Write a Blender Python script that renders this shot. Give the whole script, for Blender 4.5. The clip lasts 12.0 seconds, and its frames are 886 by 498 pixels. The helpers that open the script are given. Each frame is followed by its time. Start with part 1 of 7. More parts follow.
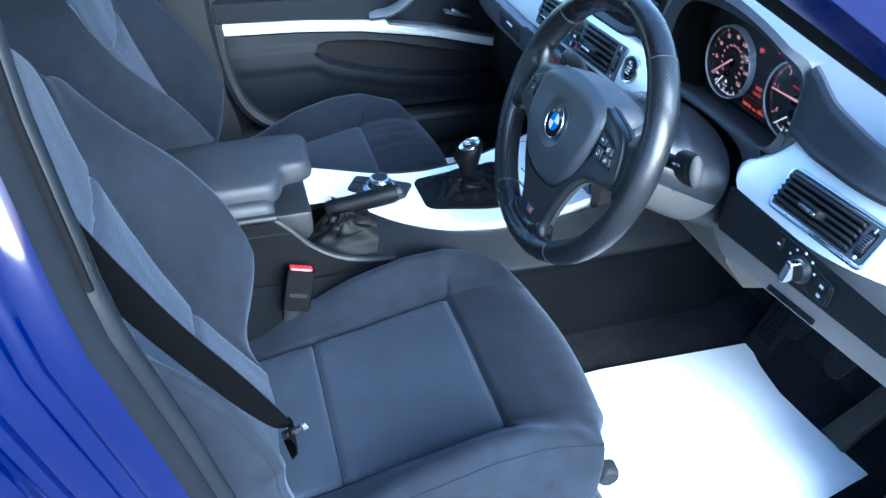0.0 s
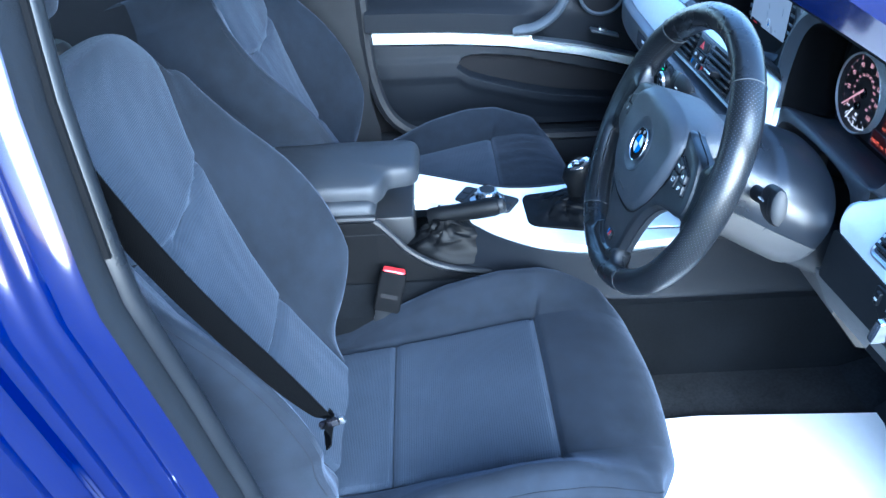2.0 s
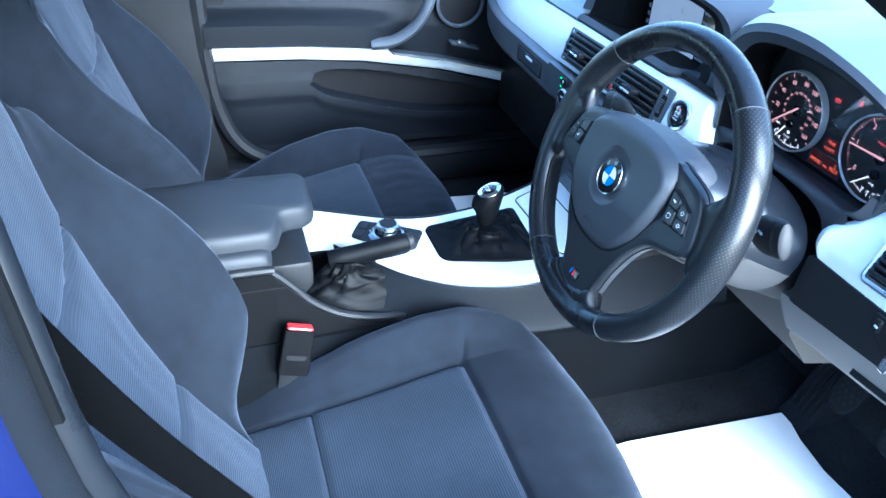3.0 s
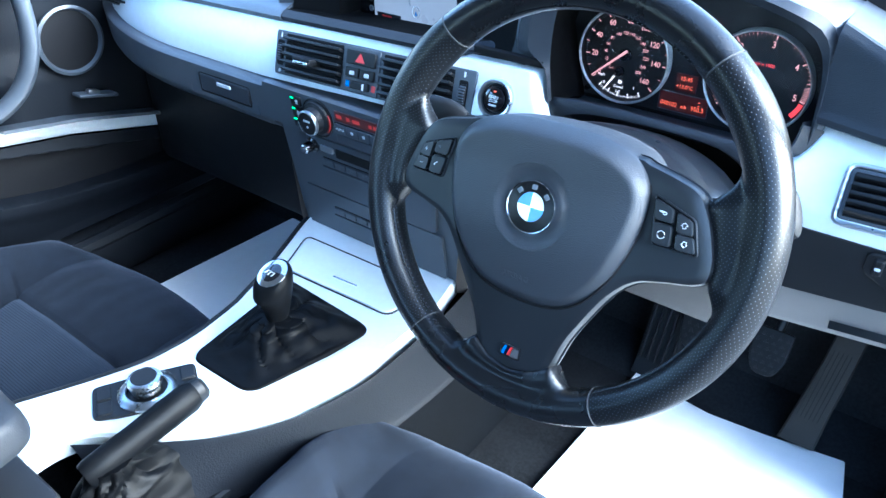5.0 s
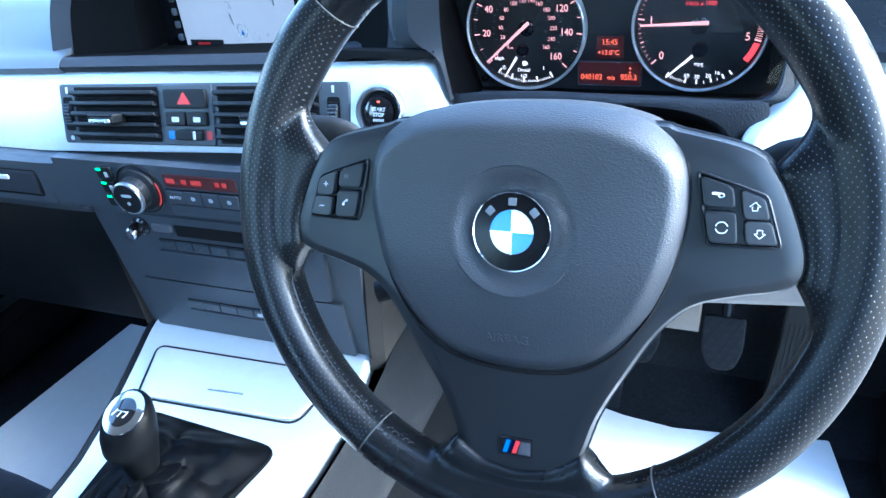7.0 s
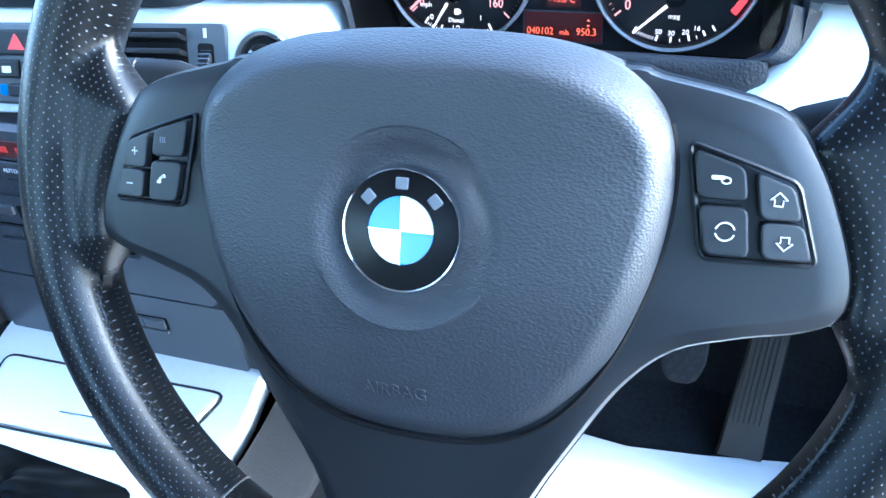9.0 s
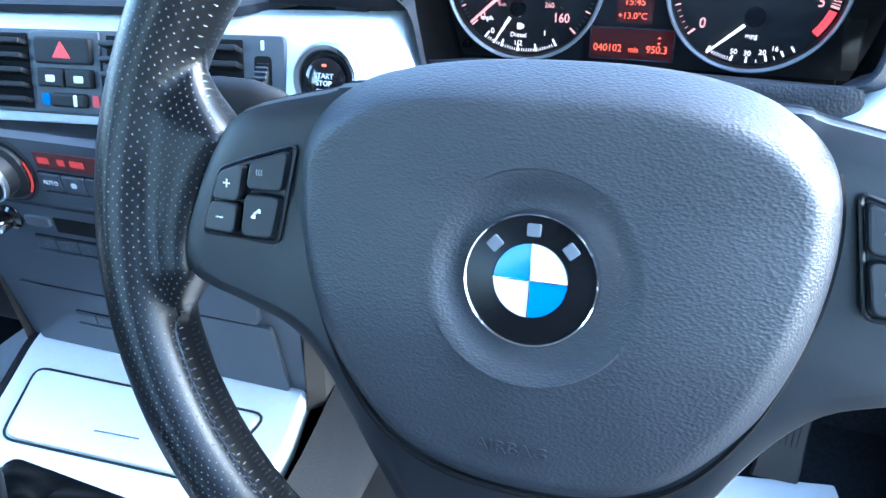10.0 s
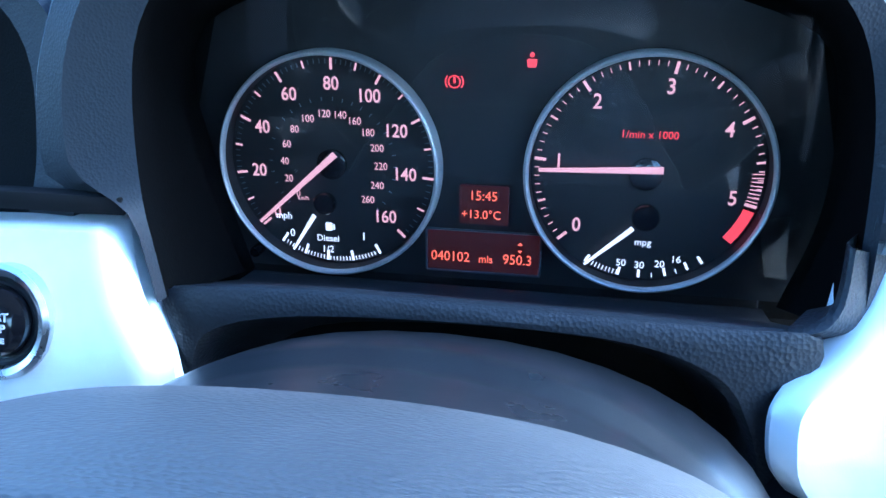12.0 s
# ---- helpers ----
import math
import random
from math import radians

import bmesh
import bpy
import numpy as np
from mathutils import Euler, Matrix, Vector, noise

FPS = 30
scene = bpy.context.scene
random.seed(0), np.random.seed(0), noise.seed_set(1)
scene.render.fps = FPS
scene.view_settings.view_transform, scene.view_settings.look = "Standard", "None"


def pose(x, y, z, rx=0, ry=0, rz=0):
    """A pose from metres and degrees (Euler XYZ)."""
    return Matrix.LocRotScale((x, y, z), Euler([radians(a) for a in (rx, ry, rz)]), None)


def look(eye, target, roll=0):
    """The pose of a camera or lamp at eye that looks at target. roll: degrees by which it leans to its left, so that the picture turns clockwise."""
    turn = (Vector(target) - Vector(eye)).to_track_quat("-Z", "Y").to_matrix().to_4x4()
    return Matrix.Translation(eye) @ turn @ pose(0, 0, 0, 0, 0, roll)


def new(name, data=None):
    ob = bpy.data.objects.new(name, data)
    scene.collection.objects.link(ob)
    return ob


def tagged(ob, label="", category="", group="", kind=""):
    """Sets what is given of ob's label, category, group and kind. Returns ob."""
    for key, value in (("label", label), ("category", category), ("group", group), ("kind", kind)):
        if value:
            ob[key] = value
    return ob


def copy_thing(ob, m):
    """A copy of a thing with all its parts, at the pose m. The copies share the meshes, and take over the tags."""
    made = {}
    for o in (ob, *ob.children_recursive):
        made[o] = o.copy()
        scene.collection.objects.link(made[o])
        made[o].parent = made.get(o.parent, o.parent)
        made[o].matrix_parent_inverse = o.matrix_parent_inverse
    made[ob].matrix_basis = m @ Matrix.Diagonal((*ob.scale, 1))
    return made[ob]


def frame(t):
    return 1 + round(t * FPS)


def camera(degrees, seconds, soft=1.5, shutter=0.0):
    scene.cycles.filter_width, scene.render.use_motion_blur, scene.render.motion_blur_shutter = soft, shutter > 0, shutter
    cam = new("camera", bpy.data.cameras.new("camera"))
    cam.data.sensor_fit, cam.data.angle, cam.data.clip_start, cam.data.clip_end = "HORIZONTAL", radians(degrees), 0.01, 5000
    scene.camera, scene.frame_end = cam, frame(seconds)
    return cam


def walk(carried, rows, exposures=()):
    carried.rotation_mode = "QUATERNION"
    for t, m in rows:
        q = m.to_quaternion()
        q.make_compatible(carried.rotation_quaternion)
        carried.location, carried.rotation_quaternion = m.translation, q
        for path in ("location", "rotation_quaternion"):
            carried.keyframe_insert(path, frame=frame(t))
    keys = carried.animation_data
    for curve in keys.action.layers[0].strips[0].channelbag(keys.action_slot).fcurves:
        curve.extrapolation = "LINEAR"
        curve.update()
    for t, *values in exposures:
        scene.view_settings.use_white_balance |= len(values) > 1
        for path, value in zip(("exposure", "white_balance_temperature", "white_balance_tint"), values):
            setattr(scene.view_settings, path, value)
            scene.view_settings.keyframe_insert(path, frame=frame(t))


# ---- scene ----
cam = camera(61.4, 12.0)
METRES = 1.500
BASE = pose(1.1769, -0.3975, 1.3238, -36.297, -0.772, 73.527)  # the first camera in the car: x right, y ahead, z up from the ground
ROWS = [
    (0.0, 0.0, 0.0, 0.0, 0.0, 0.0, -0.0),
    (0.5, 0.0372, 0.0001, 0.0063, 6.42, 0.84, -2.43),
    (1.0, 0.0915, 0.0105, -0.0044, 11.98, -0.38, -6.09),
    (1.5, 0.1123, 0.0071, -0.0082, 15.32, -0.09, -6.93),
    (2.0, 0.0936, 0.0159, 0.0, 13.35, 0.61, -6.36),
    (2.5, 0.0233, 0.0512, 0.0147, 7.63, 1.63, -6.34),
    (3.0, -0.0486, 0.0952, 0.0337, -2.17, 2.01, -1.2),
    (5.0, -0.133, 0.3367, 0.1266, -29.56, -2.92, 21.21),
    (5.5, -0.1283, 0.3885, 0.1359, -35.58, -4.02, 25.56),
    (6.0, -0.1204, 0.4213, 0.1434, -39.91, -4.9, 28.65),
    (6.5, -0.11, 0.4448, 0.1411, -41.01, -5.13, 31.27),
    (7.0, -0.0878, 0.4746, 0.1433, -44.0, -6.08, 33.61),
    (7.5, -0.0693, 0.4888, 0.1426, -46.63, -7.15, 34.42),
    (9.5, -0.0068, 0.5386, 0.1274, -47.77, -9.47, 31.45),
    (10.0, -0.014, 0.553, 0.1484, -47.85, -9.34, 31.16),
    (10.5, 0.0069, 0.5611, 0.1529, -48.19, -8.89, 31.8),
    (11.0, 0.0523, 0.5682, 0.1556, -50.95, -6.33, 30.55),
    (11.5, 0.078, 0.5803, 0.151, -53.84, -3.72, 30.7),
    (12.0, 0.0977, 0.5907, 0.1514, -57.04, -2.29, 31.98),
]
EXPOSURES = [(0.0, 2.95, 4700, 2), (1.5, 3.12, 4500, 2), (2.5, 3.28, 4600, 2), (5.5, 3.65, 4950, 2), (7.5, 3.98, 4950, 2), (10.0, 4.12, 5000, 2), (11.0, 4.05, 4600, 2), (12.0, 3.5, 4350, 2)]
walk(cam, [(t, BASE @ pose(METRES * x, METRES * y, METRES * z, 90 + pitch, roll, yaw)) for t, x, y, z, yaw, pitch, roll in ROWS], EXPOSURES)

# ---- world, sun and exposure ----
world = bpy.data.worlds.new("sky")
scene.world = world
world.use_nodes = True
wn = world.node_tree.nodes
sky = wn.new("ShaderNodeTexSky")
sky.sky_type, sky.sun_disc = "NISHITA", False
SUN_EL, SUN_ROT = radians(25), radians(68)
sky.sun_elevation, sky.sun_rotation = SUN_EL, SUN_ROT
sky.dust_density = 2.5
wn["Background"].inputs[1].default_value = 0.15
world.node_tree.links.new(sky.outputs[0], wn["Background"].inputs[0])
sun = new("sun", bpy.data.lights.new("sun", "SUN"))
sun.data.energy, sun.data.angle, sun.data.color = 2.6, radians(60), (1.0, 0.99, 0.965)
sun_way = Vector((math.sin(SUN_ROT) * math.cos(SUN_EL), math.cos(SUN_ROT) * math.cos(SUN_EL), math.sin(SUN_EL)))
sun.matrix_world = look(sun_way * 20, (0, 0, 0))


# ---- materials ----
def material(name, color, rough=0.5, metal=0.0, spec=0.5, coat=0.0, emit=None, strength=1.0, vary=0.25, scale=40.0, bump=0.0, bscale=600.0, kind="noise", sheen=0.0, glow_tint=None, mottle=9.0):
    """Principled surface with mottling at two scales and a fine relief."""
    m = bpy.data.materials.new(name)
    m.use_nodes = True
    t = m.node_tree
    b = t.nodes["Principled BSDF"]
    b.inputs["Metallic"].default_value, b.inputs["Specular IOR Level"].default_value = metal, spec
    b.inputs["Coat Weight"].default_value, b.inputs["Coat Roughness"].default_value = coat, 0.06
    b.inputs["Sheen Weight"].default_value, b.inputs["Sheen Roughness"].default_value = sheen, 0.4
    if sheen:
        b.inputs["Sheen Tint"].default_value = (0.6, 0.72, 1.0, 1)
    tc = t.nodes.new("ShaderNodeTexCoord")
    fine, wide = t.nodes.new("ShaderNodeTexNoise"), t.nodes.new("ShaderNodeTexNoise")
    fine.inputs["Scale"].default_value, wide.inputs["Scale"].default_value = scale, mottle
    fine.inputs["Detail"].default_value = 5
    both = t.nodes.new("ShaderNodeMath")
    both.operation = "ADD"
    for n in (fine, wide):
        t.links.new(tc.outputs["Object"], n.inputs["Vector"])
    t.links.new(fine.outputs["Fac"], both.inputs[0])
    t.links.new(wide.outputs["Fac"], both.inputs[1])
    ramp = t.nodes.new("ShaderNodeMapRange")
    ramp.inputs[1].default_value, ramp.inputs[2].default_value = 0.6, 1.4
    ramp.inputs[3].default_value, ramp.inputs[4].default_value = 1 - vary, 1 + vary
    t.links.new(both.outputs[0], ramp.inputs[0])
    mul = t.nodes.new("ShaderNodeVectorMath")
    mul.operation = "SCALE"
    mul.inputs[0].default_value = color
    t.links.new(ramp.outputs[0], mul.inputs["Scale"])
    t.links.new(mul.outputs[0], b.inputs["Base Color"])
    rr = t.nodes.new("ShaderNodeMapRange")
    rr.inputs[1].default_value, rr.inputs[2].default_value = 0.6, 1.4
    rr.inputs[3].default_value, rr.inputs[4].default_value = max(0.02, rough - 0.06), min(1, rough + 0.06)
    t.links.new(both.outputs[0], rr.inputs[0])
    t.links.new(rr.outputs[0], b.inputs["Roughness"])
    if emit:
        b.inputs["Emission Color"].default_value, b.inputs["Emission Strength"].default_value = (*emit, 1), strength
    if bump:
        if kind == "wrinkle":
            h = t.nodes.new("ShaderNodeTexVoronoi")
            h.feature = "SMOOTH_F1"
            h.inputs["Scale"].default_value, out = bscale, "Distance"
            h.inputs["Smoothness"].default_value = 0.35
        elif kind == "cell":
            h = t.nodes.new("ShaderNodeTexVoronoi")
            h.inputs["Scale"].default_value, out = bscale, "Distance"
        else:
            h = t.nodes.new("ShaderNodeTexNoise")
            h.inputs["Scale"].default_value, out = bscale, "Fac"
            h.inputs["Detail"].default_value = 3
        if kind == "wrinkle":
            st = t.nodes.new("ShaderNodeMapping")
            st.inputs["Scale"].default_value, st.inputs["Rotation"].default_value = (0.55, 1.0, 1.0), (0, 0, 0.25)
            t.links.new(tc.outputs["Object"], st.inputs["Vector"])
            t.links.new(st.outputs[0], h.inputs["Vector"])
        else:
            t.links.new(tc.outputs["Object"], h.inputs["Vector"])
        bp = t.nodes.new("ShaderNodeBump")
        bp.inputs["Strength"].default_value, bp.inputs["Distance"].default_value = bump, 0.0006
        t.links.new(h.outputs[out], bp.inputs["Height"])
        t.links.new(bp.outputs[0], b.inputs["Normal"])
    return m


def uv_cells(name, color, dot, step_u, step_v, radius, rough, raised, stagger=True, spec=0.5, light=1.0):
    """A surface with a regular stitch, rib or hole pattern laid along its own metres (UV)."""
    m = material(name, color, rough, spec=spec, vary=0.2)
    t = m.node_tree
    b = t.nodes["Principled BSDF"]
    uv = t.nodes.new("ShaderNodeUVMap")
    uv.uv_map = "UVMap"

    def grid(off):
        mp = t.nodes.new("ShaderNodeMapping")
        mp.vector_type = "POINT"
        mp.inputs["Scale"].default_value = (1 / step_u, 1 / step_v, 1)
        mp.inputs["Location"].default_value = (off, off, 0)
        t.links.new(uv.outputs[0], mp.inputs[0])
        fr = t.nodes.new("ShaderNodeVectorMath")
        fr.operation = "FRACTION"
        t.links.new(mp.outputs[0], fr.inputs[0])
        su = t.nodes.new("ShaderNodeVectorMath")
        su.operation = "SUBTRACT"
        su.inputs[1].default_value = (0.5, 0.5, 0)
        t.links.new(fr.outputs[0], su.inputs[0])
        ln = t.nodes.new("ShaderNodeVectorMath")
        ln.operation = "LENGTH"
        t.links.new(su.outputs[0], ln.inputs[0])
        return ln.outputs["Value"]
    d = grid(0.0)
    if stagger:
        mn = t.nodes.new("ShaderNodeMath")
        mn.operation = "MINIMUM"
        t.links.new(d, mn.inputs[0])
        t.links.new(grid(0.5), mn.inputs[1])
        d = mn.outputs[0]
    mask = t.nodes.new("ShaderNodeMapRange")
    mask.inputs[1].default_value, mask.inputs[2].default_value = radius, radius * 0.55
    t.links.new(d, mask.inputs[0])
    mix = t.nodes.new("ShaderNodeMix")
    mix.data_type = "RGBA"
    old = b.inputs["Base Color"].links[0].from_socket
    t.links.new(mask.outputs[0], mix.inputs[0])
    t.links.new(old, mix.inputs[6])
    mix.inputs[7].default_value = (*dot, 1)
    t.links.new(mix.outputs[2], b.inputs["Base Color"])
    bp = t.nodes.new("ShaderNodeBump")
    bp.inputs["Strength"].default_value, bp.inputs["Distance"].default_value = 0.6, raised
    t.links.new(mask.outputs[0], bp.inputs["Height"])
    t.links.new(bp.outputs[0], b.inputs["Normal"])
    return m


def ribbed(name, color, step, rough, depth, contrast):
    """Ribbed cloth: fine cords across the width, broken by the weave."""
    m = material(name, color, rough, vary=0.18, spec=0.18, sheen=0.10, mottle=5)
    t = m.node_tree
    b = t.nodes["Principled BSDF"]
    uv = t.nodes.new("ShaderNodeUVMap")
    uv.uv_map = "UVMap"
    sep = t.nodes.new("ShaderNodeSeparateXYZ")
    t.links.new(uv.outputs[0], sep.inputs[0])

    def wave(sock, st):
        a = t.nodes.new("ShaderNodeMath")
        a.operation = "MULTIPLY"
        a.inputs[1].default_value = 2 * math.pi / st
        t.links.new(sock, a.inputs[0])
        s = t.nodes.new("ShaderNodeMath")
        s.operation = "SINE"
        t.links.new(a.outputs[0], s.inputs[0])
        return s.outputs[0]
    mx = t.nodes.new("ShaderNodeMath")
    mx.operation = "MULTIPLY_ADD"
    t.links.new(wave(sep.outputs[0], step * 0.9), mx.inputs[0])
    mx.inputs[1].default_value = 0.2
    t.links.new(wave(sep.outputs[1], step), mx.inputs[2])
    rg = t.nodes.new("ShaderNodeMapRange")
    rg.inputs[1].default_value, rg.inputs[2].default_value = -1.4, 1.4
    rg.inputs[3].default_value, rg.inputs[4].default_value = 1 - contrast, 1 + contrast
    t.links.new(mx.outputs[0], rg.inputs[0])
    sc = t.nodes.new("ShaderNodeVectorMath")
    sc.operation = "SCALE"
    t.links.new(b.inputs["Base Color"].links[0].from_socket, sc.inputs[0])
    t.links.new(rg.outputs[0], sc.inputs["Scale"])
    t.links.new(sc.outputs[0], b.inputs["Base Color"])
    bp = t.nodes.new("ShaderNodeBump")
    bp.inputs["Strength"].default_value, bp.inputs["Distance"].default_value = 0.7, depth
    t.links.new(mx.outputs[0], bp.inputs["Height"])
    t.links.new(bp.outputs[0], b.inputs["Normal"])
    return m


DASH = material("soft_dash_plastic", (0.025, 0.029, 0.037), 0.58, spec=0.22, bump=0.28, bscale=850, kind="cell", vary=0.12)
# same dash skin, colour lifted to stand in for window glare on top faces
DASH_TOP = material("glare_lifted_dash_skin", (0.050, 0.058, 0.071), 0.34, spec=1.0, bump=0.3, bscale=800, kind="cell", vary=0.12)
PANEL = material("satin_panel_plastic", (0.050, 0.059, 0.073), 0.42, vary=0.12, bump=0.1, bscale=1500)
BLACK = material("black_plastic", (0.0085, 0.0095, 0.0115), 0.5, spec=0.25, vary=0.2, bump=0.15, bscale=1200)
GLOSS = material("gloss_black", (0.006, 0.006, 0.008), 0.12, coat=0.6, vary=0.1)
BAND = material("black_enamel_band", (0.004, 0.004, 0.005), 0.22, spec=0.22, vary=0.1)
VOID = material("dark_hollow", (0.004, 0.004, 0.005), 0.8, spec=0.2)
PAD = material("airbag_cover_grain", (0.0160, 0.0198, 0.0275), 0.52, spec=0.75, bump=0.30, bscale=1300, kind="wrinkle", vary=0.1)
SPOKE = material("spoke_plastic", (0.0085, 0.0103, 0.0135), 0.38, vary=0.1, bump=0.08, bscale=1600)
LEATHER = material("smooth_leather", (0.0040, 0.0047, 0.0060), 0.27, spec=0.4, vary=0.25, bump=0.18, bscale=800, kind="cell")
HOLES = uv_cells("perforated_leather", (0.0036, 0.0043, 0.0056), (0.075, 0.09, 0.115), 0.0049, 0.0044, 0.095, 0.32, -0.0004, spec=0.33)
BOOT = material("gaiter_leather", (0.0016, 0.0019, 0.0025), 0.5, spec=0.09, vary=0.3, bump=0.3, bscale=420)
SILVER = material("brushed_silver_trim", (0.79, 0.845, 0.875), 0.38, metal=0.36, vary=0.05, scale=120, bump=0.05, bscale=1400, mottle=4)
CHROME = material("chrome", (0.75, 0.76, 0.78), 0.12, metal=1.0, vary=0.05)
SATIN = material("satin_chrome", (0.55, 0.57, 0.6), 0.28, metal=1.0, vary=0.06)
SUEDE = material("dark_suede_cloth", (0.0076, 0.0098, 0.0146), 0.95, spec=0.1, vary=0.42, scale=38, bump=0.5, bscale=1300, sheen=0.14, mottle=6.5)
CLOTH = ribbed("ribbed_seat_cloth", (0.0168, 0.0226, 0.0342), 0.0033, 0.9, 0.0003, 0.09)
WEBBING = uv_cells("belt_webbing", (0.0007, 0.0008, 0.0011), (0.0012, 0.0014, 0.0018), 0.003, 0.003, 0.3, 0.8, 0.0002, spec=0.04)
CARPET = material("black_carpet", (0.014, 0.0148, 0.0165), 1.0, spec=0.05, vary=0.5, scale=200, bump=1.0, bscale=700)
# floor carpet again, its colour darkened for the shade beside the console
TUNNEL = material("shaded_tunnel_carpet", (0.0034, 0.0039, 0.0048), 1.0, spec=0.05, vary=0.5, scale=200, bump=1.0, bscale=700)
BEZEL = material("satin_bezel_paint", (0.52, 0.55, 0.58), 0.42, metal=0.35, vary=0.05)
PAPER = material("white_paper_mat", (0.88, 0.87, 0.85), 0.75, vary=0.03, scale=60, bump=0.05, bscale=200)
PAINT = material("metallic_blue_paint", (0.0001, 0.0024, 0.034), 0.12, metal=0.3, spec=0.2, coat=0.7, vary=0.06, scale=900)
RUBBER = material("door_seal_rubber", (0.0050, 0.0061, 0.0082), 0.5, spec=0.2, vary=0.25, bump=0.2, bscale=500)
FELT = material("grey_felt_strip", (0.0032, 0.0042, 0.0060), 0.95, spec=0.1, vary=0.3, scale=150, bump=0.6, bscale=900)
GREYRUB = material("worn_pedal_rubber", (0.020, 0.0185, 0.0165), 0.7, spec=0.3, vary=0.3, bump=0.3, bscale=500)
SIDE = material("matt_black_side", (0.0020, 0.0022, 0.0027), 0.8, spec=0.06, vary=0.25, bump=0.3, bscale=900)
THREAD = material("dark_seam_thread", (0.007, 0.0085, 0.012), 0.9, spec=0.1, vary=0.2)
GRIP = material("black_grip_leather", (0.0028, 0.0032, 0.0040), 0.45, spec=0.09, vary=0.2, bump=0.10, bscale=700)
GREY = material("grey_lower_plastic", (0.095, 0.098, 0.102), 0.6, vary=0.1, bump=0.3, bscale=900, kind="cell")
DOORSKIN = material("door_skin", (0.0046, 0.0059, 0.0085), 0.6, spec=0.14, vary=0.12, bump=0.4, bscale=500, kind="cell")
RED = material("red_plastic", (0.62, 0.03, 0.035), 0.4, vary=0.08)
BLUE_ENAMEL = material("blue_enamel", (0.007, 0.16, 0.50), 0.2, coat=0.5, vary=0.04)
WHITE_ENAMEL = material("white_enamel", (0.70, 0.72, 0.75), 0.2, coat=0.5, vary=0.03)
PRINT = material("white_print", (0.55, 0.58, 0.62), 0.5, vary=0.05)
DIMPRINT = material("dim_print", (0.16, 0.175, 0.20), 0.6, spec=0.2, vary=0.05)
FAINT = material("faint_print", (0.11, 0.125, 0.15), 0.5, vary=0.05)
DIAL = material("dial_face", (0.0090, 0.0100, 0.0125), 0.6, vary=0.2)
GLOW_PINK = material("lit_numerals", (0.2, 0.12, 0.12), 0.6, emit=(1.0, 0.42, 0.40), strength=0.10)
GLOW_RED = material("lit_red", (0.3, 0.02, 0.02), 0.6, emit=(1.0, 0.06, 0.07), strength=0.12)
GLOW_ORANGE = material("lit_display_text", (0.3, 0.05, 0.03), 0.6, emit=(1.0, 0.13, 0.06), strength=0.15)
GLOW_DIM = material("lit_display_ground", (0.02, 0.006, 0.006), 0.6, emit=(0.35, 0.014, 0.010), strength=0.0065)
GLOW_WHITE = material("lit_white", (0.4, 0.4, 0.4), 0.6, emit=(1.0, 0.86, 0.83), strength=0.13)
GLOW_GREEN = material("lit_green", (0.02, 0.3, 0.05), 0.5, emit=(0.05, 1.0, 0.2), strength=0.25)
GLOW_CLIMATE = material("dim_lit_segments", (0.1, 0.02, 0.02), 0.6, emit=(1.0, 0.05, 0.04), strength=0.034)
SCREEN = material("map_screen", (0.1, 0.1, 0.11), 0.3, emit=(0.50, 0.55, 0.66), strength=0.055, coat=0.3, vary=0.1)
HEADLINER = material("headliner_cloth", (0.35, 0.35, 0.34), 0.9, vary=0.08)
# unseen ground: tone and patches assumed, for bounced light and paint reflections
BOUNCE_GROUND = material("assumed_bounce_ground", (0.13, 0.128, 0.123), 0.9, vary=0.3, scale=2.6, bump=0.8, bscale=140, mottle=1.3)
COLUMN = material("column_plastic", (0.0075, 0.0095, 0.0135), 0.30, spec=0.45, vary=0.06, bump=0.06, bscale=1200)
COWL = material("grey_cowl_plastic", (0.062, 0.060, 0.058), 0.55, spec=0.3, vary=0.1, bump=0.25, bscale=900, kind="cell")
CHEEK = material("brown_grey_plastic", (0.021, 0.0195, 0.0188), 0.6, spec=0.25, vary=0.12, bump=0.25, bscale=900, kind="cell")
LIPTRIM = material("smooth_seal_edge", (0.0045, 0.0056, 0.0076), 0.32, spec=0.25, vary=0.1)
LIPGRAIN = material("grained_lip_skin", (0.018, 0.021, 0.027), 0.45, spec=0.35, bump=0.45, bscale=620, kind="cell", vary=0.12)
ARMSKIN = material("grey_armrest_skin", (0.016, 0.0185, 0.023), 0.55, spec=0.3, vary=0.1, bump=0.3, bscale=700, kind="cell")
STITCH = material("grey_thread", (0.026, 0.028, 0.032), 0.7)
GLASS = bpy.data.materials.new("instrument_glass")
GLASS.use_nodes = True
_g = GLASS.node_tree
_g.nodes.remove(_g.nodes["Principled BSDF"])
_tr, _gl, _mx = _g.nodes.new("ShaderNodeBsdfTransparent"), _g.nodes.new("ShaderNodeBsdfGlossy"), _g.nodes.new("ShaderNodeMixShader")
_gl.inputs["Roughness"].default_value = 0.02
_fr = _g.nodes.new("ShaderNodeFresnel")
_fr.inputs[0].default_value = 1.45
_lo = _g.nodes.new("ShaderNodeMath")
_lo.operation = "MINIMUM"
_lo.inputs[1].default_value = 0.065
_g.links.new(_fr.outputs[0], _lo.inputs[0])
_g.links.new(_lo.outputs[0], _mx.inputs[0])
_g.links.new(_tr.outputs[0], _mx.inputs[1])
_g.links.new(_gl.outputs[0], _mx.inputs[2])
_g.links.new(_mx.outputs[0], _g.nodes["Material Output"].inputs["Surface"])


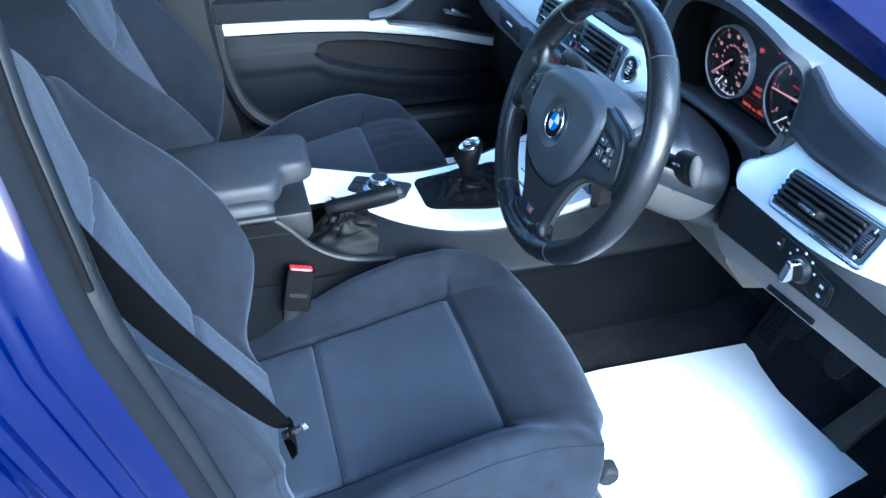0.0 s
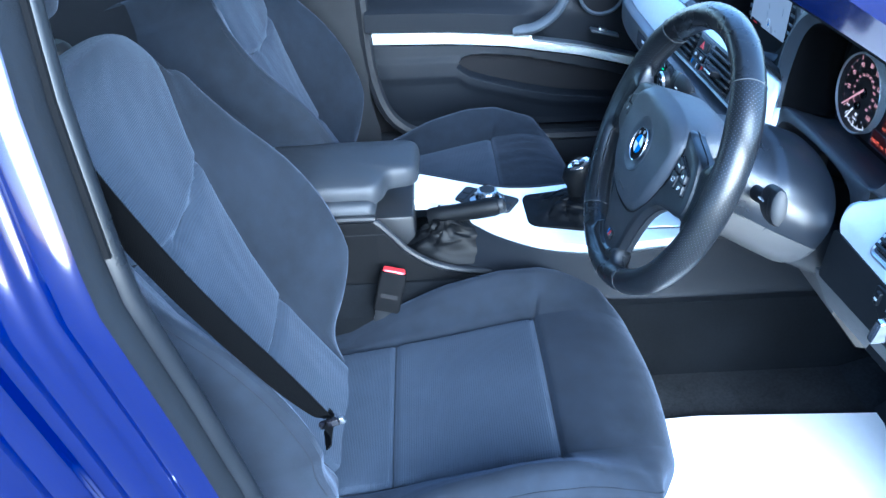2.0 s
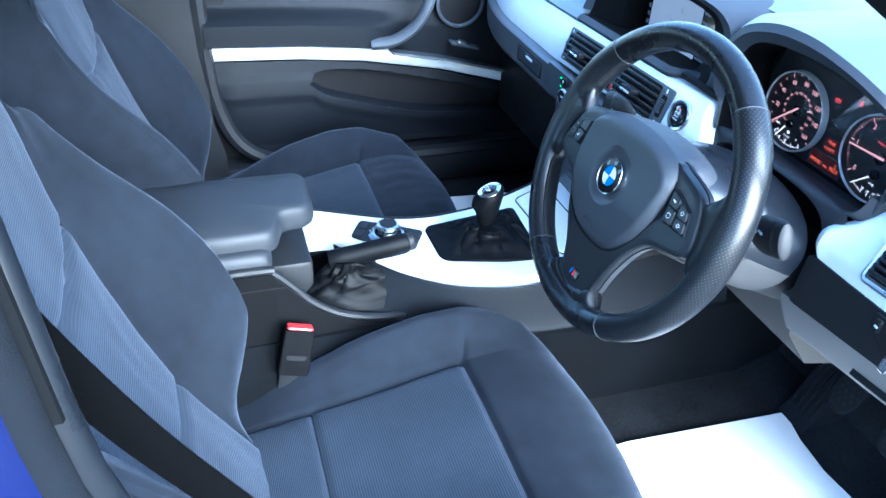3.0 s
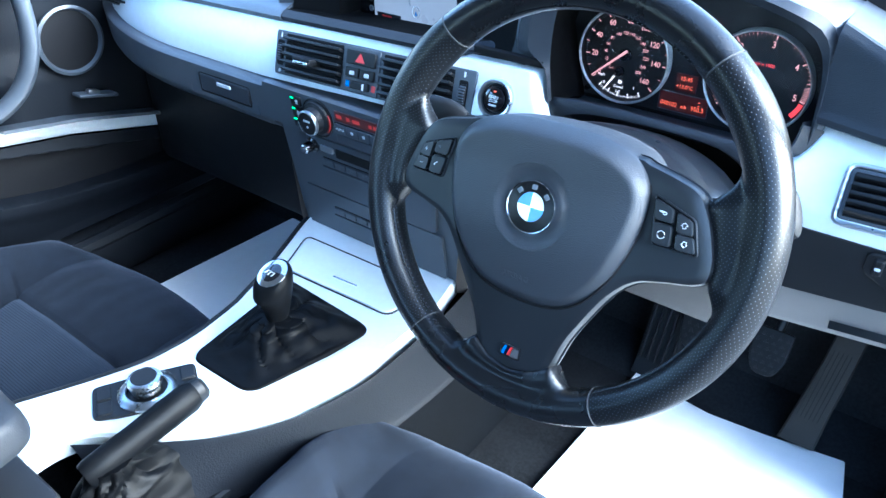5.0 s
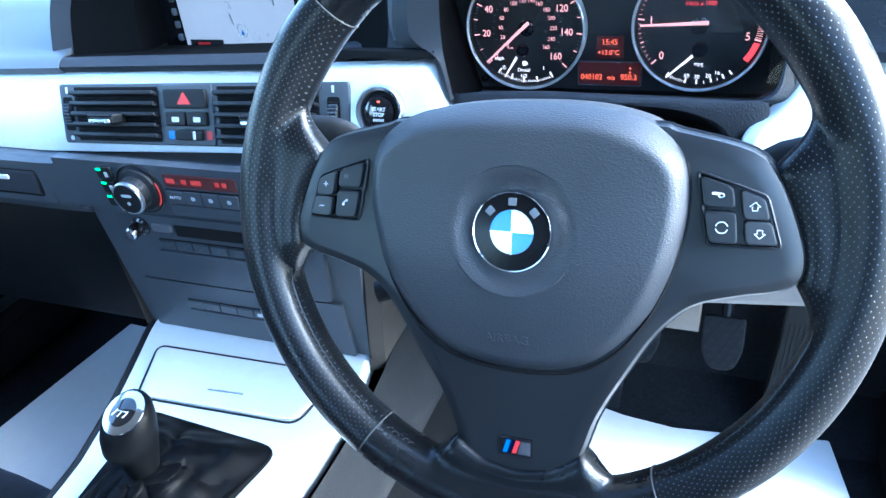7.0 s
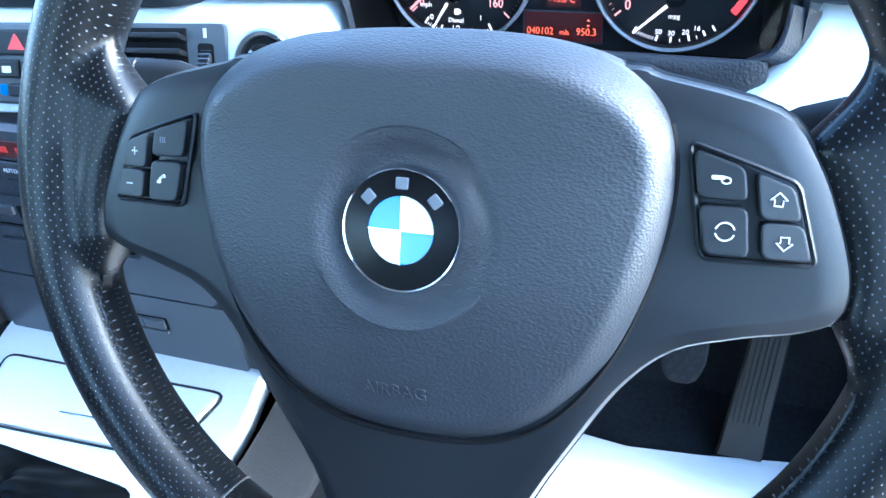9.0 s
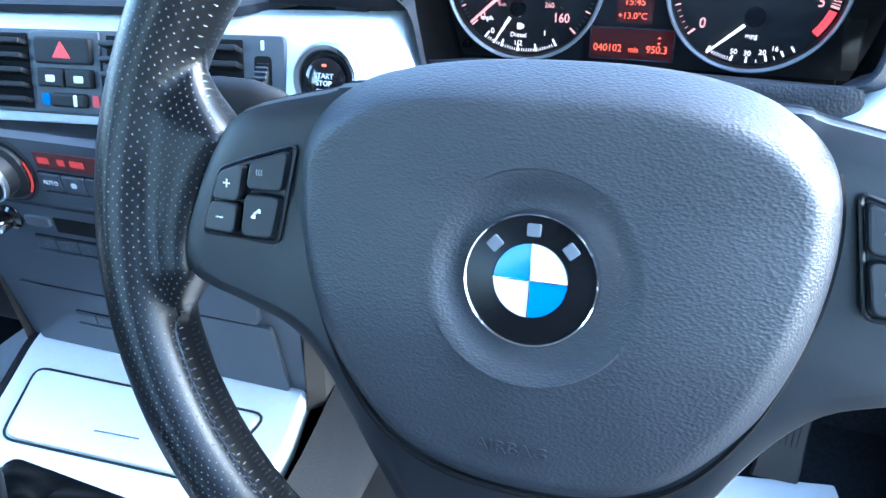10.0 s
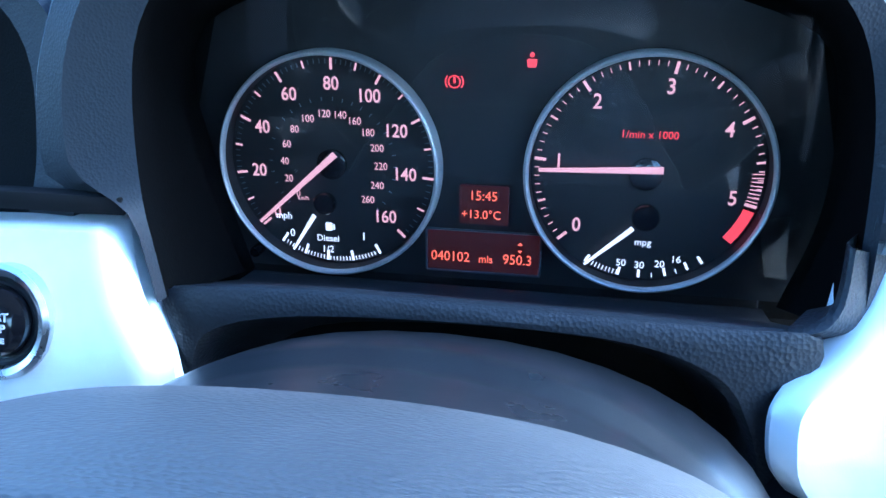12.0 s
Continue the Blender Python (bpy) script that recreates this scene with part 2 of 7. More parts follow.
# ---- builders ----
def thing(name, m=None, label="", category="", group="", kind=""):
    ob = new(name)
    ob.empty_display_size = 0.02
    ob.matrix_world = m if m else Matrix()
    return tagged(ob, label, category, group, kind)


def mesh_of(name, bm, mat, smooth=32):
    bmesh.ops.recalc_face_normals(bm, faces=bm.faces[:])
    me = bpy.data.meshes.new(name)
    bm.to_mesh(me)
    bm.free()
    for mt in (mat if isinstance(mat, (list, tuple)) else [mat]):
        me.materials.append(mt)
    if smooth:
        me.polygons.foreach_set("use_smooth", [True] * len(me.polygons))
        me.set_sharp_from_angle(angle=radians(smooth))
    return me


def place_of(ob):
    return place_of(ob.parent) @ ob.matrix_parent_inverse @ ob.matrix_basis if ob.parent else ob.matrix_basis.copy()


def part(name, bm, mat, parent=None, label="", smooth=32, local=False):
    """One mesh under a thing or a part. Built in car metres, or (local) in its parent's own frame."""
    ob = new(name, mesh_of(name, bm, mat, smooth))
    if parent:
        ob.parent = parent
        if not local:
            ob.matrix_parent_inverse = place_of(parent).inverted()
    if label:
        ob["label"] = label
    return ob


def solo(name, bm, mat, label, category, kind="", smooth=32, group=""):
    return tagged(part(name, bm, mat, None, "", smooth), label, category, group, kind)


def box(size, at, bevel=0.003, turn=(0, 0, 0), seg=2, bm=None):
    own = bm if bm is not None else bmesh.new()
    r = bmesh.ops.create_cube(own, size=1, matrix=pose(*at, *turn) @ Matrix.Diagonal((*size, 1)))
    if bevel:
        es = list({e for v in r["verts"] for e in v.link_edges})
        bmesh.ops.bevel(own, geom=es, offset=min(bevel, min(size) * 0.45), segments=seg, profile=0.5, affect="EDGES", clamp_overlap=True)
    return own


def curve_closed(pts, n=6):
    """Smooth closed outline through the points."""
    out, k = [], len(pts)
    for i in range(k):
        p0, p1, p2, p3 = (Vector(pts[(i + j - 1) % k]) for j in range(4))
        for s in range(n):
            t = s / n
            out.append(0.5 * (2 * p1 + (p2 - p0) * t + (2 * p0 - 5 * p1 + 4 * p2 - p3) * t * t + (3 * p1 - p0 - 3 * p2 + p3) * t ** 3))
    return out


def curve_open(pts, n=8):
    ps = [Vector(p) for p in pts]
    ps = [2 * ps[0] - ps[1]] + ps + [2 * ps[-1] - ps[-2]]
    out = []
    for i in range(1, len(ps) - 2):
        p0, p1, p2, p3 = ps[i - 1:i + 3]
        for s in range(n):
            t = s / n
            out.append(0.5 * (2 * p1 + (p2 - p0) * t + (2 * p0 - 5 * p1 + 4 * p2 - p3) * t * t + (3 * p1 - p0 - 3 * p2 + p3) * t ** 3))
    return out + [ps[-2]]


def rounded(pts, r, n=4):
    """Polygon with its corners rounded by r (one number or one for each corner)."""
    out, k = [], len(pts)
    for i in range(k):
        a, b, c = (Vector(pts[(i + j - 1) % k][:2]) for j in range(3))
        rr = r[i] if isinstance(r, (list, tuple)) else r
        u, v = (a - b), (c - b)
        cut = min(rr, u.length * 0.49, v.length * 0.49)
        p, q = b + u.normalized() * cut, b + v.normalized() * cut
        for s in range(n + 1):
            t = s / n
            out.append(p * (1 - t) ** 2 + b * 2 * t * (1 - t) + q * t * t)
    return out


def rect(x0, y0, x1, y1, r=0.002, n=3):
    return rounded([(x0, y0), (x1, y0), (x1, y1), (x0, y1)], r, n)


def prism(outline, depth, m=None, bevel=0.001, lift=None, bm=None, base=0.0):
    """Plate: the outline (local x, y) from z = base to z = depth, its front edge rounded."""
    own = bm if bm is not None else bmesh.new()
    m = m or Matrix()
    k = len(outline)
    cx, cy = sum(p[0] for p in outline) / k, sum(p[1] for p in outline) / k
    nor = []
    for i in range(k):
        a, c = Vector(outline[i - 1][:2]), Vector(outline[(i + 1) % k][:2])
        d = c - a
        nor.append(Vector((d.y, -d.x)).normalized() if d.length > 1e-9 else Vector((0, 0)))
    area = sum(outline[i - 1][0] * outline[i][1] - outline[i][0] * outline[i - 1][1] for i in range(k))
    sgn = -1 if area > 0 else 1
    levels = [(0, base), (0, depth - bevel), (0.29, depth - 0.29 * bevel), (1, depth), (1, depth)] if bevel else [(0, base), (0, depth)]
    loops = []
    for j, (inset, z) in enumerate(levels):
        loop, shrink = [], 0.96 if j == 4 else 1.0
        for p, n in zip(outline, nor):
            x, y = cx + (p[0] + sgn * n.x * inset * bevel - cx) * shrink, cy + (p[1] + sgn * n.y * inset * bevel - cy) * shrink
            loop.append(own.verts.new(m @ Vector((x, y, z + (lift(x, y) if lift else 0)))))
        loops.append(loop)
    for a, b in zip(loops, loops[1:]):
        for i in range(k):
            own.faces.new((a[i - 1], a[i], b[i], b[i - 1]))
    own.faces.new(loops[-1])
    own.faces.new(loops[0][::-1])
    return own


def lathe(profile, n=32, m=None, bm=None, arc=2 * math.pi):
    own = bm if bm is not None else bmesh.new()
    m = m or Matrix()
    rings = []
    for r, z in profile:
        if r < 1e-6:
            rings.append([own.verts.new(m @ Vector((0, 0, z)))])
        else:
            rings.append([own.verts.new(m @ Vector((r * math.cos(2 * math.pi * i / n), r * math.sin(2 * math.pi * i / n), z))) for i in range(n)])
    for a, b in zip(rings, rings[1:]):
        for i in range(n):
            j = (i + 1) % n
            if len(a) == 1 and len(b) == 1:
                continue
            if len(a) == 1:
                own.faces.new((a[0], b[i], b[j]))
            elif len(b) == 1:
                own.faces.new((a[i], a[j], b[0]))
            else:
                own.faces.new((a[i], a[j], b[j], b[i]))
    return own


def tube(pts, r, n=12, closed=False, flat=(1, 1), side=None, bm=None, caps=True):
    """Round or flattened bar along the points; r a number or one for each point."""
    own = bm if bm is not None else bmesh.new()
    ps = [Vector(p) for p in pts]
    k = len(ps)
    rings, up = [], Vector(side) if side else None
    for i, p in enumerate(ps):
        d = (ps[(i + 1) % k] - ps[i - 1]) if closed else (ps[min(i + 1, k - 1)] - ps[max(i - 1, 0)])
        d.normalize()
        if up is None:
            up = Vector((0, 0, 1)) if abs(d.z) < 0.9 else Vector((1, 0, 0))
        a = (up - d * up.dot(d)).normalized()
        if not side:
            up = a
        b = d.cross(a)
        rr = r[i] if isinstance(r, (list, tuple)) else r
        rings.append([own.verts.new(p + (a * flat[0] * math.cos(2 * math.pi * j / n) + b * flat[1] * math.sin(2 * math.pi * j / n)) * rr) for j in range(n)])
    for i in range(k if closed else k - 1):
        a, b = rings[i], rings[(i + 1) % k]
        for j in range(n):
            own.faces.new((a[j - 1], a[j], b[j], b[j - 1]))
    if not closed and caps:
        own.faces.new(rings[0][::-1])
        own.faces.new(rings[-1])
    return own


def loft(loops, caps=(True, True), bm=None, ring=True):
    own = bm if bm is not None else bmesh.new()
    vs = [[own.verts.new(p) for p in lp] for lp in loops]
    for a, b in zip(vs, vs[1:]):
        for i in range(0 if ring else 1, len(a)):
            own.faces.new((a[i - 1], a[i], b[i], b[i - 1]))
    if ring and caps[0]:
        own.faces.new(vs[0][::-1])
    if ring and caps[1]:
        own.faces.new(vs[-1])
    return own


def surface(fn, us, vs, uvfn=None, thick=0.0, bm=None):
    """Grid of fn(u, v); with UVs in metres by uvfn."""
    own = bm if bm is not None else bmesh.new()
    lay = own.loops.layers.uv.new("UVMap") if uvfn else None
    g = [[own.verts.new(fn(u, v)) for u in us] for v in vs]
    for j in range(len(vs) - 1):
        for i in range(len(us) - 1):
            f = own.faces.new((g[j][i], g[j][i + 1], g[j + 1][i + 1], g[j + 1][i]))
            if lay:
                for lp, (a, b) in zip(f.loops, ((i, j), (i + 1, j), (i + 1, j + 1), (i, j + 1))):
                    lp[lay].uv = uvfn(us[a], vs[b])
    if thick:
        bmesh.ops.recalc_face_normals(own, faces=own.faces[:])
        bmesh.ops.solidify(own, geom=own.faces[:], thickness=thick)
    return own


def steps(a, b, n):
    return [a + (b - a) * i / (n - 1) for i in range(n)]


def ease(t):
    t = max(0.0, min(1.0, t))
    return t * t * (3 - 2 * t)


def along(table, x):
    """Linear reading of a small table of (x, value)."""
    if x <= table[0][0]:
        return table[0][1]
    for (a, p), (b, q) in zip(table, table[1:]):
        if x <= b:
            return p + (q - p) * (x - a) / (b - a)
    return table[-1][1]


def text(body, size, m, mat, parent, name="lettering", depth=0.0003, align="CENTER", bold=0.0, stretch=1.0, local=False):
    c = bpy.data.curves.new(name, "FONT")
    c.body, c.size, c.extrude, c.offset = body, size, depth, bold
    c.align_x, c.align_y = align, "CENTER"
    c.resolution_u = 3
    tmp = bpy.data.objects.new("tmp", c)
    scene.collection.objects.link(tmp)
    bpy.context.view_layer.update()
    me = bpy.data.meshes.new_from_object(tmp.evaluated_get(bpy.context.evaluated_depsgraph_get()))
    bpy.data.objects.remove(tmp)
    bpy.data.curves.remove(c)
    me.transform(m @ Matrix.Diagonal((stretch, 1, 1, 1)))
    me.materials.clear()
    me.materials.append(mat)
    me.name = name
    ob = new(name, me)
    ob.parent = parent
    if not local:
        ob.matrix_parent_inverse = place_of(parent).inverted()
    return ob


def front(x, y, z, tilt=0.0):
    """Local frame on a surface that faces the rear of the car: x right, y up, z towards the seats."""
    return pose(x, y, z, 90 + tilt, 0, 0)


# ---- ground and the shell of the car ----
bm = bmesh.new()
bmesh.ops.create_grid(bm, x_segments=4, y_segments=4, size=400)
solo("ground", bm, BOUNCE_GROUND, "unseen ground under the car, toned to bounce light and reflect in the paint", "ground", "structure")

# floor pan and carpet
bm = box((1.44, 2.3, 0.04), (0, -0.42, 0.258), 0.01)
solo("floor", bm, CARPET, "black carpet floor of the car cabin", "floor", "structure")
bm = loft([[Vector((x, y, z)) for y, z in ((0.50, 0.276), (0.60, 0.31), (0.74, 0.52), (0.76, 0.80), (0.80, 0.80), (0.80, 0.26), (0.50, 0.26))] for x in (-0.72, 0.72)])
solo("wall_front", bm, CARPET, "black carpeted bulkhead at the front of the footwells", "bulkhead", "structure")
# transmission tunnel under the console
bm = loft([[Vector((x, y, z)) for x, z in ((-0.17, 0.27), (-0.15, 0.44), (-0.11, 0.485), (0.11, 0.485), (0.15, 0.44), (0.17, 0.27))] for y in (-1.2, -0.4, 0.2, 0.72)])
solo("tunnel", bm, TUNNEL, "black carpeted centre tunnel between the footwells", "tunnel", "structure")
# rear wall, roof, screens' frames
solo("wall_rear", box((1.42, 0.12, 0.75), (0, -1.52, 0.62), 0.03), DOORSKIN, "dark grey rear seat back closing the cabin", "rear wall", "structure")
bm = surface(lambda x, y: Vector((x, y, 1.39 - 0.12 * (abs(x) / 0.62) ** 3 - 0.05 * max(0, (y + 0.3) / 0.3) ** 2 - 0.08 * max(0, (-1.1 - y) / 0.4) ** 2)), steps(-0.62, 0.62, 25), steps(-1.5, -0.02, 29), thick=0.02)
solo("ceiling", bm, HEADLINER, "pale grey cloth headliner under the roof", "headliner", "structure")
bm = tube(curve_open([(-0.74, 0.86, 0.93), (-0.70, 0.45, 1.12), (-0.62, -0.02, 1.27)], 6), 0.035, 10)
solo("pillar_front_left", bm, DOORSKIN, "slanting windscreen pillar beside the dashboard", "pillar", "structure")
# windscreen pillar on the driver's side: inner trim, seal and painted outer edge
APATH = curve_open([(0.690, 0.46, 0.885), (0.672, 0.32, 0.958), (0.660, 0.16, 1.052), (0.648, 0.0, 1.149), (0.634, -0.14, 1.228), (0.618, -0.26, 1.277), (0.60, -0.38, 1.30)], 4)
apillar = thing("pillar_front_right", pose(0.672, 0.32, 0.958), "windscreen pillar with grey trim, black seals and blue paint", "pillar", kind="structure")


def along_pillar(outline):
    return loft([[Vector((p.x + dx, p.y, p.z + dz)) for dx, dz in outline] for p in APATH])


part("inner_trim", along_pillar([(-0.006, -0.003), (0.0, 0.0), (0.006, 0.007), (0.0105, 0.0125), (0.007, 0.016), (-0.004, 0.003)]), FELT, apillar, "grey inner trim")
part("seam_strip", along_pillar([(0.006, 0.010), (0.0125, 0.0122), (0.0135, 0.0148), (0.008, 0.018)]), VOID, apillar, "dark seam")
part("outer_trim", along_pillar([(0.008, 0.014), (0.0145, 0.0150), (0.0200, 0.0205), (0.0235, 0.0240), (0.015, 0.03)]), RUBBER, apillar, "dark grey trim edge")
part("seal_bead", along_pillar([(0.0285 + 0.0075 * math.cos(a), 0.0285 + 0.0075 * math.sin(a)) for a in steps(0, 2 * math.pi, 13)[:-1]]), LIPTRIM, apillar, "smooth rubber bead")
part("seal_gap", along_pillar([(0.028, 0.032), (0.037, 0.033), (0.041, 0.037), (0.034, 0.044)]), VOID, apillar, "dark gap behind the seal")
part("pressing", along_pillar([(0.040, 0.036), (0.046, 0.040), (0.060, 0.050), (0.076, 0.054), (0.090, 0.048), (0.092, 0.02), (0.07, 0.0), (0.035, 0.005)]), PAINT, apillar, "metallic blue painted edge")
# left side: rear door wall below the window, and left middle pillar
solo("wall_left_rear", box((0.05, 0.98, 0.65), (-0.76, -1.05, 0.60), 0.02), DOORSKIN, "dark rear door panel behind the passenger seat", "door panel", "structure")
bm = loft([[Vector((x, y, z)) for x, y in ((-0.69 - 0.02 * k, -0.415 - 0.04 * k), (-0.70 - 0.02 * k, -0.60 - 0.02 * k), (-0.79, -0.60), (-0.79, -0.43))] for k, z in ((-0.6, 0.30), (-0.5, 0.42), (0, 0.50), (0.2, 0.80), (0.0, 1.05), (-1.0, 1.33))])
solo("pillar_middle_left", bm, BLACK, "black trim of the pillar behind the passenger door", "pillar", "structure")
bm = tube(curve_open([(-0.70, 0.55, 0.37), (-0.695, 0.1, 0.368), (-0.695, -0.20, 0.375), (-0.695, -0.30, 0.395), (-0.70, -0.365, 0.445), (-0.705, -0.400, 0.53), (-0.705, -0.415, 0.65), (-0.70, -0.42, 0.95)], 6), 0.018, 8)
solo("door_seal_left", bm, BLACK, "black rubber seal round the passenger door opening", "door seal", "structure")
solo("sill_left", box((0.12, 1.5, 0.10), (-0.74, -0.1, 0.33), 0.02), BLACK, "dark sill trim under the passenger door", "sill", "structure")

# right side: sill, middle pillar, rear door edge
bm = loft([[Vector((x, y, z)) for x, z in ((0.69, 0.28), (0.695, 0.32), (0.71, 0.345), (0.73, 0.345), (0.745, 0.33), (0.75, 0.25))] for y in (-0.5, 0.0, 0.6)])
solo("sill_right", bm, BLACK, "black plastic sill trim in the open door's frame", "sill", "structure")

# blue painted outer side of the middle pillar: a stepped pressing swept up the pillar
PILLAR = [(0.30, -0.428), (0.45, -0.443), (0.66, -0.470), (0.80, -0.497), (0.95, -0.530), (1.10, -0.551), (1.33, -0.566)]


def pillar_loop(z, pts):
    y0 = along(PILLAR, z)
    x0 = -0.0 - 0.32 * max(0, z - 0.93) ** 1.15
    return [Vector((x + x0, y0 + dy, z)) for x, dy in pts]


zs = steps(0.32, 1.34, 26)
bm = loft([pillar_loop(z, curve_closed([(0.715, 0.0), (0.730, -0.009), (0.735, -0.026), (0.7335, -0.036), (0.738, -0.043), (0.746, -0.048), (0.7505, -0.056), (0.7515, -0.068), (0.7495, -0.076), (0.756, -0.082), (0.768, -0.086), (0.776, -0.094), (0.7785, -0.108), (0.776, -0.117), (0.786, -0.124), (0.792, -0.134), (0.790, -0.172), (0.70, -0.172), (0.69, -0.02)], 4)) for z in zs])
pillar = thing("pillar_middle_right", pose(0.72, -0.53, 0.30), "metallic blue painted middle pillar in the open door's frame", "pillar", kind="structure")
part("pressing", bm, PAINT, pillar)
bm = loft([pillar_loop(z, curve_closed([(0.706, 0.004), (0.712, 0.010), (0.722, 0.007), (0.7265, -0.001), (0.724, -0.010), (0.708, -0.012)], 3)) for z in zs])
part("felt_strip", bm, FELT, pillar, "grey felt strip beside the seal")
bm = loft([pillar_loop(z, [(0.7085, 0.0155), (0.7115, 0.0145), (0.712, 0.004), (0.706, 0.004)]) for z in zs if z > 0.97])
part("groove", bm, SIDE, pillar, "dark open groove in the seal")
bm = loft([pillar_loop(z, curve_closed([(0.689, 0.008), (0.692, 0.0165), (0.699, 0.0205), (0.7065, 0.0175), (0.711, 0.009), (0.709, 0.000), (0.695, -0.006)], 4)) for z in zs])
part("seal_bead", bm, LIPTRIM, pillar, "smooth dark rubber bead")
bm = loft([pillar_loop(z, curve_closed([(0.680, 0.000), (0.682, 0.008), (0.686, 0.012), (0.691, 0.010), (0.692, 0.000), (0.684, -0.006)], 3)) for z in zs])
part("seal_lip", bm, RUBBER, pillar, "dark edge of the inner trim")
bm = loft([pillar_loop(z, [(0.678, -0.006), (0.688, 0.000), (0.688, -0.165), (0.660, -0.165), (0.665, -0.06)]) for z in zs])
part("inner_trim", bm, RUBBER, pillar, "grey inner pillar trim")
# striker on the pillar
striker = thing("door_striker", pose(0.742, -0.545, 0.64), "zinc door striker bolted to the blue pillar", "striker")
part("plate", prism(rounded([(-0.018, -0.030), (0.018, -0.030), (0.022, 0.0), (0.012, 0.030), (-0.012, 0.030), (-0.022, 0.0)], 0.006), 0.004, pose(0.738, -0.545, 0.665, 90, 0, 90), 0.001), SATIN, striker)
part("loop_bar", tube(curve_open([(0.742, -0.553, 0.68), (0.775, -0.553, 0.676), (0.786, -0.551, 0.668), (0.786, -0.549, 0.652), (0.775, -0.547, 0.645), (0.742, -0.547, 0.642)], 4), 0.0045, 10), CHROME, striker)
for z in (0.688, 0.640):
    part("bolt", lathe([(0, 0.005), (0.006, 0.005), (0.007, 0.0)], 12, pose(0.741, -0.545, z, 0, 90, 0)), SATIN, striker)
# rear door, closed behind the pillar
rear = thing("rear_door", pose(0.83, -0.9, 0.30), "metallic blue closed rear door beside the pillar", "car door")
bm = loft([[Vector((x - 0.30 * max(0, z - 0.93) ** 1.15, y + 0.012 * math.sin((z - 0.4) * 3), z)) for x, y in curve_closed([(0.800, -0.665), (0.815, -0.655), (0.835, -0.657), (0.848, -0.672), (0.855, -0.70), (0.865, -1.10), (0.86, -1.5), (0.77, -1.5), (0.77, -0.70), (0.785, -0.675)], 3)] for z in steps(0.30, 0.94, 15)])
part("door_skin", bm, PAINT, rear)
part("door_seal", tube([(0.792 - 0.3 * max(0, z - 0.93) ** 1.15, -0.655 + 0.012 * math.sin((z - 0.4) * 3), z) for z in steps(0.32, 0.94, 14)], 0.008, 8), RUBBER, rear, "black rubber seal")
part("latch_box", box((0.05, 0.02, 0.09), (0.80, -0.66, 0.66), 0.006), BLACK, rear, "black plastic latch")

# ---- seats ----
CX, SEAM_F, SEAM_B = 0.365, -0.095, -0.336
LEN = [(0.0, (-0.56, 0.400)), (0.25, (-0.42, 0.418)), (0.40, (-0.336, 0.432)), (0.70, (-0.095, 0.482)), (0.80, (-0.03, 0.490)), (0.86, (0.015, 0.484)), (0.91, (0.045, 0.462)), (0.95, (0.058, 0.425)), (1.0, (0.05, 0.33))]


def len_at(v, k):
    return along([(a, b[k]) for a, b in LEN], v)


def soft_len(v, k):
    return (len_at(max(0, v - 0.02), k) + len_at(v, k) * 2 + len_at(min(1, v + 0.02), k)) / 4


def cushion_at(q, v):
    a = abs(q)
    wide = 1 - 0.22 * ease((v - 0.78) / 0.22) ** 1.3
    bol = along([(0, -0.020), (0.25, -0.008), (0.40, 0.024), (0.5, 0.053), (0.6, 0.066), (0.68, 0.056), (0.76, 0.030), (0.82, 0.010), (0.9, 0.0)], v)
    x = along([(0, 0), (0.5, 0.150), (0.62, 0.182), (0.75, 0.212), (0.84, 0.236), (0.92, 0.250), (1, 0.252)], a) * wide
    z = along([(0, 0), (0.5, 0.0), (0.56, 0.25), (0.64, 0.72), (0.72, 1.0), (0.78, 0.98), (0.84, 0.6), (0.90, -0.5), (0.95, -1.8), (1, -4.0)], a) * bol if a < 0.9 else along([(0.9, -0.5 * bol), (0.95, -0.05), (1, -0.15)], a)
    z += 0.006 * (1 - (a / 0.5) ** 2) if a < 0.5 else 0
    y, base = soft_len(v, 0), soft_len(v, 1)
    y += 0.10 * max(0, min(0.35, a - 0.5)) * ease((v - 0.45) / 0.2) * (1 - ease((v - 0.8) / 0.15))
    y -= 0.045 * ease((a - 0.55) / 0.45) * ease((v - 0.78) / 0.15)
    y += 0.026 * (1 - a * a) * ease((v - 0.72) / 0.2)
    dip = 0.007 * math.exp(-((a - 0.5) * 0.30 / 0.006) ** 2) * (1 if v < 0.7 else 0)
    if a < 0.88:
        dip += 0.007 * math.exp(-((v - 0.70) * 0.80 / 0.006) ** 2) * (1 - ease((a - 0.52) / 0.12))
    if a < 0.5:
        dip += 0.005 * math.exp(-((v - 0.40) * 0.70 / 0.005) ** 2)
    wr = 0.0022 * noise.noise((q * 4, v * 7, 1)) + 0.0012 * noise.noise((q * 11, v * 16, 4))
    return Vector((CX + (x if q > 0 else -x), y, base + z - dip + wr))


def tight(a, b, n, marks):
    """Steps from a to b with more of them near the marks."""
    s = set(steps(a, b, n))
    for mk in marks:
        for d in (-0.03, -0.018, -0.011, -0.006, 0, 0.006, 0.011, 0.018, 0.03):
            if a <= mk + d <= b:
                s.add(mk + d)
    return sorted(s)


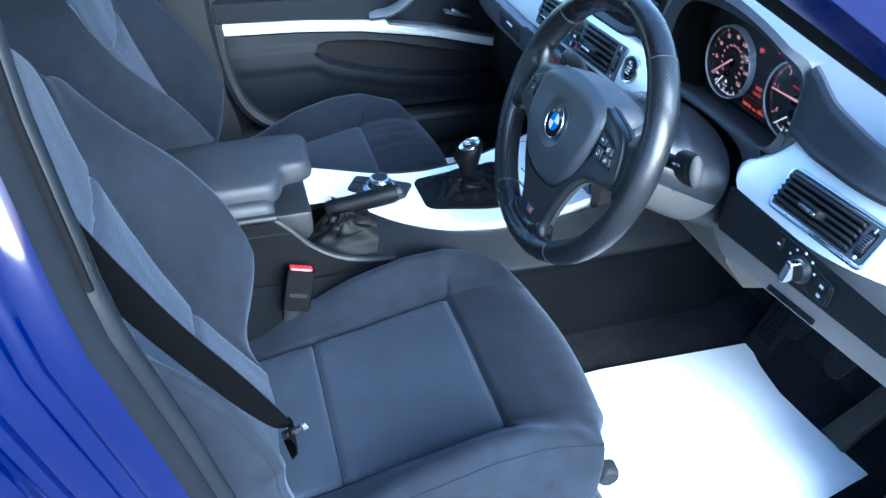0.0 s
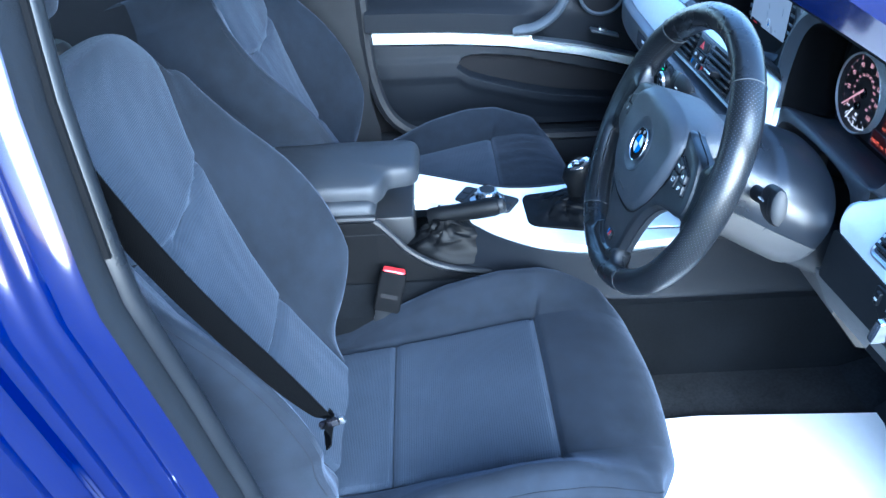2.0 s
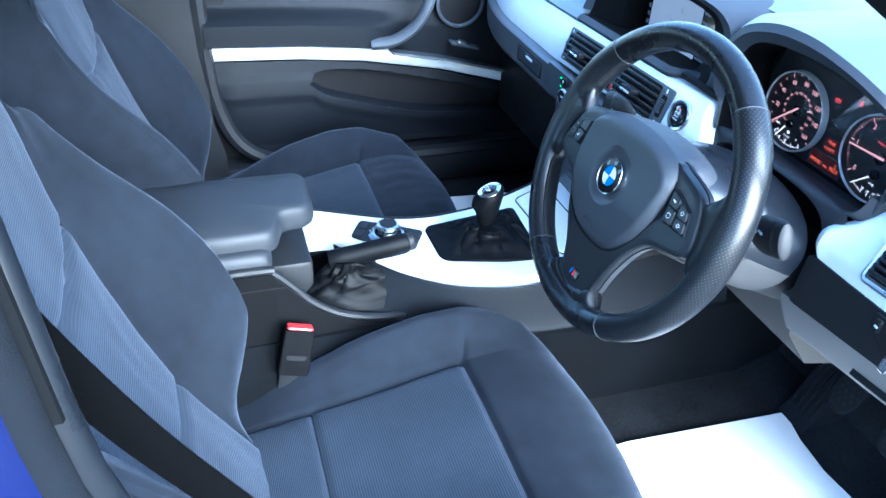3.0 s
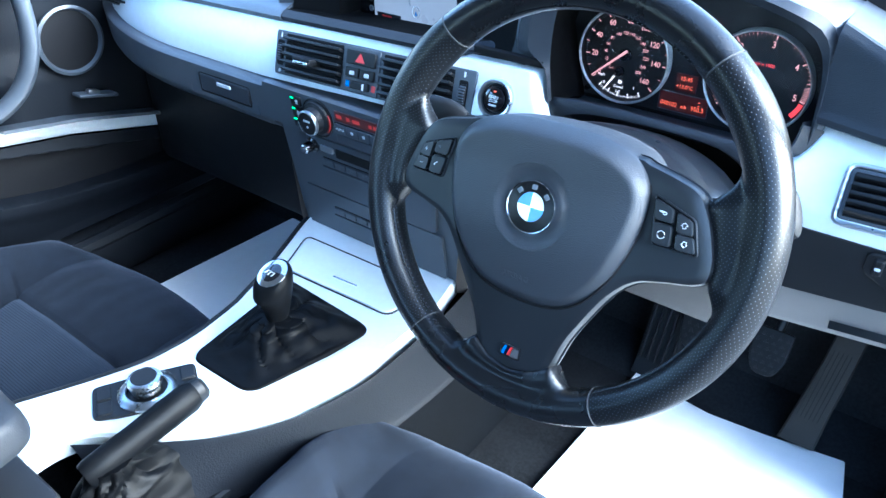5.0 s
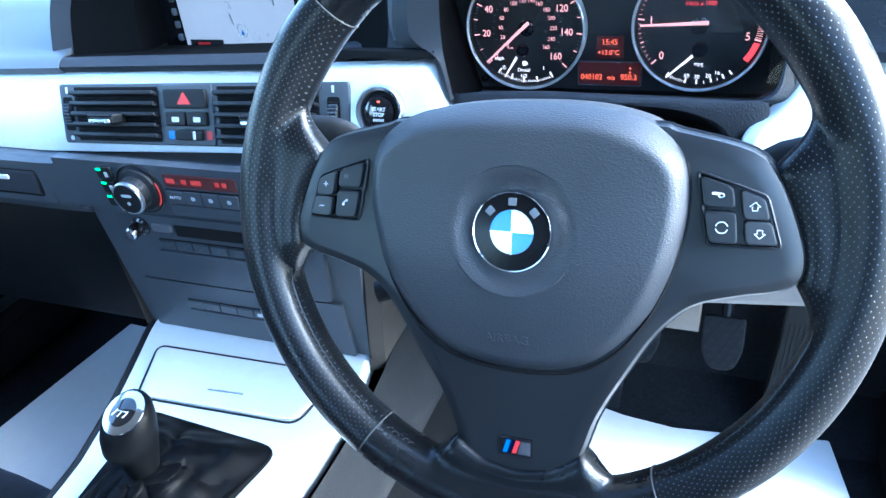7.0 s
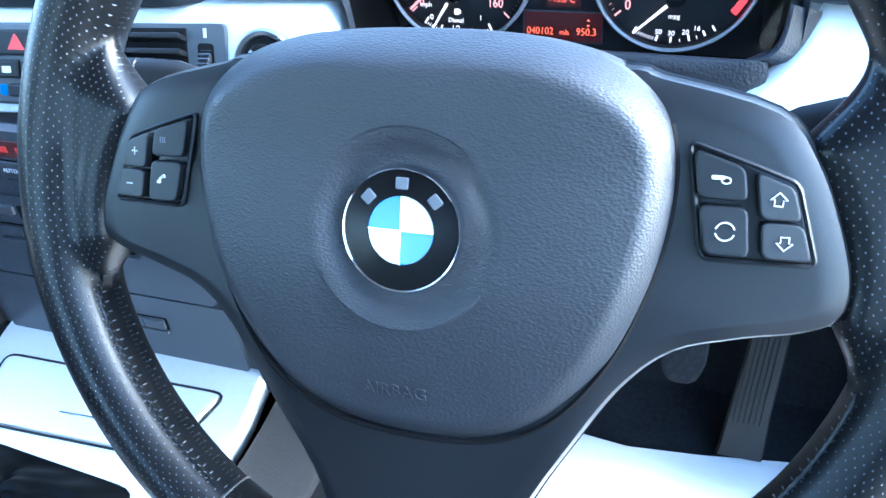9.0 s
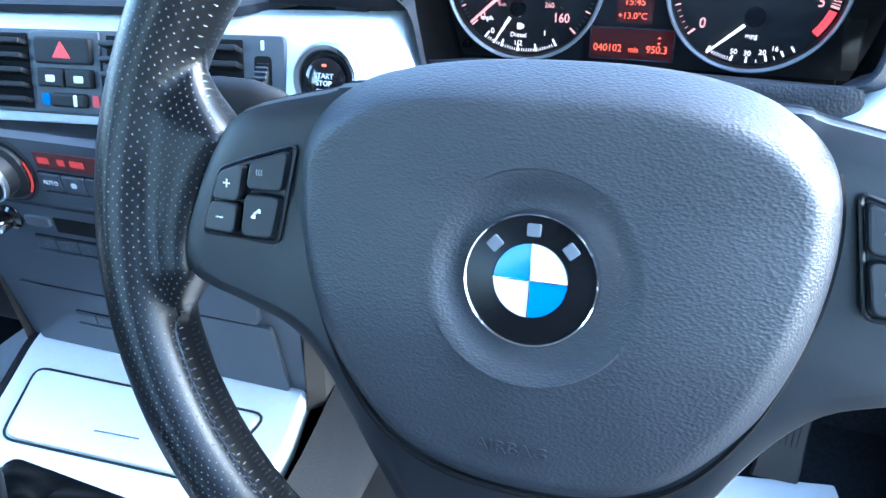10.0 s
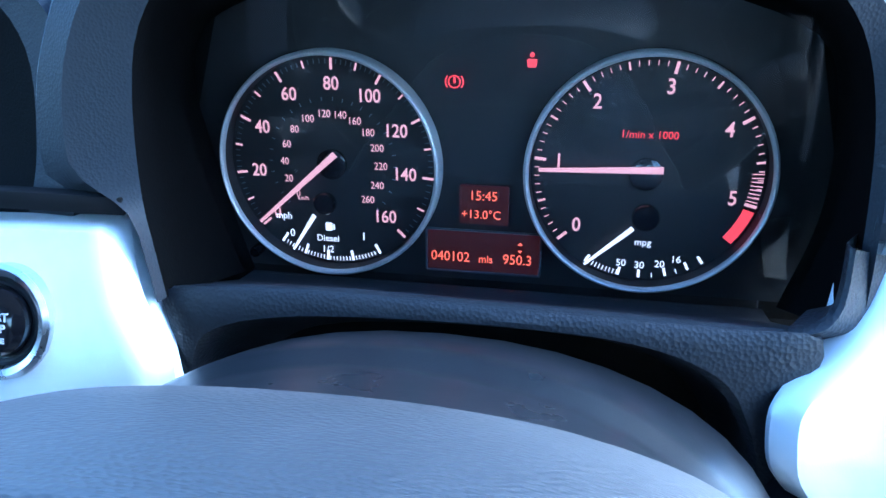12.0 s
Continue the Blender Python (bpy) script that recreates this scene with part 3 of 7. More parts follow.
# the backrest: height, then the centre line, its half width, bolster reach and outer half width
BACK = [(0.40, -0.405, 0.113, -0.075, 0.19), (0.48, -0.452, 0.114, 0.024, 0.222), (0.564, -0.502, 0.115, 0.100, 0.243), (0.66, -0.540, 0.118, 0.104, 0.247), (0.74, -0.568, 0.124, 0.084, 0.247), (0.822, -0.596, 0.136, 0.042, 0.242), (0.90, -0.614, 0.158, 0.010, 0.226), (0.965, -0.625, 0.174, 0.003, 0.192), (1.005, -0.632, 0.160, 0.001, 0.172), (1.026, -0.642, 0.145, 0.0, 0.155), (1.030, -0.660, 0.13, 0.0, 0.14), (1.01, -0.70, 0.12, 0.0, 0.13)]
BV = [i / (len(BACK) - 1) for i in range(len(BACK))]


def back_at(q, v):
    f = [along(list(zip(BV, [r[i] for r in BACK])), v) * 0.5 + along(list(zip(BV, [r[i] for r in BACK])), max(0, v - 0.03)) * 0.25 + along(list(zip(BV, [r[i] for r in BACK])), min(1, v + 0.03)) * 0.25 for i in range(5)]
    z, y, half, reach, outer = f
    a = abs(q)
    if q > 0:
        reach += 0.050 * (1 - ease((z - 0.42) / 0.13))
    x = along([(0, 0), (0.5, half), (0.6, half + (outer - half) * 0.40), (0.72, half + (outer - half) * 0.80), (0.82, outer * 0.985), (0.90, outer), (1.0, outer * (0.90 + 0.05 * ease((v - 0.34) / 0.12)))], a)
    fwd = along([(0, 0.0), (0.5, 0.0), (0.56, 0.22), (0.64, 0.68), (0.72, 1.0), (0.78, 0.98), (0.84, 0.70), (0.90, 0.1)], min(a, 0.9)) * reach
    if a > 0.78:
        fwd -= along([(0.78, 0), (0.84, 0.006), (0.9, 0.036), (1.0, 0.050 + 0.10 * ease((v - 0.34) / 0.12))], a)
    if a < 0.5:
        fwd += 0.006 * (1 - (a / 0.5) ** 2)
    dip = 0.007 * math.exp(-((a - 0.5) * 0.27 / 0.006) ** 2) * (1 - ease((v - 0.75) / 0.1))
    for mk in (V_LOW, V_MID):
        if a < 0.5:
            dip += 0.009 * math.exp(-((v - mk + 0.03 * (1 - (a / 0.5) ** 2) * (mk == V_MID)) * 0.85 / 0.006) ** 2)
    dip += 0.005 * math.exp(-((a - 0.79) * 0.25 / 0.0035) ** 2) * (1 - ease((v - 0.55) / 0.1))
    wr = 0.003 * noise.noise((q * 3, v * 6, 9)) + 0.0012 * noise.noise((q * 10, v * 15, 2))
    z -= 0.060 * ease((z - 0.90) / 0.12) * min(1.0, a / 0.62) ** 2.6
    return Vector((CX + (x if q > 0 else -x), y + fwd - dip + wr, z + 0.25 * fwd))


V_LOW = BV[2] + 0.01
V_MID = BV[5]

seat = thing("front_seat", pose(CX, -0.25, 0.28), "blue-grey ribbed cloth driver's seat with dark suede bolsters", "car seat", "front seats")
uvm = lambda q, v: (q * 0.30, v * 0.75)
qs_c, qs_r, qs_l = tight(-0.5, 0.5, 31, (-0.5, 0.5)), tight(0.5, 1.0, 27, (0.5,)), tight(-1.0, -0.5, 27, (-0.5,))
vs_c, vs_f = tight(0.0, 0.70, 45, (0.40, 0.70)), tight(0.70, 1.0, 30, (0.70,))
part("cushion", surface(cushion_at, qs_c, vs_c, uvm), CLOTH, seat, "ribbed blue-grey cloth centre panel")
part("thigh_panel", surface(cushion_at, tight(-1, 1, 70, (-0.5, 0.5)), vs_f, uvm), SUEDE, seat, "dark suede front edge")
part("cushion_bolster", surface(cushion_at, qs_r, vs_c, uvm), SUEDE, seat, "dark suede side bolster")
part("cushion_bolster", surface(cushion_at, qs_l, vs_c, uvm), SUEDE, seat, "dark suede side bolster")
uvb = lambda q, v: (q * 0.28, v * 0.80)
vb = tight(0.0, 1.0, 70, (V_LOW, V_MID))
part("backrest", surface(back_at, qs_c, vb, uvb), CLOTH, seat, "ribbed blue-grey cloth backrest panel")
part("back_bolster", surface(back_at, qs_r, vb, uvb), SUEDE, seat, "dark suede backrest bolster")
part("back_bolster", surface(back_at, qs_l, vb, uvb), SUEDE, seat, "dark suede backrest bolster")
# seams along the joins of the panels
def seam(fn, path, r=0.0011):
    pts = [fn(q, v) for q, v in path]
    part("seam", tube(pts, r, 5), THREAD, seat, "dark seam")


for q in (-0.5, 0.5):
    seam(cushion_at, [(q, v) for v in steps(0.02, 0.70, 50)])
    seam(back_at, [(q, v) for v in steps(0.04, 0.86, 60)])
seam(cushion_at, [(q, 0.40) for q in steps(-0.5, 0.5, 30)])
seam(cushion_at, [(q, 0.70) for q in steps(-0.56, 0.56, 40)])
seam(back_at, [(q, V_LOW) for q in steps(-0.5, 0.5, 30)])
seam(back_at, [(q, V_MID - 0.03 * (1 - (abs(q) / 0.5) ** 2)) for q in steps(-0.5, 0.5, 30)])
for q in (-0.79, 0.79):
    seam(back_at, [(q, v) for v in steps(0.10, 0.55, 44)], 0.0009)
    seam(cushion_at, [(q * 1.05, v) for v in steps(0.10, 0.86, 60)], 0.0009)
# shell behind and base below
bm = loft([[Vector((CX + sx * w, y, z)) for sx, y in ((-1, y1), (-0.8, y0), (0.8, y0), (1, y1))] for w, y0, y1, z in ((0.19, -0.58, -0.50, 0.38), (0.215, -0.66, -0.575, 0.60), (0.205, -0.69, -0.645, 0.85), (0.13, -0.70, -0.68, 0.955))])
part("back_shell", bm, BLACK, seat, "black plastic shell behind the backrest")
part("seat_base", box((0.44, 0.52, 0.12), (CX, -0.24, 0.335), 0.02), BLACK, seat, "black seat base on its rails")
bm = loft([[Vector((0.604 + d, y, z)) for y, z in rounded([(-0.44, 0.31), (0.03, 0.31), (0.045, 0.36), (0.01, 0.395), (-0.30, 0.405), (-0.45, 0.45)], 0.02)] for d in (-0.03, 0.006, 0.012)])
part("side_trim", bm, BLACK, seat, "black plastic side trim with the recliner")
part("adjuster_knob", lathe([(0, 0.022), (0.014, 0.022), (0.018, 0.016), (0.019, 0.0)], 20, pose(0.585, 0.034, 0.424, 0, 90, 0)), BLACK, seat, "black adjuster knob")
for sx in (-1, 1):
    part("headrest_post", tube([(CX + sx * 0.045, -0.697, 0.99), (CX + sx * 0.045, -0.712, 1.13)], 0.006, 12), CHROME, seat, "chrome headrest post")
    part("post_collar", lathe([(0, 0.012), (0.010, 0.012), (0.018, 0.006), (0.020, 0.0)], 18, pose(CX + sx * 0.045, -0.699, 1.014, -8)), BLACK, seat, "black plastic collar")


def head_loop(z, s):
    return [Vector((CX + 0.125 * s * math.copysign(abs(math.cos(t)) ** 0.6, math.cos(t)), -0.735 + 0.05 * s * math.copysign(abs(math.sin(t)) ** 0.7, math.sin(t)), z)) for t in steps(0, 2 * math.pi, 33)[:-1]]


part("headrest", loft([head_loop(z, s) for z, s in ((1.048, 0.7), (1.053, 0.88), (1.068, 0.97), (1.12, 1.0), (1.19, 0.98), (1.22, 0.9), (1.232, 0.7))]), SUEDE, seat, "dark cloth headrest")
seat2 = copy_thing(seat, pose(-0.345, -0.262, 0.268))
tagged(seat2, "blue-grey ribbed cloth passenger seat with dark suede bolsters", "car seat", "front seats")

# buckle and belt of the driver
buckle = thing("seat_belt_buckle", pose(0.158, -0.40, 0.30), "black belt buckle with a red release beside the seat", "belt buckle")
BK = pose(0.150, -0.352, 0.458, -14, -15, 0)
part("housing", prism(rect(-0.013, -0.0235, 0.013, 0.0235, 0.005), 0.075, BK, 0.004), SIDE, buckle)
part("release", prism(rect(-0.0095, -0.0195, 0.0095, 0.0195, 0.004), 0.004, BK @ pose(0, 0, 0.0745), 0.0015), RED, buckle, "red release button")
part("slot", prism(rect(-0.004, -0.015, 0.004, 0.015, 0.001), 0.001, BK @ pose(0.0130, 0, 0.030, 0, 90, 0), 0.0003), VOID, buckle)
part("stalk", tube([(0.160, -0.39, 0.30), (0.151, -0.354, 0.465)], 0.014, 10, flat=(0.5, 1.2)), BLACK, buckle, "black plastic stalk")

belt = thing("seat_belt", pose(0.60, -0.45, 0.35), "black webbing seat belt hanging over the driver's seat side", "seat belt")


def strap(pts, width, side, n=10, end=1.0):
    """Flat webbing along the points; end: how much of its width shows where it turns at the end."""
    c = curve_open(pts, n)
    b = bmesh.new()
    lay = b.loops.layers.uv.new("UVMap")
    rows, run = [], 0.0
    for i, p in enumerate(c):
        d = (c[min(i + 1, len(c) - 1)] - c[max(i - 1, 0)]).normalized()
        w = (Vector(side) - d * Vector(side).dot(d)).normalized() * width / 2 * (1 - (1 - end) * ease((i / len(c) - 0.55) / 0.45))
        nn = d.cross(w).normalized() * 0.0008
        run += (p - c[i - 1]).length if i else 0
        rows.append(([b.verts.new(p + w + nn), b.verts.new(p - w + nn), b.verts.new(p - w - nn), b.verts.new(p + w - nn)], run))
    for (a, r0), (e, r1) in zip(rows, rows[1:]):
        for j in range(4):
            f = b.faces.new((a[j - 1], a[j], e[j], e[j - 1]))
            for lp, uv in zip(f.loops, ((0, r0), (width, r0), (width, r1), (0, r1))):
                lp[lay].uv = uv
    return b


part("webbing", strap([(0.652, -0.575, 1.12), (0.640, -0.555, 1.02), (0.622, -0.505, 0.88), (0.600, -0.445, 0.745), (0.577, -0.408, 0.655), (0.566, -0.398, 0.632)], 0.035, (0.15, 1, 0.35), end=0.35), WEBBING, belt)
part("webbing", strap([(0.578, -0.397, 0.644), (0.580, -0.392, 0.632), (0.582, -0.394, 0.620), (0.585, -0.402, 0.612)], 0.036, (1, 0.0, 0)), WEBBING, belt)
tongue = part("tongue", box((0.008, 0.026, 0.010), (0.583, -0.394, 0.640), 0.003, (20, 0, 0)), GLOSS, belt, "black and steel belt tongue")
part("blade", box((0.003, 0.008, 0.010), (0.580, -0.380, 0.641), 0.001, (20, 0, 0)), SATIN, tongue, "steel blade")



# ---- passenger door ----
door = thing("front_door", pose(-0.74, 0.0, 0.30), "dark grey passenger door panel with a silver strip, closed", "car door")


def strip_z(y):
    return along([(-0.42, 0.657), (-0.20, 0.650), (-0.05, 0.638), (0.15, 0.605), (0.35, 0.555), (0.48, 0.515)], y)


part("door_edge", box((0.035, 0.10, 0.64), (-0.7575, -0.41, 0.59), 0.004), VOID, door, "black shut edge of the door")
part("outer_skin", box((0.05, 1.25, 0.70), (-0.80, 0.0, 0.60), 0.02), PAINT, door, "blue painted outer skin")
ys = steps(-0.412, 0.52, 39)


POCKET_TOP = [(-0.175, 0.575), (-0.165, 0.590), (-0.145, 0.598), (-0.10, 0.600), (0.0, 0.588), (0.15, 0.556), (0.30, 0.520), (0.40, 0.492)]
POCKET_LOW = [(-0.175, 0.576), (-0.165, 0.566), (-0.145, 0.553), (-0.10, 0.538), (0.0, 0.510), (0.10, 0.490), (0.20, 0.480), (0.40, 0.474)]


def lower_panel(y, t):
    top, low = strip_z(y) - 0.020, 0.395
    z = top + (low - top) * t
    bulge = 0.022 * math.sin(math.pi * min(1, t * 1.1)) * ease((y + 0.45) / 0.1)
    # map pocket: a long hollow with a rounded rear end, tapering to the front
    hi, lo = along(POCKET_TOP, y), along(POCKET_LOW, y)
    hollow = ease((hi - z) / 0.010 + 0.5) * ease((z - lo) / 0.010 + 0.5) if hi > lo else 0
    y = max(y, along([(0.39, -0.31), (0.42, -0.345), (0.47, -0.385), (0.55, -0.405), (0.62, -0.412)], z))
    return Vector((-0.722 + bulge * 0.8 + 0.006 * ease((lo + 0.03 - z) / 0.02) * ease((z - lo + 0.05) / 0.03) - 0.055 * hollow, y, z))


part("lower_panel", surface(lower_panel, steps(-0.412, 0.52, 150), steps(0, 1, 80)), DOORSKIN, door, "grey grained lower panel with a long map pocket")
# flat black sheet set into the hollow, standing in for its shade
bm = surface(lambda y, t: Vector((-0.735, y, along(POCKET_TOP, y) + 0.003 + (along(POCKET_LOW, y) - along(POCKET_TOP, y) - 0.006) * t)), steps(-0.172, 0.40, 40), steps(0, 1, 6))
part("pocket_shade", bm, VOID, door, "black sheet as shade in the map pocket")
bm = loft([[Vector((-0.727 + 0.012 * math.cos(t), y, strip_z(y) + 0.0185 * math.sin(t))) for t in steps(-math.pi / 2, math.pi / 2, 9)] + [Vector((-0.735, y, strip_z(y) + 0.0185)), Vector((-0.735, y, strip_z(y) - 0.0185))] for y in steps(-0.40, 0.50, 40)])
part("trim_strip", bm, SILVER, door, "brushed silver trim strip")


def upper_panel(y, t):
    z0 = strip_z(y) + 0.018
    z = z0 + (0.955 - z0) * t
    arm = 0.048 * ease(t / 0.04) * ease((0.30 - t) / 0.10) * ease((0.06 - y) / 0.10)
    return Vector((-0.728 + arm + 0.012 * ease((t - 0.75) / 0.25) - 0.02 * ease((t - 0.2) / 0.2) * ease((0.8 - t) / 0.2), y, z))


part("upper_panel", surface(upper_panel, ys, tight(0, 1, 40, (0.04, 0.28))), DOORSKIN, door, "blue-grey upper panel with a padded armrest")
part("window_ledge", box((0.09, 1.0, 0.03), (-0.735, 0.03, 0.955), 0.012), DASH_TOP, door)
bm = tube(curve_open([(-0.690, -0.03, 0.672), (-0.672, 0.02, 0.685), (-0.660, 0.065, 0.72), (-0.655, 0.095, 0.775), (-0.668, 0.11, 0.84), (-0.70, 0.115, 0.90)], 8), 0.020, 14, flat=(1.0, 0.62), side=(1, 0, 0))
part("pull_handle", bm, PANEL, door, "grey curved pull handle")
SP = pose(-0.722, 0.195, 0.755, 0, 90, 0)
part("speaker_ring", lathe([(0.060, 0.0), (0.062, 0.008), (0.057, 0.011), (0.053, 0.004)], 40, SP), PANEL, door)
part("speaker_grille", lathe([(0, 0.003), (0.03, 0.004), (0.055, 0.003)], 40, SP), VOID, door, "black speaker grille")
part("switch_plate", box((0.030, 0.075, 0.006), (-0.700, 0.205, 0.655), 0.002, (-14, 0, 0)), PANEL, door)
part("window_switch", box((0.014, 0.022, 0.008), (-0.698, 0.20, 0.662), 0.002, (-20, 0, 0)), SATIN, door, "window switch with a silver edge")
part("door_ledge", surface(lambda y, t: Vector((-0.73 + 0.055 * t, y, strip_z(y) + 0.019 + 0.008 * t)), steps(0.02, 0.50, 16), steps(0, 1, 5), thick=0.006), PANEL, door)

# ---- dashboard ----
dash = thing("dashboard", pose(0, 0.4, 0.55), "charcoal soft plastic dashboard with brushed silver trim", "dashboard")


def strip_top(x):
    return along([(-0.72, 0.862), (-0.36, 0.875), (-0.13, 0.882), (0.10, 0.889), (0.25, 0.895), (0.5, 0.897), (0.75, 0.893)], x)


def strip_low(x):
    return along([(-0.72, 0.808), (-0.40, 0.801), (-0.20, 0.800), (0.02, 0.812), (0.25, 0.820), (0.5, 0.812), (0.75, 0.812)], x)


def dash_y(x):
    """How far ahead the dash face stands: it falls away towards the doors."""
    return 0.213 + 0.09 * max(0, (-0.40 - x) / 0.32) ** 2 + 0.05 * max(0, (x - 0.60) / 0.13) ** 2 + 0.014 * ease((x - 0.44) / 0.06)


# top pad: from the shadow line over the trim up and ahead to the screen base
def top_pad(x, t):
    y0, z0 = dash_y(x) + 0.014, strip_top(x) + 0.001
    y = along([(0, y0 + 0.012), (0.04, y0 - 0.002), (0.08, y0 - 0.004), (0.13, y0), (0.18, y0 + 0.010), (0.45, y0 + 0.09), (0.75, 0.55), (1, 0.80)], t)
    z = along([(0, z0), (0.04, z0 + 0.001), (0.08, z0 + 0.004), (0.13, z0 + 0.008), (0.18, z0 + 0.010), (0.45, z0 + 0.048), (0.75, z0 + 0.072), (1, z0 + 0.06)], t)
    return Vector((x, y, z))


tp = steps(0, 1, 26)
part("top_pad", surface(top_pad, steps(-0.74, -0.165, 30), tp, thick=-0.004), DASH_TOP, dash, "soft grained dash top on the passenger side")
HOOD_EDGE = [(0.47, 0.998), (0.50, 0.986), (0.53, 0.974), (0.56, 0.964), (0.60, 0.955), (0.652, 0.945), (0.76, 0.918)]


def right_pad(x, t):
    zh, z0 = along(HOOD_EDGE, x), strip_top(x) + 0.001
    k = 0.05 * max(0, (x - 0.62) / 0.12) ** 2
    y = along([(0, 0.256), (0.05, 0.243), (0.10, 0.241), (0.16, 0.244), (0.34, 0.246), (0.42, 0.250), (0.50, 0.264), (0.7, 0.40), (1, 0.80)], t) + k
    y += 0.013 * (1 - ease((x - 0.503) / 0.07)) * (1 - ease((t - 0.42) / 0.2))
    z = along([(0, z0), (0.05, z0 + 0.001), (0.10, z0 + 0.006), (0.16, z0 + 0.012), (0.34, zh - 0.007), (0.42, zh - 0.0015), (0.50, zh), (0.7, zh + 0.004), (1, 0.955)], t)
    return Vector((x, y, z))


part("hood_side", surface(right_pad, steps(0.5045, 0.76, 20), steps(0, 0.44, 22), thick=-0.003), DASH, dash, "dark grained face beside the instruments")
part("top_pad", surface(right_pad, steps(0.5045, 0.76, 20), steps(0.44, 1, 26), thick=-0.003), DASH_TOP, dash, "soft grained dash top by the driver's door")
part("core", box((1.40, 0.40, 0.22), (0, 0.58, 0.74), 0.02), VOID, dash, "dark body behind the panels")
bm = surface(lambda x, t: Vector((x, 0.34 + 0.46 * t, 0.965 + 0.03 * math.sin(math.pi * min(1, 0.3 + t)))), steps(-0.20, 0.56, 20), steps(0, 1, 10), thick=-0.004)
part("top_pad", bm, DASH_TOP, dash, "soft grained dash top behind the hoods")


for k in range(6):
    a, b = Vector((0.100 + 0.010 * k, 0.382 + 0.007 * k, 0.9)), Vector((0.205 - 0.004 * k, 0.398 + 0.008 * k, 0.9))
    line = [a.lerp(b, q) for q in steps(0, 1, 7)]
    part("defroster_slot", tube([Vector((p.x, p.y, 0.9655 + 0.03 * math.sin(math.pi * min(1, 0.3 + (p.y - 0.34) / 0.46)))) for p in line], 0.0022, 6), VOID, dash, "dark defroster slot")
# silver trim: two lengths with a bowed face
def soft(tb, t):
    return sum(along(tb, min(1, max(0, t + d))) for d in (-0.06, -0.04, -0.02, 0, 0.02, 0.04, 0.06)) / 7


def trim(x0f, x1f, n):
    """Trim between two end curves given as x of t (t: 0 low, 1 top)."""
    loops = []
    for s, back in [(d / abs(x1f(0) - x0f(0)), b) for d, b in ((0, 0.0110), (0.0008, 0.0085), (0.0066, 0.0022), (0.0085, 0.0006), (0.013, 0.0))] + [(q, 0.0) for q in steps(0.06, 0.94, n)] + [(1 - d / abs(x1f(0) - x0f(0)), b) for d, b in ((0.013, 0.0), (0.0085, 0.0006), (0.0066, 0.0022), (0.0008, 0.0085), (0, 0.0110))]:
        lp = []
        for t in steps(0, 1, 25):
            x = x0f(t) + (x1f(t) - x0f(t)) * s
            z = strip_low(x) + (strip_top(x) - strip_low(x)) * t
            lp.append(Vector((x, back + dash_y(x) - 0.018 + 0.030 * t + 0.030 * max(0.0, t - 0.25) * ease((x - 0.46) / 0.06) + 0.005 * (2 * t - 1) ** 2 + 0.006 * (1 if t in (0, 1) else 0), z)))
        lp += [Vector((lp[-1].x, lp[-1].y + 0.004, lp[-1].z)), Vector((lp[0].x, lp[0].y + 0.004, lp[0].z))]
        loops.append(lp)
    return loft(loops, caps=(False, False))


part("silver_trim", trim(lambda t: -0.72, lambda t: soft([(0, 0.2590), (0.27, 0.2576), (0.38, 0.2556), (0.47, 0.2507), (0.62, 0.2424), (0.774, 0.2369), (0.926, 0.2328), (1, 0.2305)], t), 60), SILVER, dash, "brushed silver trim across the centre and passenger side")
part("silver_trim", trim(lambda t: soft([(0, 0.4845), (0.1, 0.4762), (0.17, 0.4736), (0.33, 0.4726), (0.425, 0.4744), (0.48, 0.4805), (0.56, 0.4884), (0.634, 0.4945), (0.727, 0.5007), (0.804, 0.5041), (0.88, 0.5056), (1, 0.508)], t), lambda t: 0.735, 24), SILVER, dash, "brushed silver trim round the driver's door vent")


# lower passenger dash with the cup holder flap
def low_dash(x, t):
    y0 = dash_y(x) - 0.025
    y = along([(0, y0 + 0.03), (0.06, y0 + 0.004), (0.14, y0), (0.42, y0 + 0.002), (0.50, y0 + 0.006), (0.62, y0 + 0.020), (0.75, y0 + 0.05), (1, y0 + 0.16)], t)
    zt = strip_low(x) - 0.001
    z = along([(0, zt), (0.14, zt - 0.004), (0.42, zt - 0.048), (0.50, zt - 0.056), (0.62, zt - 0.068), (0.75, zt - 0.076), (1, zt - 0.080)], t)
    return Vector((x, y, z))


part("lower_panel", surface(low_dash, steps(-0.72, -0.170, 40), steps(0, 1, 36), thick=-0.004), PANEL, dash, "charcoal panel under the silver trim")
part("glove_box", box((0.52, 0.14, 0.24), (-0.45, 0.38, 0.60), 0.02), BLACK, dash, "black glove box lid in shade")
FL = front(-0.267, 0.1885, 0.772, 0)
flap = part("cup_holder_flap", prism(rect(-0.085, -0.024, 0.072, 0.018, 0.003), 0.003, FL, 0.001), PANEL, dash, "flap of the cup holder")
part("flap_gap", tube([FL @ Vector((p[0], p[1], 0.0034)) for p in rect(-0.058, -0.015, 0.056, 0.014, 0.004)], 0.0012, 6, closed=True), VOID, flap, "dark gap round the push plate")
part("push_plate", prism(rect(-0.056, -0.013, 0.054, 0.012, 0.003), 0.0055, FL, 0.002), DASH, flap, "grained push plate")
part("silver_mark", prism(rect(-0.016, 0.002, 0.016, 0.0075, 0.0024), 0.0068, FL, 0.001), WHITE_ENAMEL, flap, "silver finger mark")

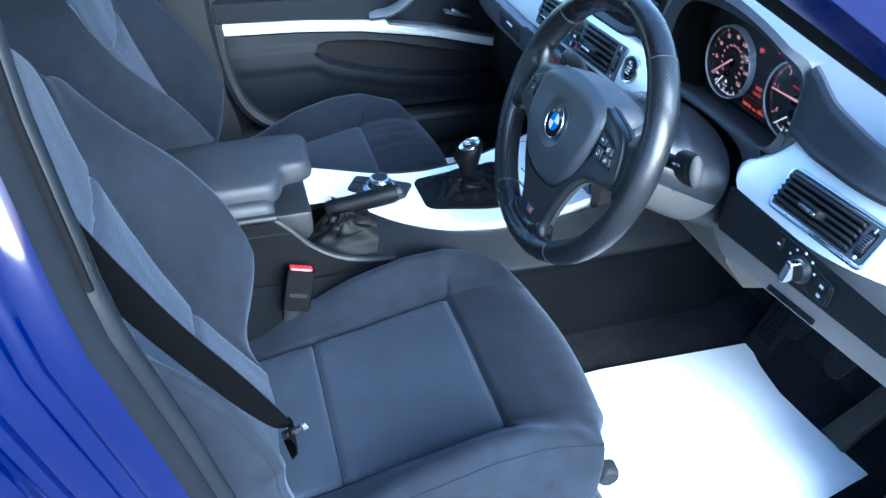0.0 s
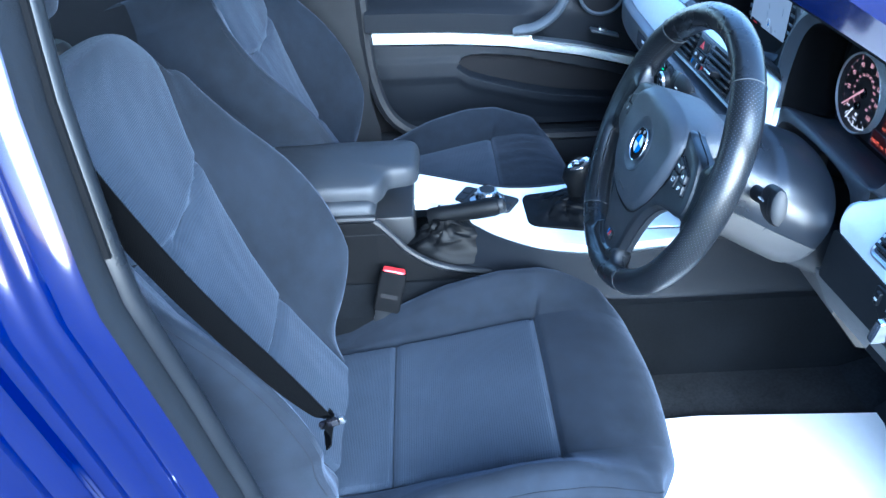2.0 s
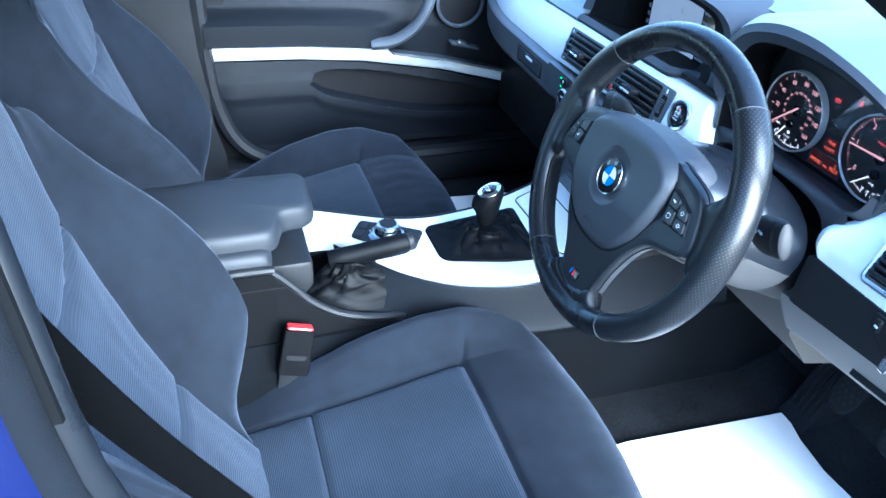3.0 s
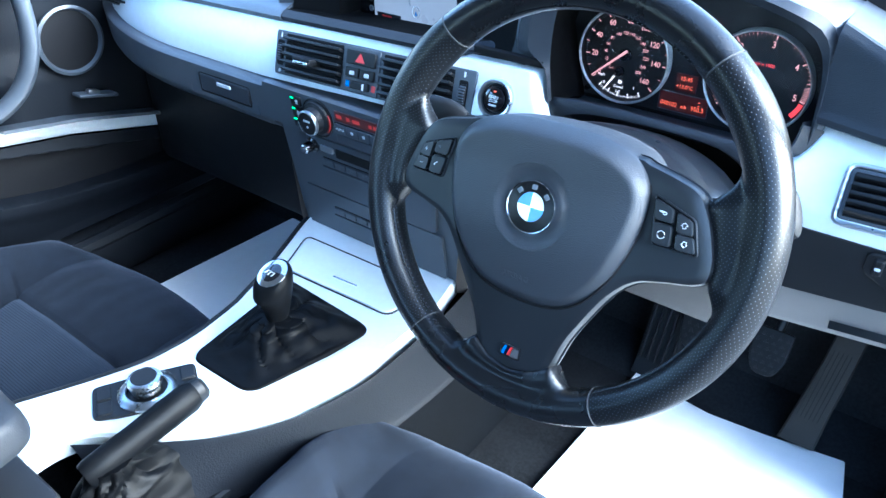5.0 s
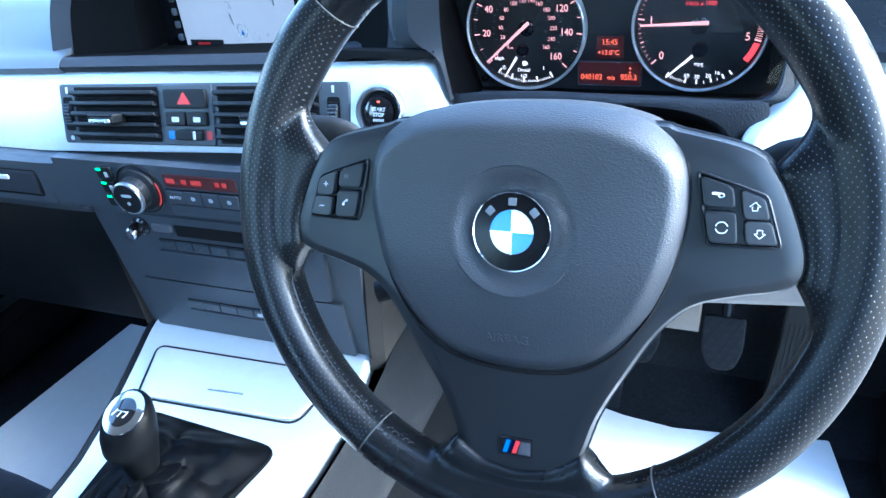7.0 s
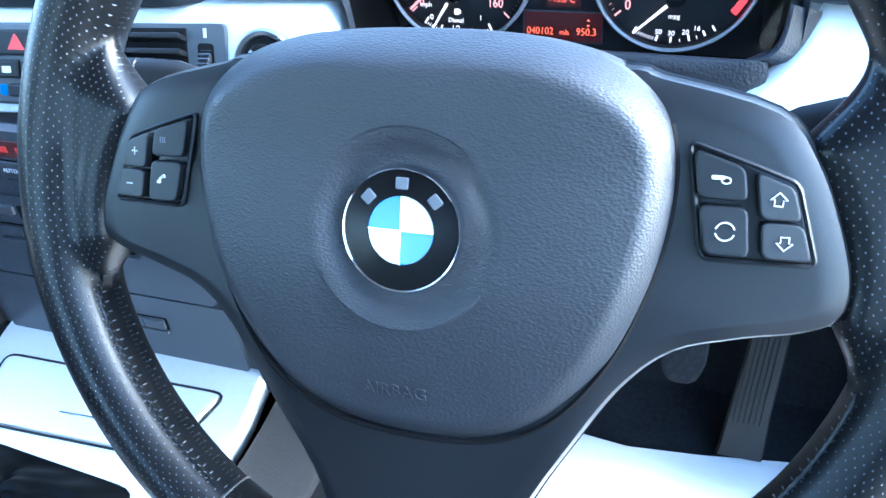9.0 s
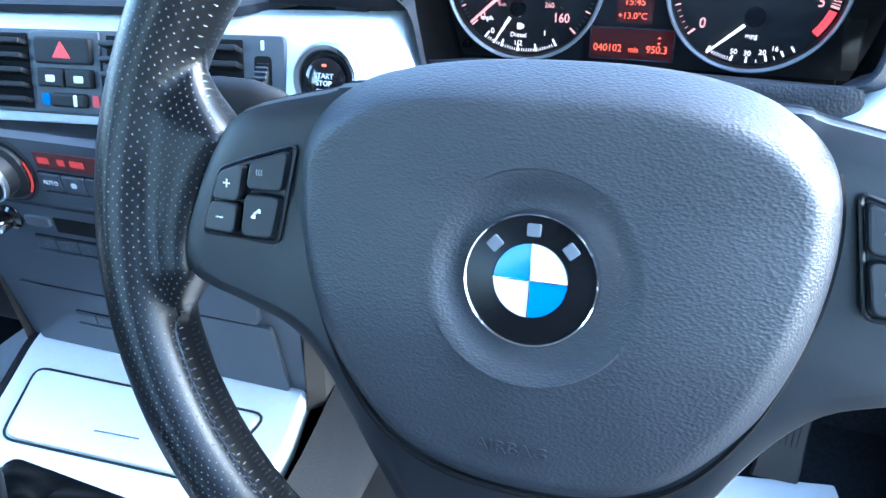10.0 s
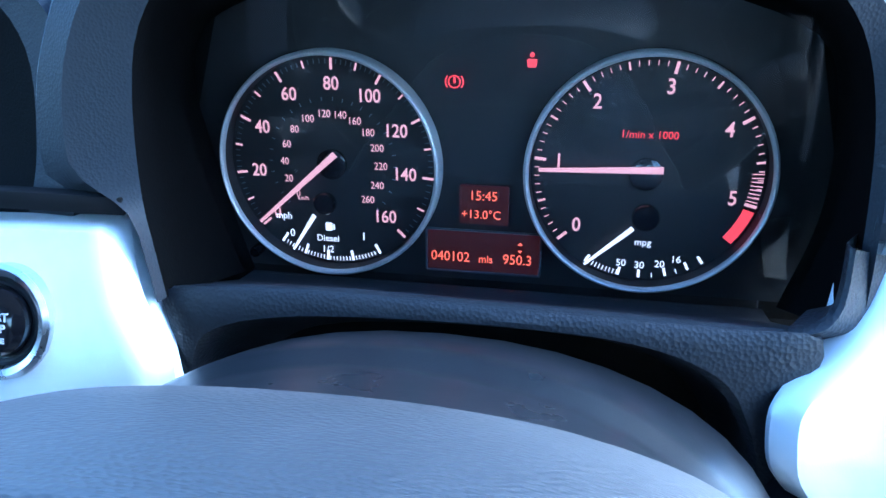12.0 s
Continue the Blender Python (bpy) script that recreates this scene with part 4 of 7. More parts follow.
# ---- vents ----
def vent(name, x0, x1, z0, z1, y, slats, wheel, tab, label, tilt=0.0, roll=0.0):
    v = thing(name, pose((x0 + x1) / 2, y, z0), label, "air vent", "dashboard vents")
    w, h = x1 - x0, z1 - z0
    F = front((x0 + x1) / 2, y, (z0 + z1) / 2, tilt) @ pose(0, 0, 0, 0, 0, roll)
    a, b = -w / 2, w / 2
    bmx = prism(rect(a, -h / 2, b, h / 2, 0.004), 0.002, F, 0.0008, base=-0.002)
    part("bezel", bmx, PANEL, v, "dark grey bezel")
    for s in slats:
        part("duct", prism(rect(s[0] - (x0 + x1) / 2, -h / 2 + 0.003, s[1] - (x0 + x1) / 2, h / 2 - 0.003, 0.001), 0.0025, F, 0.0002), VOID, v, "dark duct behind the slats")
        n = 5
        for i in range(n):
            c = -h / 2 + 0.004 + (h - 0.008) * (i + 0.5) / n
            m = F @ pose((s[0] + s[1]) / 2 - (x0 + x1) / 2, c, 0.006, -18, 0, 0)
            part("slat", slat_bar(m, s[1] - s[0]), BLACK, v)
    for xw in wheel:
        m = F @ pose(xw - (x0 + x1) / 2, 0, -0.009, 0, 90, 0)
        wl = part("thumbwheel", lathe([(0, -0.0045), (0.0140, -0.0045), (0.0155, -0.003), (0.0155, 0.003), (0.0140, 0.0045), (0, 0.0045)], 28, m), BLACK, v, "ribbed black thumbwheel")
        part("wheel_slot", prism(rect(-0.0062, -0.0165, 0.0062, 0.0165, 0.003), 0.0024, F @ pose(xw - (x0 + x1) / 2, 0, 0), 0.0002), VOID, v, "dark slot")
        for g in range(-4, 5):
            ang = radians(g * 12)
            rb = tube([F @ Vector((xw - (x0 + x1) / 2 + q * 0.0042, 0.0158 * math.sin(ang), -0.009 + 0.0158 * math.cos(ang))) for q in (-1, 1)], 0.0009, 6)
            part("rib", rb, PANEL, wl)
        part("mark", prism(rect(-0.0012, h / 2 - 0.009, 0.0012, h / 2 - 0.003, 0.0005), 0.0026, F @ pose(xw - (x0 + x1) / 2, 0, 0), 0.0002), PRINT, v)
        part("mark", prism(rect(-0.0022, -h / 2 + 0.003, 0.0022, -h / 2 + 0.0075, 0.002), 0.0026, F @ pose(xw - (x0 + x1) / 2, 0, 0), 0.0002), PRINT, v)
    for xt in tab:
        tb = part("tab", prism(rounded([(-0.014, -0.004), (0.014, -0.004), (0.017, 0.006), (-0.017, 0.006)], 0.003), 0.024, F @ pose(xt - (x0 + x1) / 2, -0.004, 0), 0.003), BLACK, v, "vane tab with a silver edge")
        part("edge", prism(rect(-0.013, -0.003, 0.013, 0.001, 0.0015), 0.0252, F @ pose(xt - (x0 + x1) / 2, -0.004, 0), 0.001, base=0.022), SATIN, tb, "silver edge")
    return v, F


def slat_bar(m, w):
    b = box((w, 0.0040, 0.010), (0, 0, 0), 0.0013)
    b.transform(m)
    return b


vc, FC = vent("centre_vent", -0.166, 0.161, 0.819, 0.877, 0.2085, ((-0.146, -0.042), (0.026, 0.132)), (-0.156, 0.146), (-0.096, 0.078), "twin centre air vent with dark slats and thumbwheels", -17, 1.9)
vent("side_vent", -0.70, -0.545, 0.822, 0.868, dash_y(-0.62) - 0.004, ((-0.695, -0.55),), (), (-0.62,), "passenger side air vent with dark slats", -17)
vent("side_vent", 0.548, 0.694, 0.831, 0.877, 0.2315, ((0.552, 0.672),), (0.683,), (0.612,), "driver's side air vent with dark slats and a thumbwheel", -31, 2.5)
part("rim", tube([front(0.621, 0.2310, 0.854, -31) @ pose(0, 0, 0, 0, 0, 2.5) @ Vector((p[0], p[1], 0)) for p in rect(-0.0755, -0.0262, 0.0755, 0.0262, 0.008)], 0.0025, 8, closed=True), SATIN, dash, "bright edge round the vent")

# hazard switch panel between the vents
hz = thing("switch_panel", pose(-0.008, 0.205, 0.822), "small switch panel with a red triangle between the vents", "switch panel")
HZ = FC @ pose(-0.0055, 0, 0.002)
part("plate", prism(rect(-0.030, -0.028, 0.029, 0.028, 0.002), 0.002, HZ, 0.0006), PANEL, hz)
b1 = part("hazard_button", prism(rect(-0.024, 0.006, 0.024, 0.024, 0.003), 0.006, HZ, 0.0015), BLACK, hz, "black hazard button")
part("triangle", prism(rounded([(-0.008, 0.010), (0.008, 0.010), (0.0, 0.0215)], 0.001), 0.0064, HZ, 0.0003, base=0.005), RED, b1, "red warning triangle")
for sx in (-1, 1):
    b2 = part("lock_button", prism(rect(0.001 + (-0.0245 if sx < 0 else 0.0), -0.010, 0.0235 + (-0.0245 if sx < 0 else 0.0), 0.003, 0.002), 0.006, HZ, 0.0015), BLACK, hz)
    part("mark", prism(rect(0.009 + (-0.0245 if sx < 0 else 0.0), -0.0062, 0.017 + (-0.0245 if sx < 0 else 0.0), -0.0015, 0.001), 0.0064, HZ, 0.0002, base=0.005), PRINT, b2)
part("heat_wheel", prism(rect(-0.014, -0.0235, 0.017, -0.0135, 0.003), 0.006, HZ, 0.002), BLACK, hz, "temperature thumbwheel")
part("cold_mark", prism(rect(-0.024, -0.0225, -0.017, -0.0145, 0.001), 0.0026, HZ, 0.0002), BLUE_ENAMEL, hz, "blue mark")
part("warm_mark", prism(rect(0.020, -0.0225, 0.026, -0.0145, 0.001), 0.0026, HZ, 0.0002), RED, hz, "red mark")
part("wheel_mark", prism(rect(0.007, -0.0225, 0.010, -0.0145, 0.001), 0.0064, HZ, 0.0002, base=0.005), PRINT, hz)

# starter button
st = thing("start_button", pose(0.190, 0.214, 0.858), "round black engine start button in a satin ring", "button")
SB = front(0.190, 0.2110, 0.858, -17)
part("ring", lathe([(0.0225, -0.004), (0.0225, 0.003), (0.0208, 0.0047), (0.0182, 0.0036), (0.0170, 0.0)], 48, SB), SATIN, st, "satin silver ring")
part("surround", lathe([(0.0176, 0.0005), (0.0158, 0.0022), (0.0142, 0.0015)], 40, SB), BLACK, st)
part("cap", lathe([(0, 0.0055), (0.010, 0.0052), (0.0130, 0.0040), (0.0144, 0.0)], 40, SB), GLOSS, st, "gloss black cap")
for word, dy, sz in (("START", 0.0022, 0.0044), ("STOP", -0.0022, 0.0044), ("ENGINE", -0.0068, 0.0028)):
    text(word, sz, SB @ pose(0, dy, 0.0053), PRINT, st, bold=0.0001)
part("lamp", prism(rect(-0.0016, 0.0078, 0.0016, 0.0094, 0.0007), 0.0056, SB, 0.0002, base=0.004), GLOW_ORANGE, st, "amber lamp")

# ---- centre stack ----
stack = thing("centre_stack", pose(-0.01, 0.22, 0.575), "charcoal centre stack with climate and radio panels", "centre console")
TS = 4.5
SF = front(-0.008, 0.2030, 0.6965, TS)
bm = loft([[SF @ Vector((x, y, z)) for x, y in rounded([(-w1, -0.115), (w1, -0.115), (w0, 0.106), (-w0, 0.106)], 0.004)] for w1, w0, z in ((0.145, 0.168, -0.10), (0.145, 0.168, -0.004), (0.1425, 0.1655, 0.0))])
part("body", bm, PANEL, stack)
SC = SF @ pose(0, 0.008, 0.005)
bm = loft([[SC @ Vector((x, y, z)) for x, y in rounded([(-0.160, 0.048), (0.160, 0.048), (0.166, 0.104), (-0.166, 0.104)], 0.004)] for z in (0.0, 0.009, 0.0105)])
climate = part("climate_panel", bm, PANEL, stack, "climate control panel")
CK = SC @ pose(-0.062, 0.076, 0.0105)
part("dial_recess", lathe([(0.0285, 0), (0.027, 0.0015), (0.0255, 0.001)], 40, CK), BLACK, climate)
knob = part("fan_dial", lathe([(0, 0.0200), (0.0150, 0.0200), (0.0166, 0.0190), (0.0174, 0.006), (0.0225, 0.004), (0.0235, 0)], 40, CK), BLACK, climate, "round fan dial with a satin ring")
part("dial_ring", lathe([(0.0155, 0.0203), (0.0166, 0.0206), (0.0174, 0.0195), (0.0176, 0.0165), (0.0168, 0.0155)], 40, CK), SATIN, knob, "satin ring")
part("dial_mark", prism(rect(-0.006, 0.002, 0.006, 0.005, 0.001), 0.0204, CK, 0.0002, base=0.0198), PRINT, knob)
part("dial_mark", lathe([(0, 0.0204), (0.002, 0.0204), (0.002, 0.0198)], 10, CK @ pose(0, -0.005, 0)), PRINT, knob)
part("warm_arc", tube([CK @ Vector((0.0245 * math.cos(a), 0.0245 * math.sin(a), 0.0022)) for a in steps(-0.7, 0.4, 10)], 0.0008, 6), GLOW_CLIMATE, climate, "red arc")
for i, yy in enumerate((0.092, 0.0765, 0.061)):
    k = part("vent_button", prism(rect(-0.108, yy - 0.007, -0.090, yy + 0.007, 0.002), 0.0135, SC, 0.001, base=0.009), BLACK, climate)
    part("green_lamp", prism(rect(-0.107, yy + 0.003, -0.101, yy + 0.0055, 0.001), 0.0140, SC, 0.0002, base=0.0125), GLOW_GREEN, k, "green lamp")
    part("mark", prism(rect(-0.0985, yy - 0.004, -0.094, yy + 0.002, 0.001), 0.0138, SC, 0.0002, base=0.0125), PRINT, k)
dp = part("display", prism(rect(-0.028, 0.082, 0.055, 0.096, 0.002), 0.0118, SC, 0.0005, base=0.009), GLOW_DIM, climate, "red climate display")
for xx, ww in ((-0.020, 0.010), (-0.004, 0.006), (0.010, 0.012), (0.034, 0.005), (0.042, 0.005)):
    part("segment", prism(rect(xx - ww / 2, 0.0865, xx + ww / 2, 0.0915, 0.0008), 0.0121, SC, 0.0001, base=0.0115), GLOW_CLIMATE, dp)
for x0, x1, mark in ((-0.030, -0.010, "AUTO"), (-0.009, 0.011, ""), (0.012, 0.031, ""), (0.032, 0.053, ""), (0.085, 0.108, ""), (0.109, 0.132, "")):
    k = part("climate_button", prism(rect(x0, 0.064, x1, 0.078, 0.0015), 0.0130, SC, 0.001, base=0.009), PANEL, climate)
    if mark:
        text(mark, 0.0050, SC @ pose((x0 + x1) / 2, 0.071, 0.0131), PRINT, k)
    else:
        part("mark", prism(rect((x0 + x1) / 2 - 0.0025, 0.069, (x0 + x1) / 2 + 0.0025, 0.0735, 0.002), 0.0133, SC, 0.0002, base=0.0125), PRINT, k)
part("key_bed", prism(rect(-0.0312, 0.0628, 0.0542, 0.0792, 0.002), 0.0110, SC, 0.0002, base=0.009), VOID, climate, "dark gap round the keys")
part("lower_bar", prism(rect(-0.030, 0.0515, 0.055, 0.0622, 0.0015), 0.0122, SC, 0.001, base=0.009), PANEL, climate)
bm = loft([[SF @ Vector((x, y, z)) for x, y in rounded([(-0.118, -0.040), (0.118, -0.040), (0.122, 0.045), (-0.122, 0.045)], 0.006)] for z in (0.0, 0.0045, 0.0055)])
radio = part("radio", bm, PANEL, stack, "radio with a disc slot")
RK = SF @ pose(-0.094, 0.030, 0.0055)
part("volume_knob", lathe([(0, 0.017), (0.0062, 0.017), (0.0072, 0.0155), (0.0078, 0.004), (0.0110, 0.002), (0.0115, 0)], 28, RK), GLOSS, radio, "black volume knob")
part("knob_cap", lathe([(0, 0.0185), (0.0055, 0.0180), (0.0066, 0.0165)], 28, RK), CHROME, radio, "chrome cap")
part("disc_slot", prism(rect(-0.050, 0.022, 0.112, 0.036, 0.002), 0.0060, SF, 0.0004, base=0.004), VOID, radio, "dark disc slot")
part("key_bed", prism(rect(-0.0765, 0.0030, 0.0560, 0.0170, 0.002), 0.0060, SF, 0.0002, base=0.004), VOID, radio, "dark gap round the keys")
k = part("eject_button", prism(rect(-0.078, 0.026, -0.053, 0.035, 0.0015), 0.0078, SF, 0.001, base=0.005), SATIN, radio)
for i in range(6):
    k = part("preset_button", prism(rect(-0.075 + i * 0.0215, 0.0045, -0.0545 + i * 0.0215, 0.0155, 0.0012), 0.0085, SF, 0.0012, base=0.005), PANEL, radio)
    text(str(i + 1), 0.006, SF @ pose(-0.0647 + i * 0.0215, 0.010, 0.0086), FAINT, k)
part("ledge", prism(rect(-0.078, 0.000, 0.060, 0.003, 0.001), 0.0095, SF, 0.001, base=0.005), PANEL, radio)
bm = loft([[SF @ Vector((x, y, z)) for x, y in rounded([(-0.130, -0.112), (0.130, -0.112), (0.126, -0.043), (-0.126, -0.043)], 0.004)] for z in (0.0, 0.0035, 0.0045)])
tray = part("storage_lid", bm, PANEL, stack, "storage lid below the radio")
for i in range(6):
    k = part("row_button", prism(rect(-0.070 + i * 0.0215, -0.0765, -0.0495 + i * 0.0215, -0.066, 0.001), 0.0075, SF, 0.001, base=0.004), PANEL, tray)
part("key_bed", prism(rect(-0.0715, -0.0778, 0.0605, -0.0648, 0.002), 0.0050, SF, 0.0002, base=0.003), VOID, tray, "dark gap round the keys")
part("ledge", prism(rect(-0.072, -0.081, 0.060, -0.078, 0.001), 0.0075, SF, 0.001, base=0.004), PANEL, tray)
part("mark", prism(rect(0.020, -0.0735, 0.030, -0.069, 0.001), 0.0078, SF, 0.0002, base=0.0074), PRINT, tray)
for sx in (-1, 1):
    bm = loft([[Vector((-0.008 + sx * w, y, z)) for w, y in ((w0, 0.205), (w0 + 0.012, 0.215), (w0 + 0.012, 0.34), (w0 - 0.02, 0.34))] for w0, z in ((0.146, 0.57), (0.150, 0.62), (0.160, 0.72), (0.171, 0.76), (0.172, 0.80))])
    part("side_cheek", bm, CHEEK, stack, "brown-grey side cheek")

# ---- screen hood and map screen ----
hood = thing("screen_hood", pose(0.02, 0.33, 0.88), "charcoal dash hood over the map screen", "dash hood")
ARCH = [(-0.192, 0.0), (-0.186, 0.05), (-0.165, 0.085), (-0.12, 0.104), (0.0, 0.112), (0.12, 0.108), (0.175, 0.098), (0.203, 0.075), (0.212, 0.03), (0.212, 0.0)]
inn = [(-0.098, 0.0), (-0.098, 0.045), (-0.088, 0.074), (-0.06, 0.086), (0.02, 0.090), (0.10, 0.086), (0.128, 0.074), (0.142, 0.045), (0.136, 0.02), (0.122, 0.0)]
arch, inside = curve_open([(a, b, 0) for a, b in ARCH], 5), curve_open([(a, b, 0) for a, b in inn], 5)
zb = lambda x: 0.8885 + 0.012 * x
bm = bmesh.new()
loft([[Vector((p.x, y0 + (0.02 if k == 0 else 0) + p.y * 0.25, zb(p.x) + p.y * s)) for p in src] for k, (src, y0, s) in enumerate(((arch, 0.60, 0.8), (arch, 0.40, 0.98), (arch, 0.255, 1.0), ([a * 0.96 + b * 0.04 for a, b in zip(arch, inside)], 0.236, 0.99), ([a * 0.7 + b * 0.3 for a, b in zip(arch, inside)], 0.240, 0.98)))], bm=bm, ring=False)
part("hood_skin", bm, DASH, hood)
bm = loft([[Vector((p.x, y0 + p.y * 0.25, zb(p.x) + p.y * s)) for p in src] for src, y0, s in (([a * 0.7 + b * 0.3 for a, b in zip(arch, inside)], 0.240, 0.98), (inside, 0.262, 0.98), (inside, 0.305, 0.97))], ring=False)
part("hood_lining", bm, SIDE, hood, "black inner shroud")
nav = thing("map_screen", pose(0.022, 0.305, 0.888), "colour map screen set deep under its hood", "screen")
NS = front(0.022, 0.309, 0.922)
part("screen_frame", prism(rect(-0.122, -0.042, 0.122, 0.058, 0.004), 0.003, NS, 0.001, base=-0.02), GLOSS, nav, "gloss black frame")
part("panel", prism(rect(-0.094, -0.040, 0.110, 0.050, 0.001), 0.0045, NS, 0.0003, base=0.002), SCREEN, nav, "pale lit map")
for i in range(6):
    part("side_icon", prism(rect(-0.1035, -0.033 + i * 0.013, -0.0975, -0.026 + i * 0.013, 0.002), 0.0046, NS, 0.0002, base=0.002), FAINT, nav)
part("scale_bar", prism(rect(-0.089, -0.0395, -0.048, -0.0315, 0.001), 0.0050, NS, 0.0002, base=0.004), BLACK, nav, "dark scale bar")
part("bar_mark", prism(rect(-0.080, -0.037, -0.064, -0.034, 0.001), 0.0053, NS, 0.0001, base=0.0045), RED, nav)
part("position_ring", tube([NS @ Vector((-0.022 + 0.0055 * math.cos(a), -0.022 + 0.007 * math.sin(a), 0.005)) for a in steps(0, 2 * math.pi, 21)[:-1]], 0.0005, 5, closed=True), PRINT, nav)
part("position_mark", prism(rounded([(-0.024, -0.0265), (-0.020, -0.0265), (-0.022, -0.021)], 0.0005), 0.0051, NS, 0.0002, base=0.004), BLUE_ENAMEL, nav)
for x, y, w in ((-0.034, -0.006, 0.010), (0.018, 0.014, 0.012), (-0.012, 0.030, 0.008)):
    part("street_line", prism([(x, y), (x + 0.0013, y), (x + 0.0033, y - w), (x + 0.002, y - w)], 0.0049, NS, 0, base=0.004), FAINT, nav)
IS = NS @ pose(0.084, 0.003, 0.0045)
part("info_pane", prism(rect(-0.040, -0.042, 0.026, 0.046, 0.001), 0.0006, IS, 0.0001), GLOSS, nav, "dark pane with a list of readings")
for i, (w, h) in enumerate(((0.016, 0.004), (0.018, 0.0035), (0.030, 0.0045), (0.020, 0.0035), (0.030, 0.0045), (0.036, 0.0038))):
    part("reading_bar", prism(rect(-0.036, 0.036 - i * 0.0138, -0.036 + w, 0.036 - i * 0.0138 + h, 0.0008), 0.0010, IS, 0.0001, base=0.0004), DIMPRINT if i not in (0,) else FAINT, nav)
# plate across between the hood and the trim
def sill(x, t):
    p = top_pad(x, 0.15)
    q = top_pad(x, t * 0.3) if t < 0.5 else Vector((x, p.y + (0.33 - p.y) * (t - 0.5) * 2, p.z - 0.016 * (t - 0.5) * 2))
    return q + Vector((0, 0.030 * ease((x - 0.115) / 0.04), 0))


part("shadow_gap", box((0.090, 0.008, 0.0075), (0.190, 0.2345, 0.9005), 0.001), VOID, hood, "dark gap above the trim")
part("sill_pad", surface(sill, steps(-0.168, 0.158, 36), steps(0, 0.5, 12), thick=-0.003), DASH, hood, "charcoal sill in front of the screen")
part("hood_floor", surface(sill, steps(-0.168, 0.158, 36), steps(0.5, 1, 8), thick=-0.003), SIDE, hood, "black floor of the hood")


# ---- instrument cluster ----
binn = thing("instrument_hood", pose(0.365, 0.30, 0.83), "charcoal hood round the instruments", "instrument hood")
OUT = [(0.2465, 0.864), (0.2430, 0.880), (0.2380, 0.8975), (0.227, 0.9030), (0.207, 0.9045), (0.197, 0.915), (0.202, 0.955), (0.226, 0.995), (0.28, 1.016), (0.34, 1.020), (0.40, 1.013), (0.45, 1.003), (0.485, 0.992), (0.501, 0.975), (0.5065, 0.945), (0.5075, 0.900), (0.507, 0.866)]
MID = [(0.2480, 0.864), (0.2445, 0.882), (0.2405, 0.905), (0.2400, 0.940), (0.245, 0.966), (0.262, 0.986), (0.30, 0.996), (0.365, 0.999), (0.42, 0.995), (0.468, 0.984), (0.484, 0.974), (0.4945, 0.958), (0.5005, 0.934), (0.5025, 0.900), (0.5020, 0.866)]
INN = [(0.246, 0.844), (0.238, 0.870), (0.228, 0.910), (0.223, 0.938), (0.232, 0.962), (0.27, 0.978), (0.31, 0.984), (0.365, 0.986), (0.41, 0.984), (0.455, 0.976), (0.492, 0.962), (0.504, 0.940), (0.506, 0.890), (0.494, 0.844)]
o, i1, i2 = (curve_open([(a, b, 0) for a, b in L_], 6) for L_ in (OUT, MID, INN))
def even(line, n=60):
    """The same line in n even steps."""
    run = [0.0]
    for a, b in zip(line, line[1:]):
        run.append(run[-1] + (b - a).length)
    out = []
    for k in range(n):
        d = run[-1] * k / (n - 1)
        i = max(j for j in range(len(run)) if run[j] <= d + 1e-9)
        i = min(i, len(line) - 2)
        out.append(line[i].lerp(line[i + 1], (d - run[i]) / max(1e-9, run[i + 1] - run[i])))
    return out


o, i1, i2 = even(o), even(i1), even(i2)
def set_back(x, y):
    """The hood's mouth stands further ahead on the door side."""
    return y + 0.020 * ease((x - 0.470) / 0.035) * max(0.0, min(1.0, (0.285 - y) / 0.05))


bm = loft([[Vector((p.x, set_back(p.x, y) + (p.y - 0.85) * 0.10, p.y)) for p in [q + Vector((0.022 * ease((q.x - 0.48) / 0.02) - 0.035 * ease((0.265 - q.x) / 0.02), 0, 0)) * ease((y - 0.232) / 0.045) for q in o]] for y in (0.44, 0.28, 0.255, 0.232)], ring=False)
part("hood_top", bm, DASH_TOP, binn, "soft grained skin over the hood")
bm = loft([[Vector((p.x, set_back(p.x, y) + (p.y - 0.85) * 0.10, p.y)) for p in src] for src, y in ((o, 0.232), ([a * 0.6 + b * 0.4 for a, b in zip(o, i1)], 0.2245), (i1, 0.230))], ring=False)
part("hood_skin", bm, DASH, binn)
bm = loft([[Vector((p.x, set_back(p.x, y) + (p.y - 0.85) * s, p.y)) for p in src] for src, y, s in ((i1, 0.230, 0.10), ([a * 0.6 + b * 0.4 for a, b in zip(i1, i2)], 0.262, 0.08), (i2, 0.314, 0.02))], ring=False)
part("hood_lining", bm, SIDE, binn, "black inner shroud")


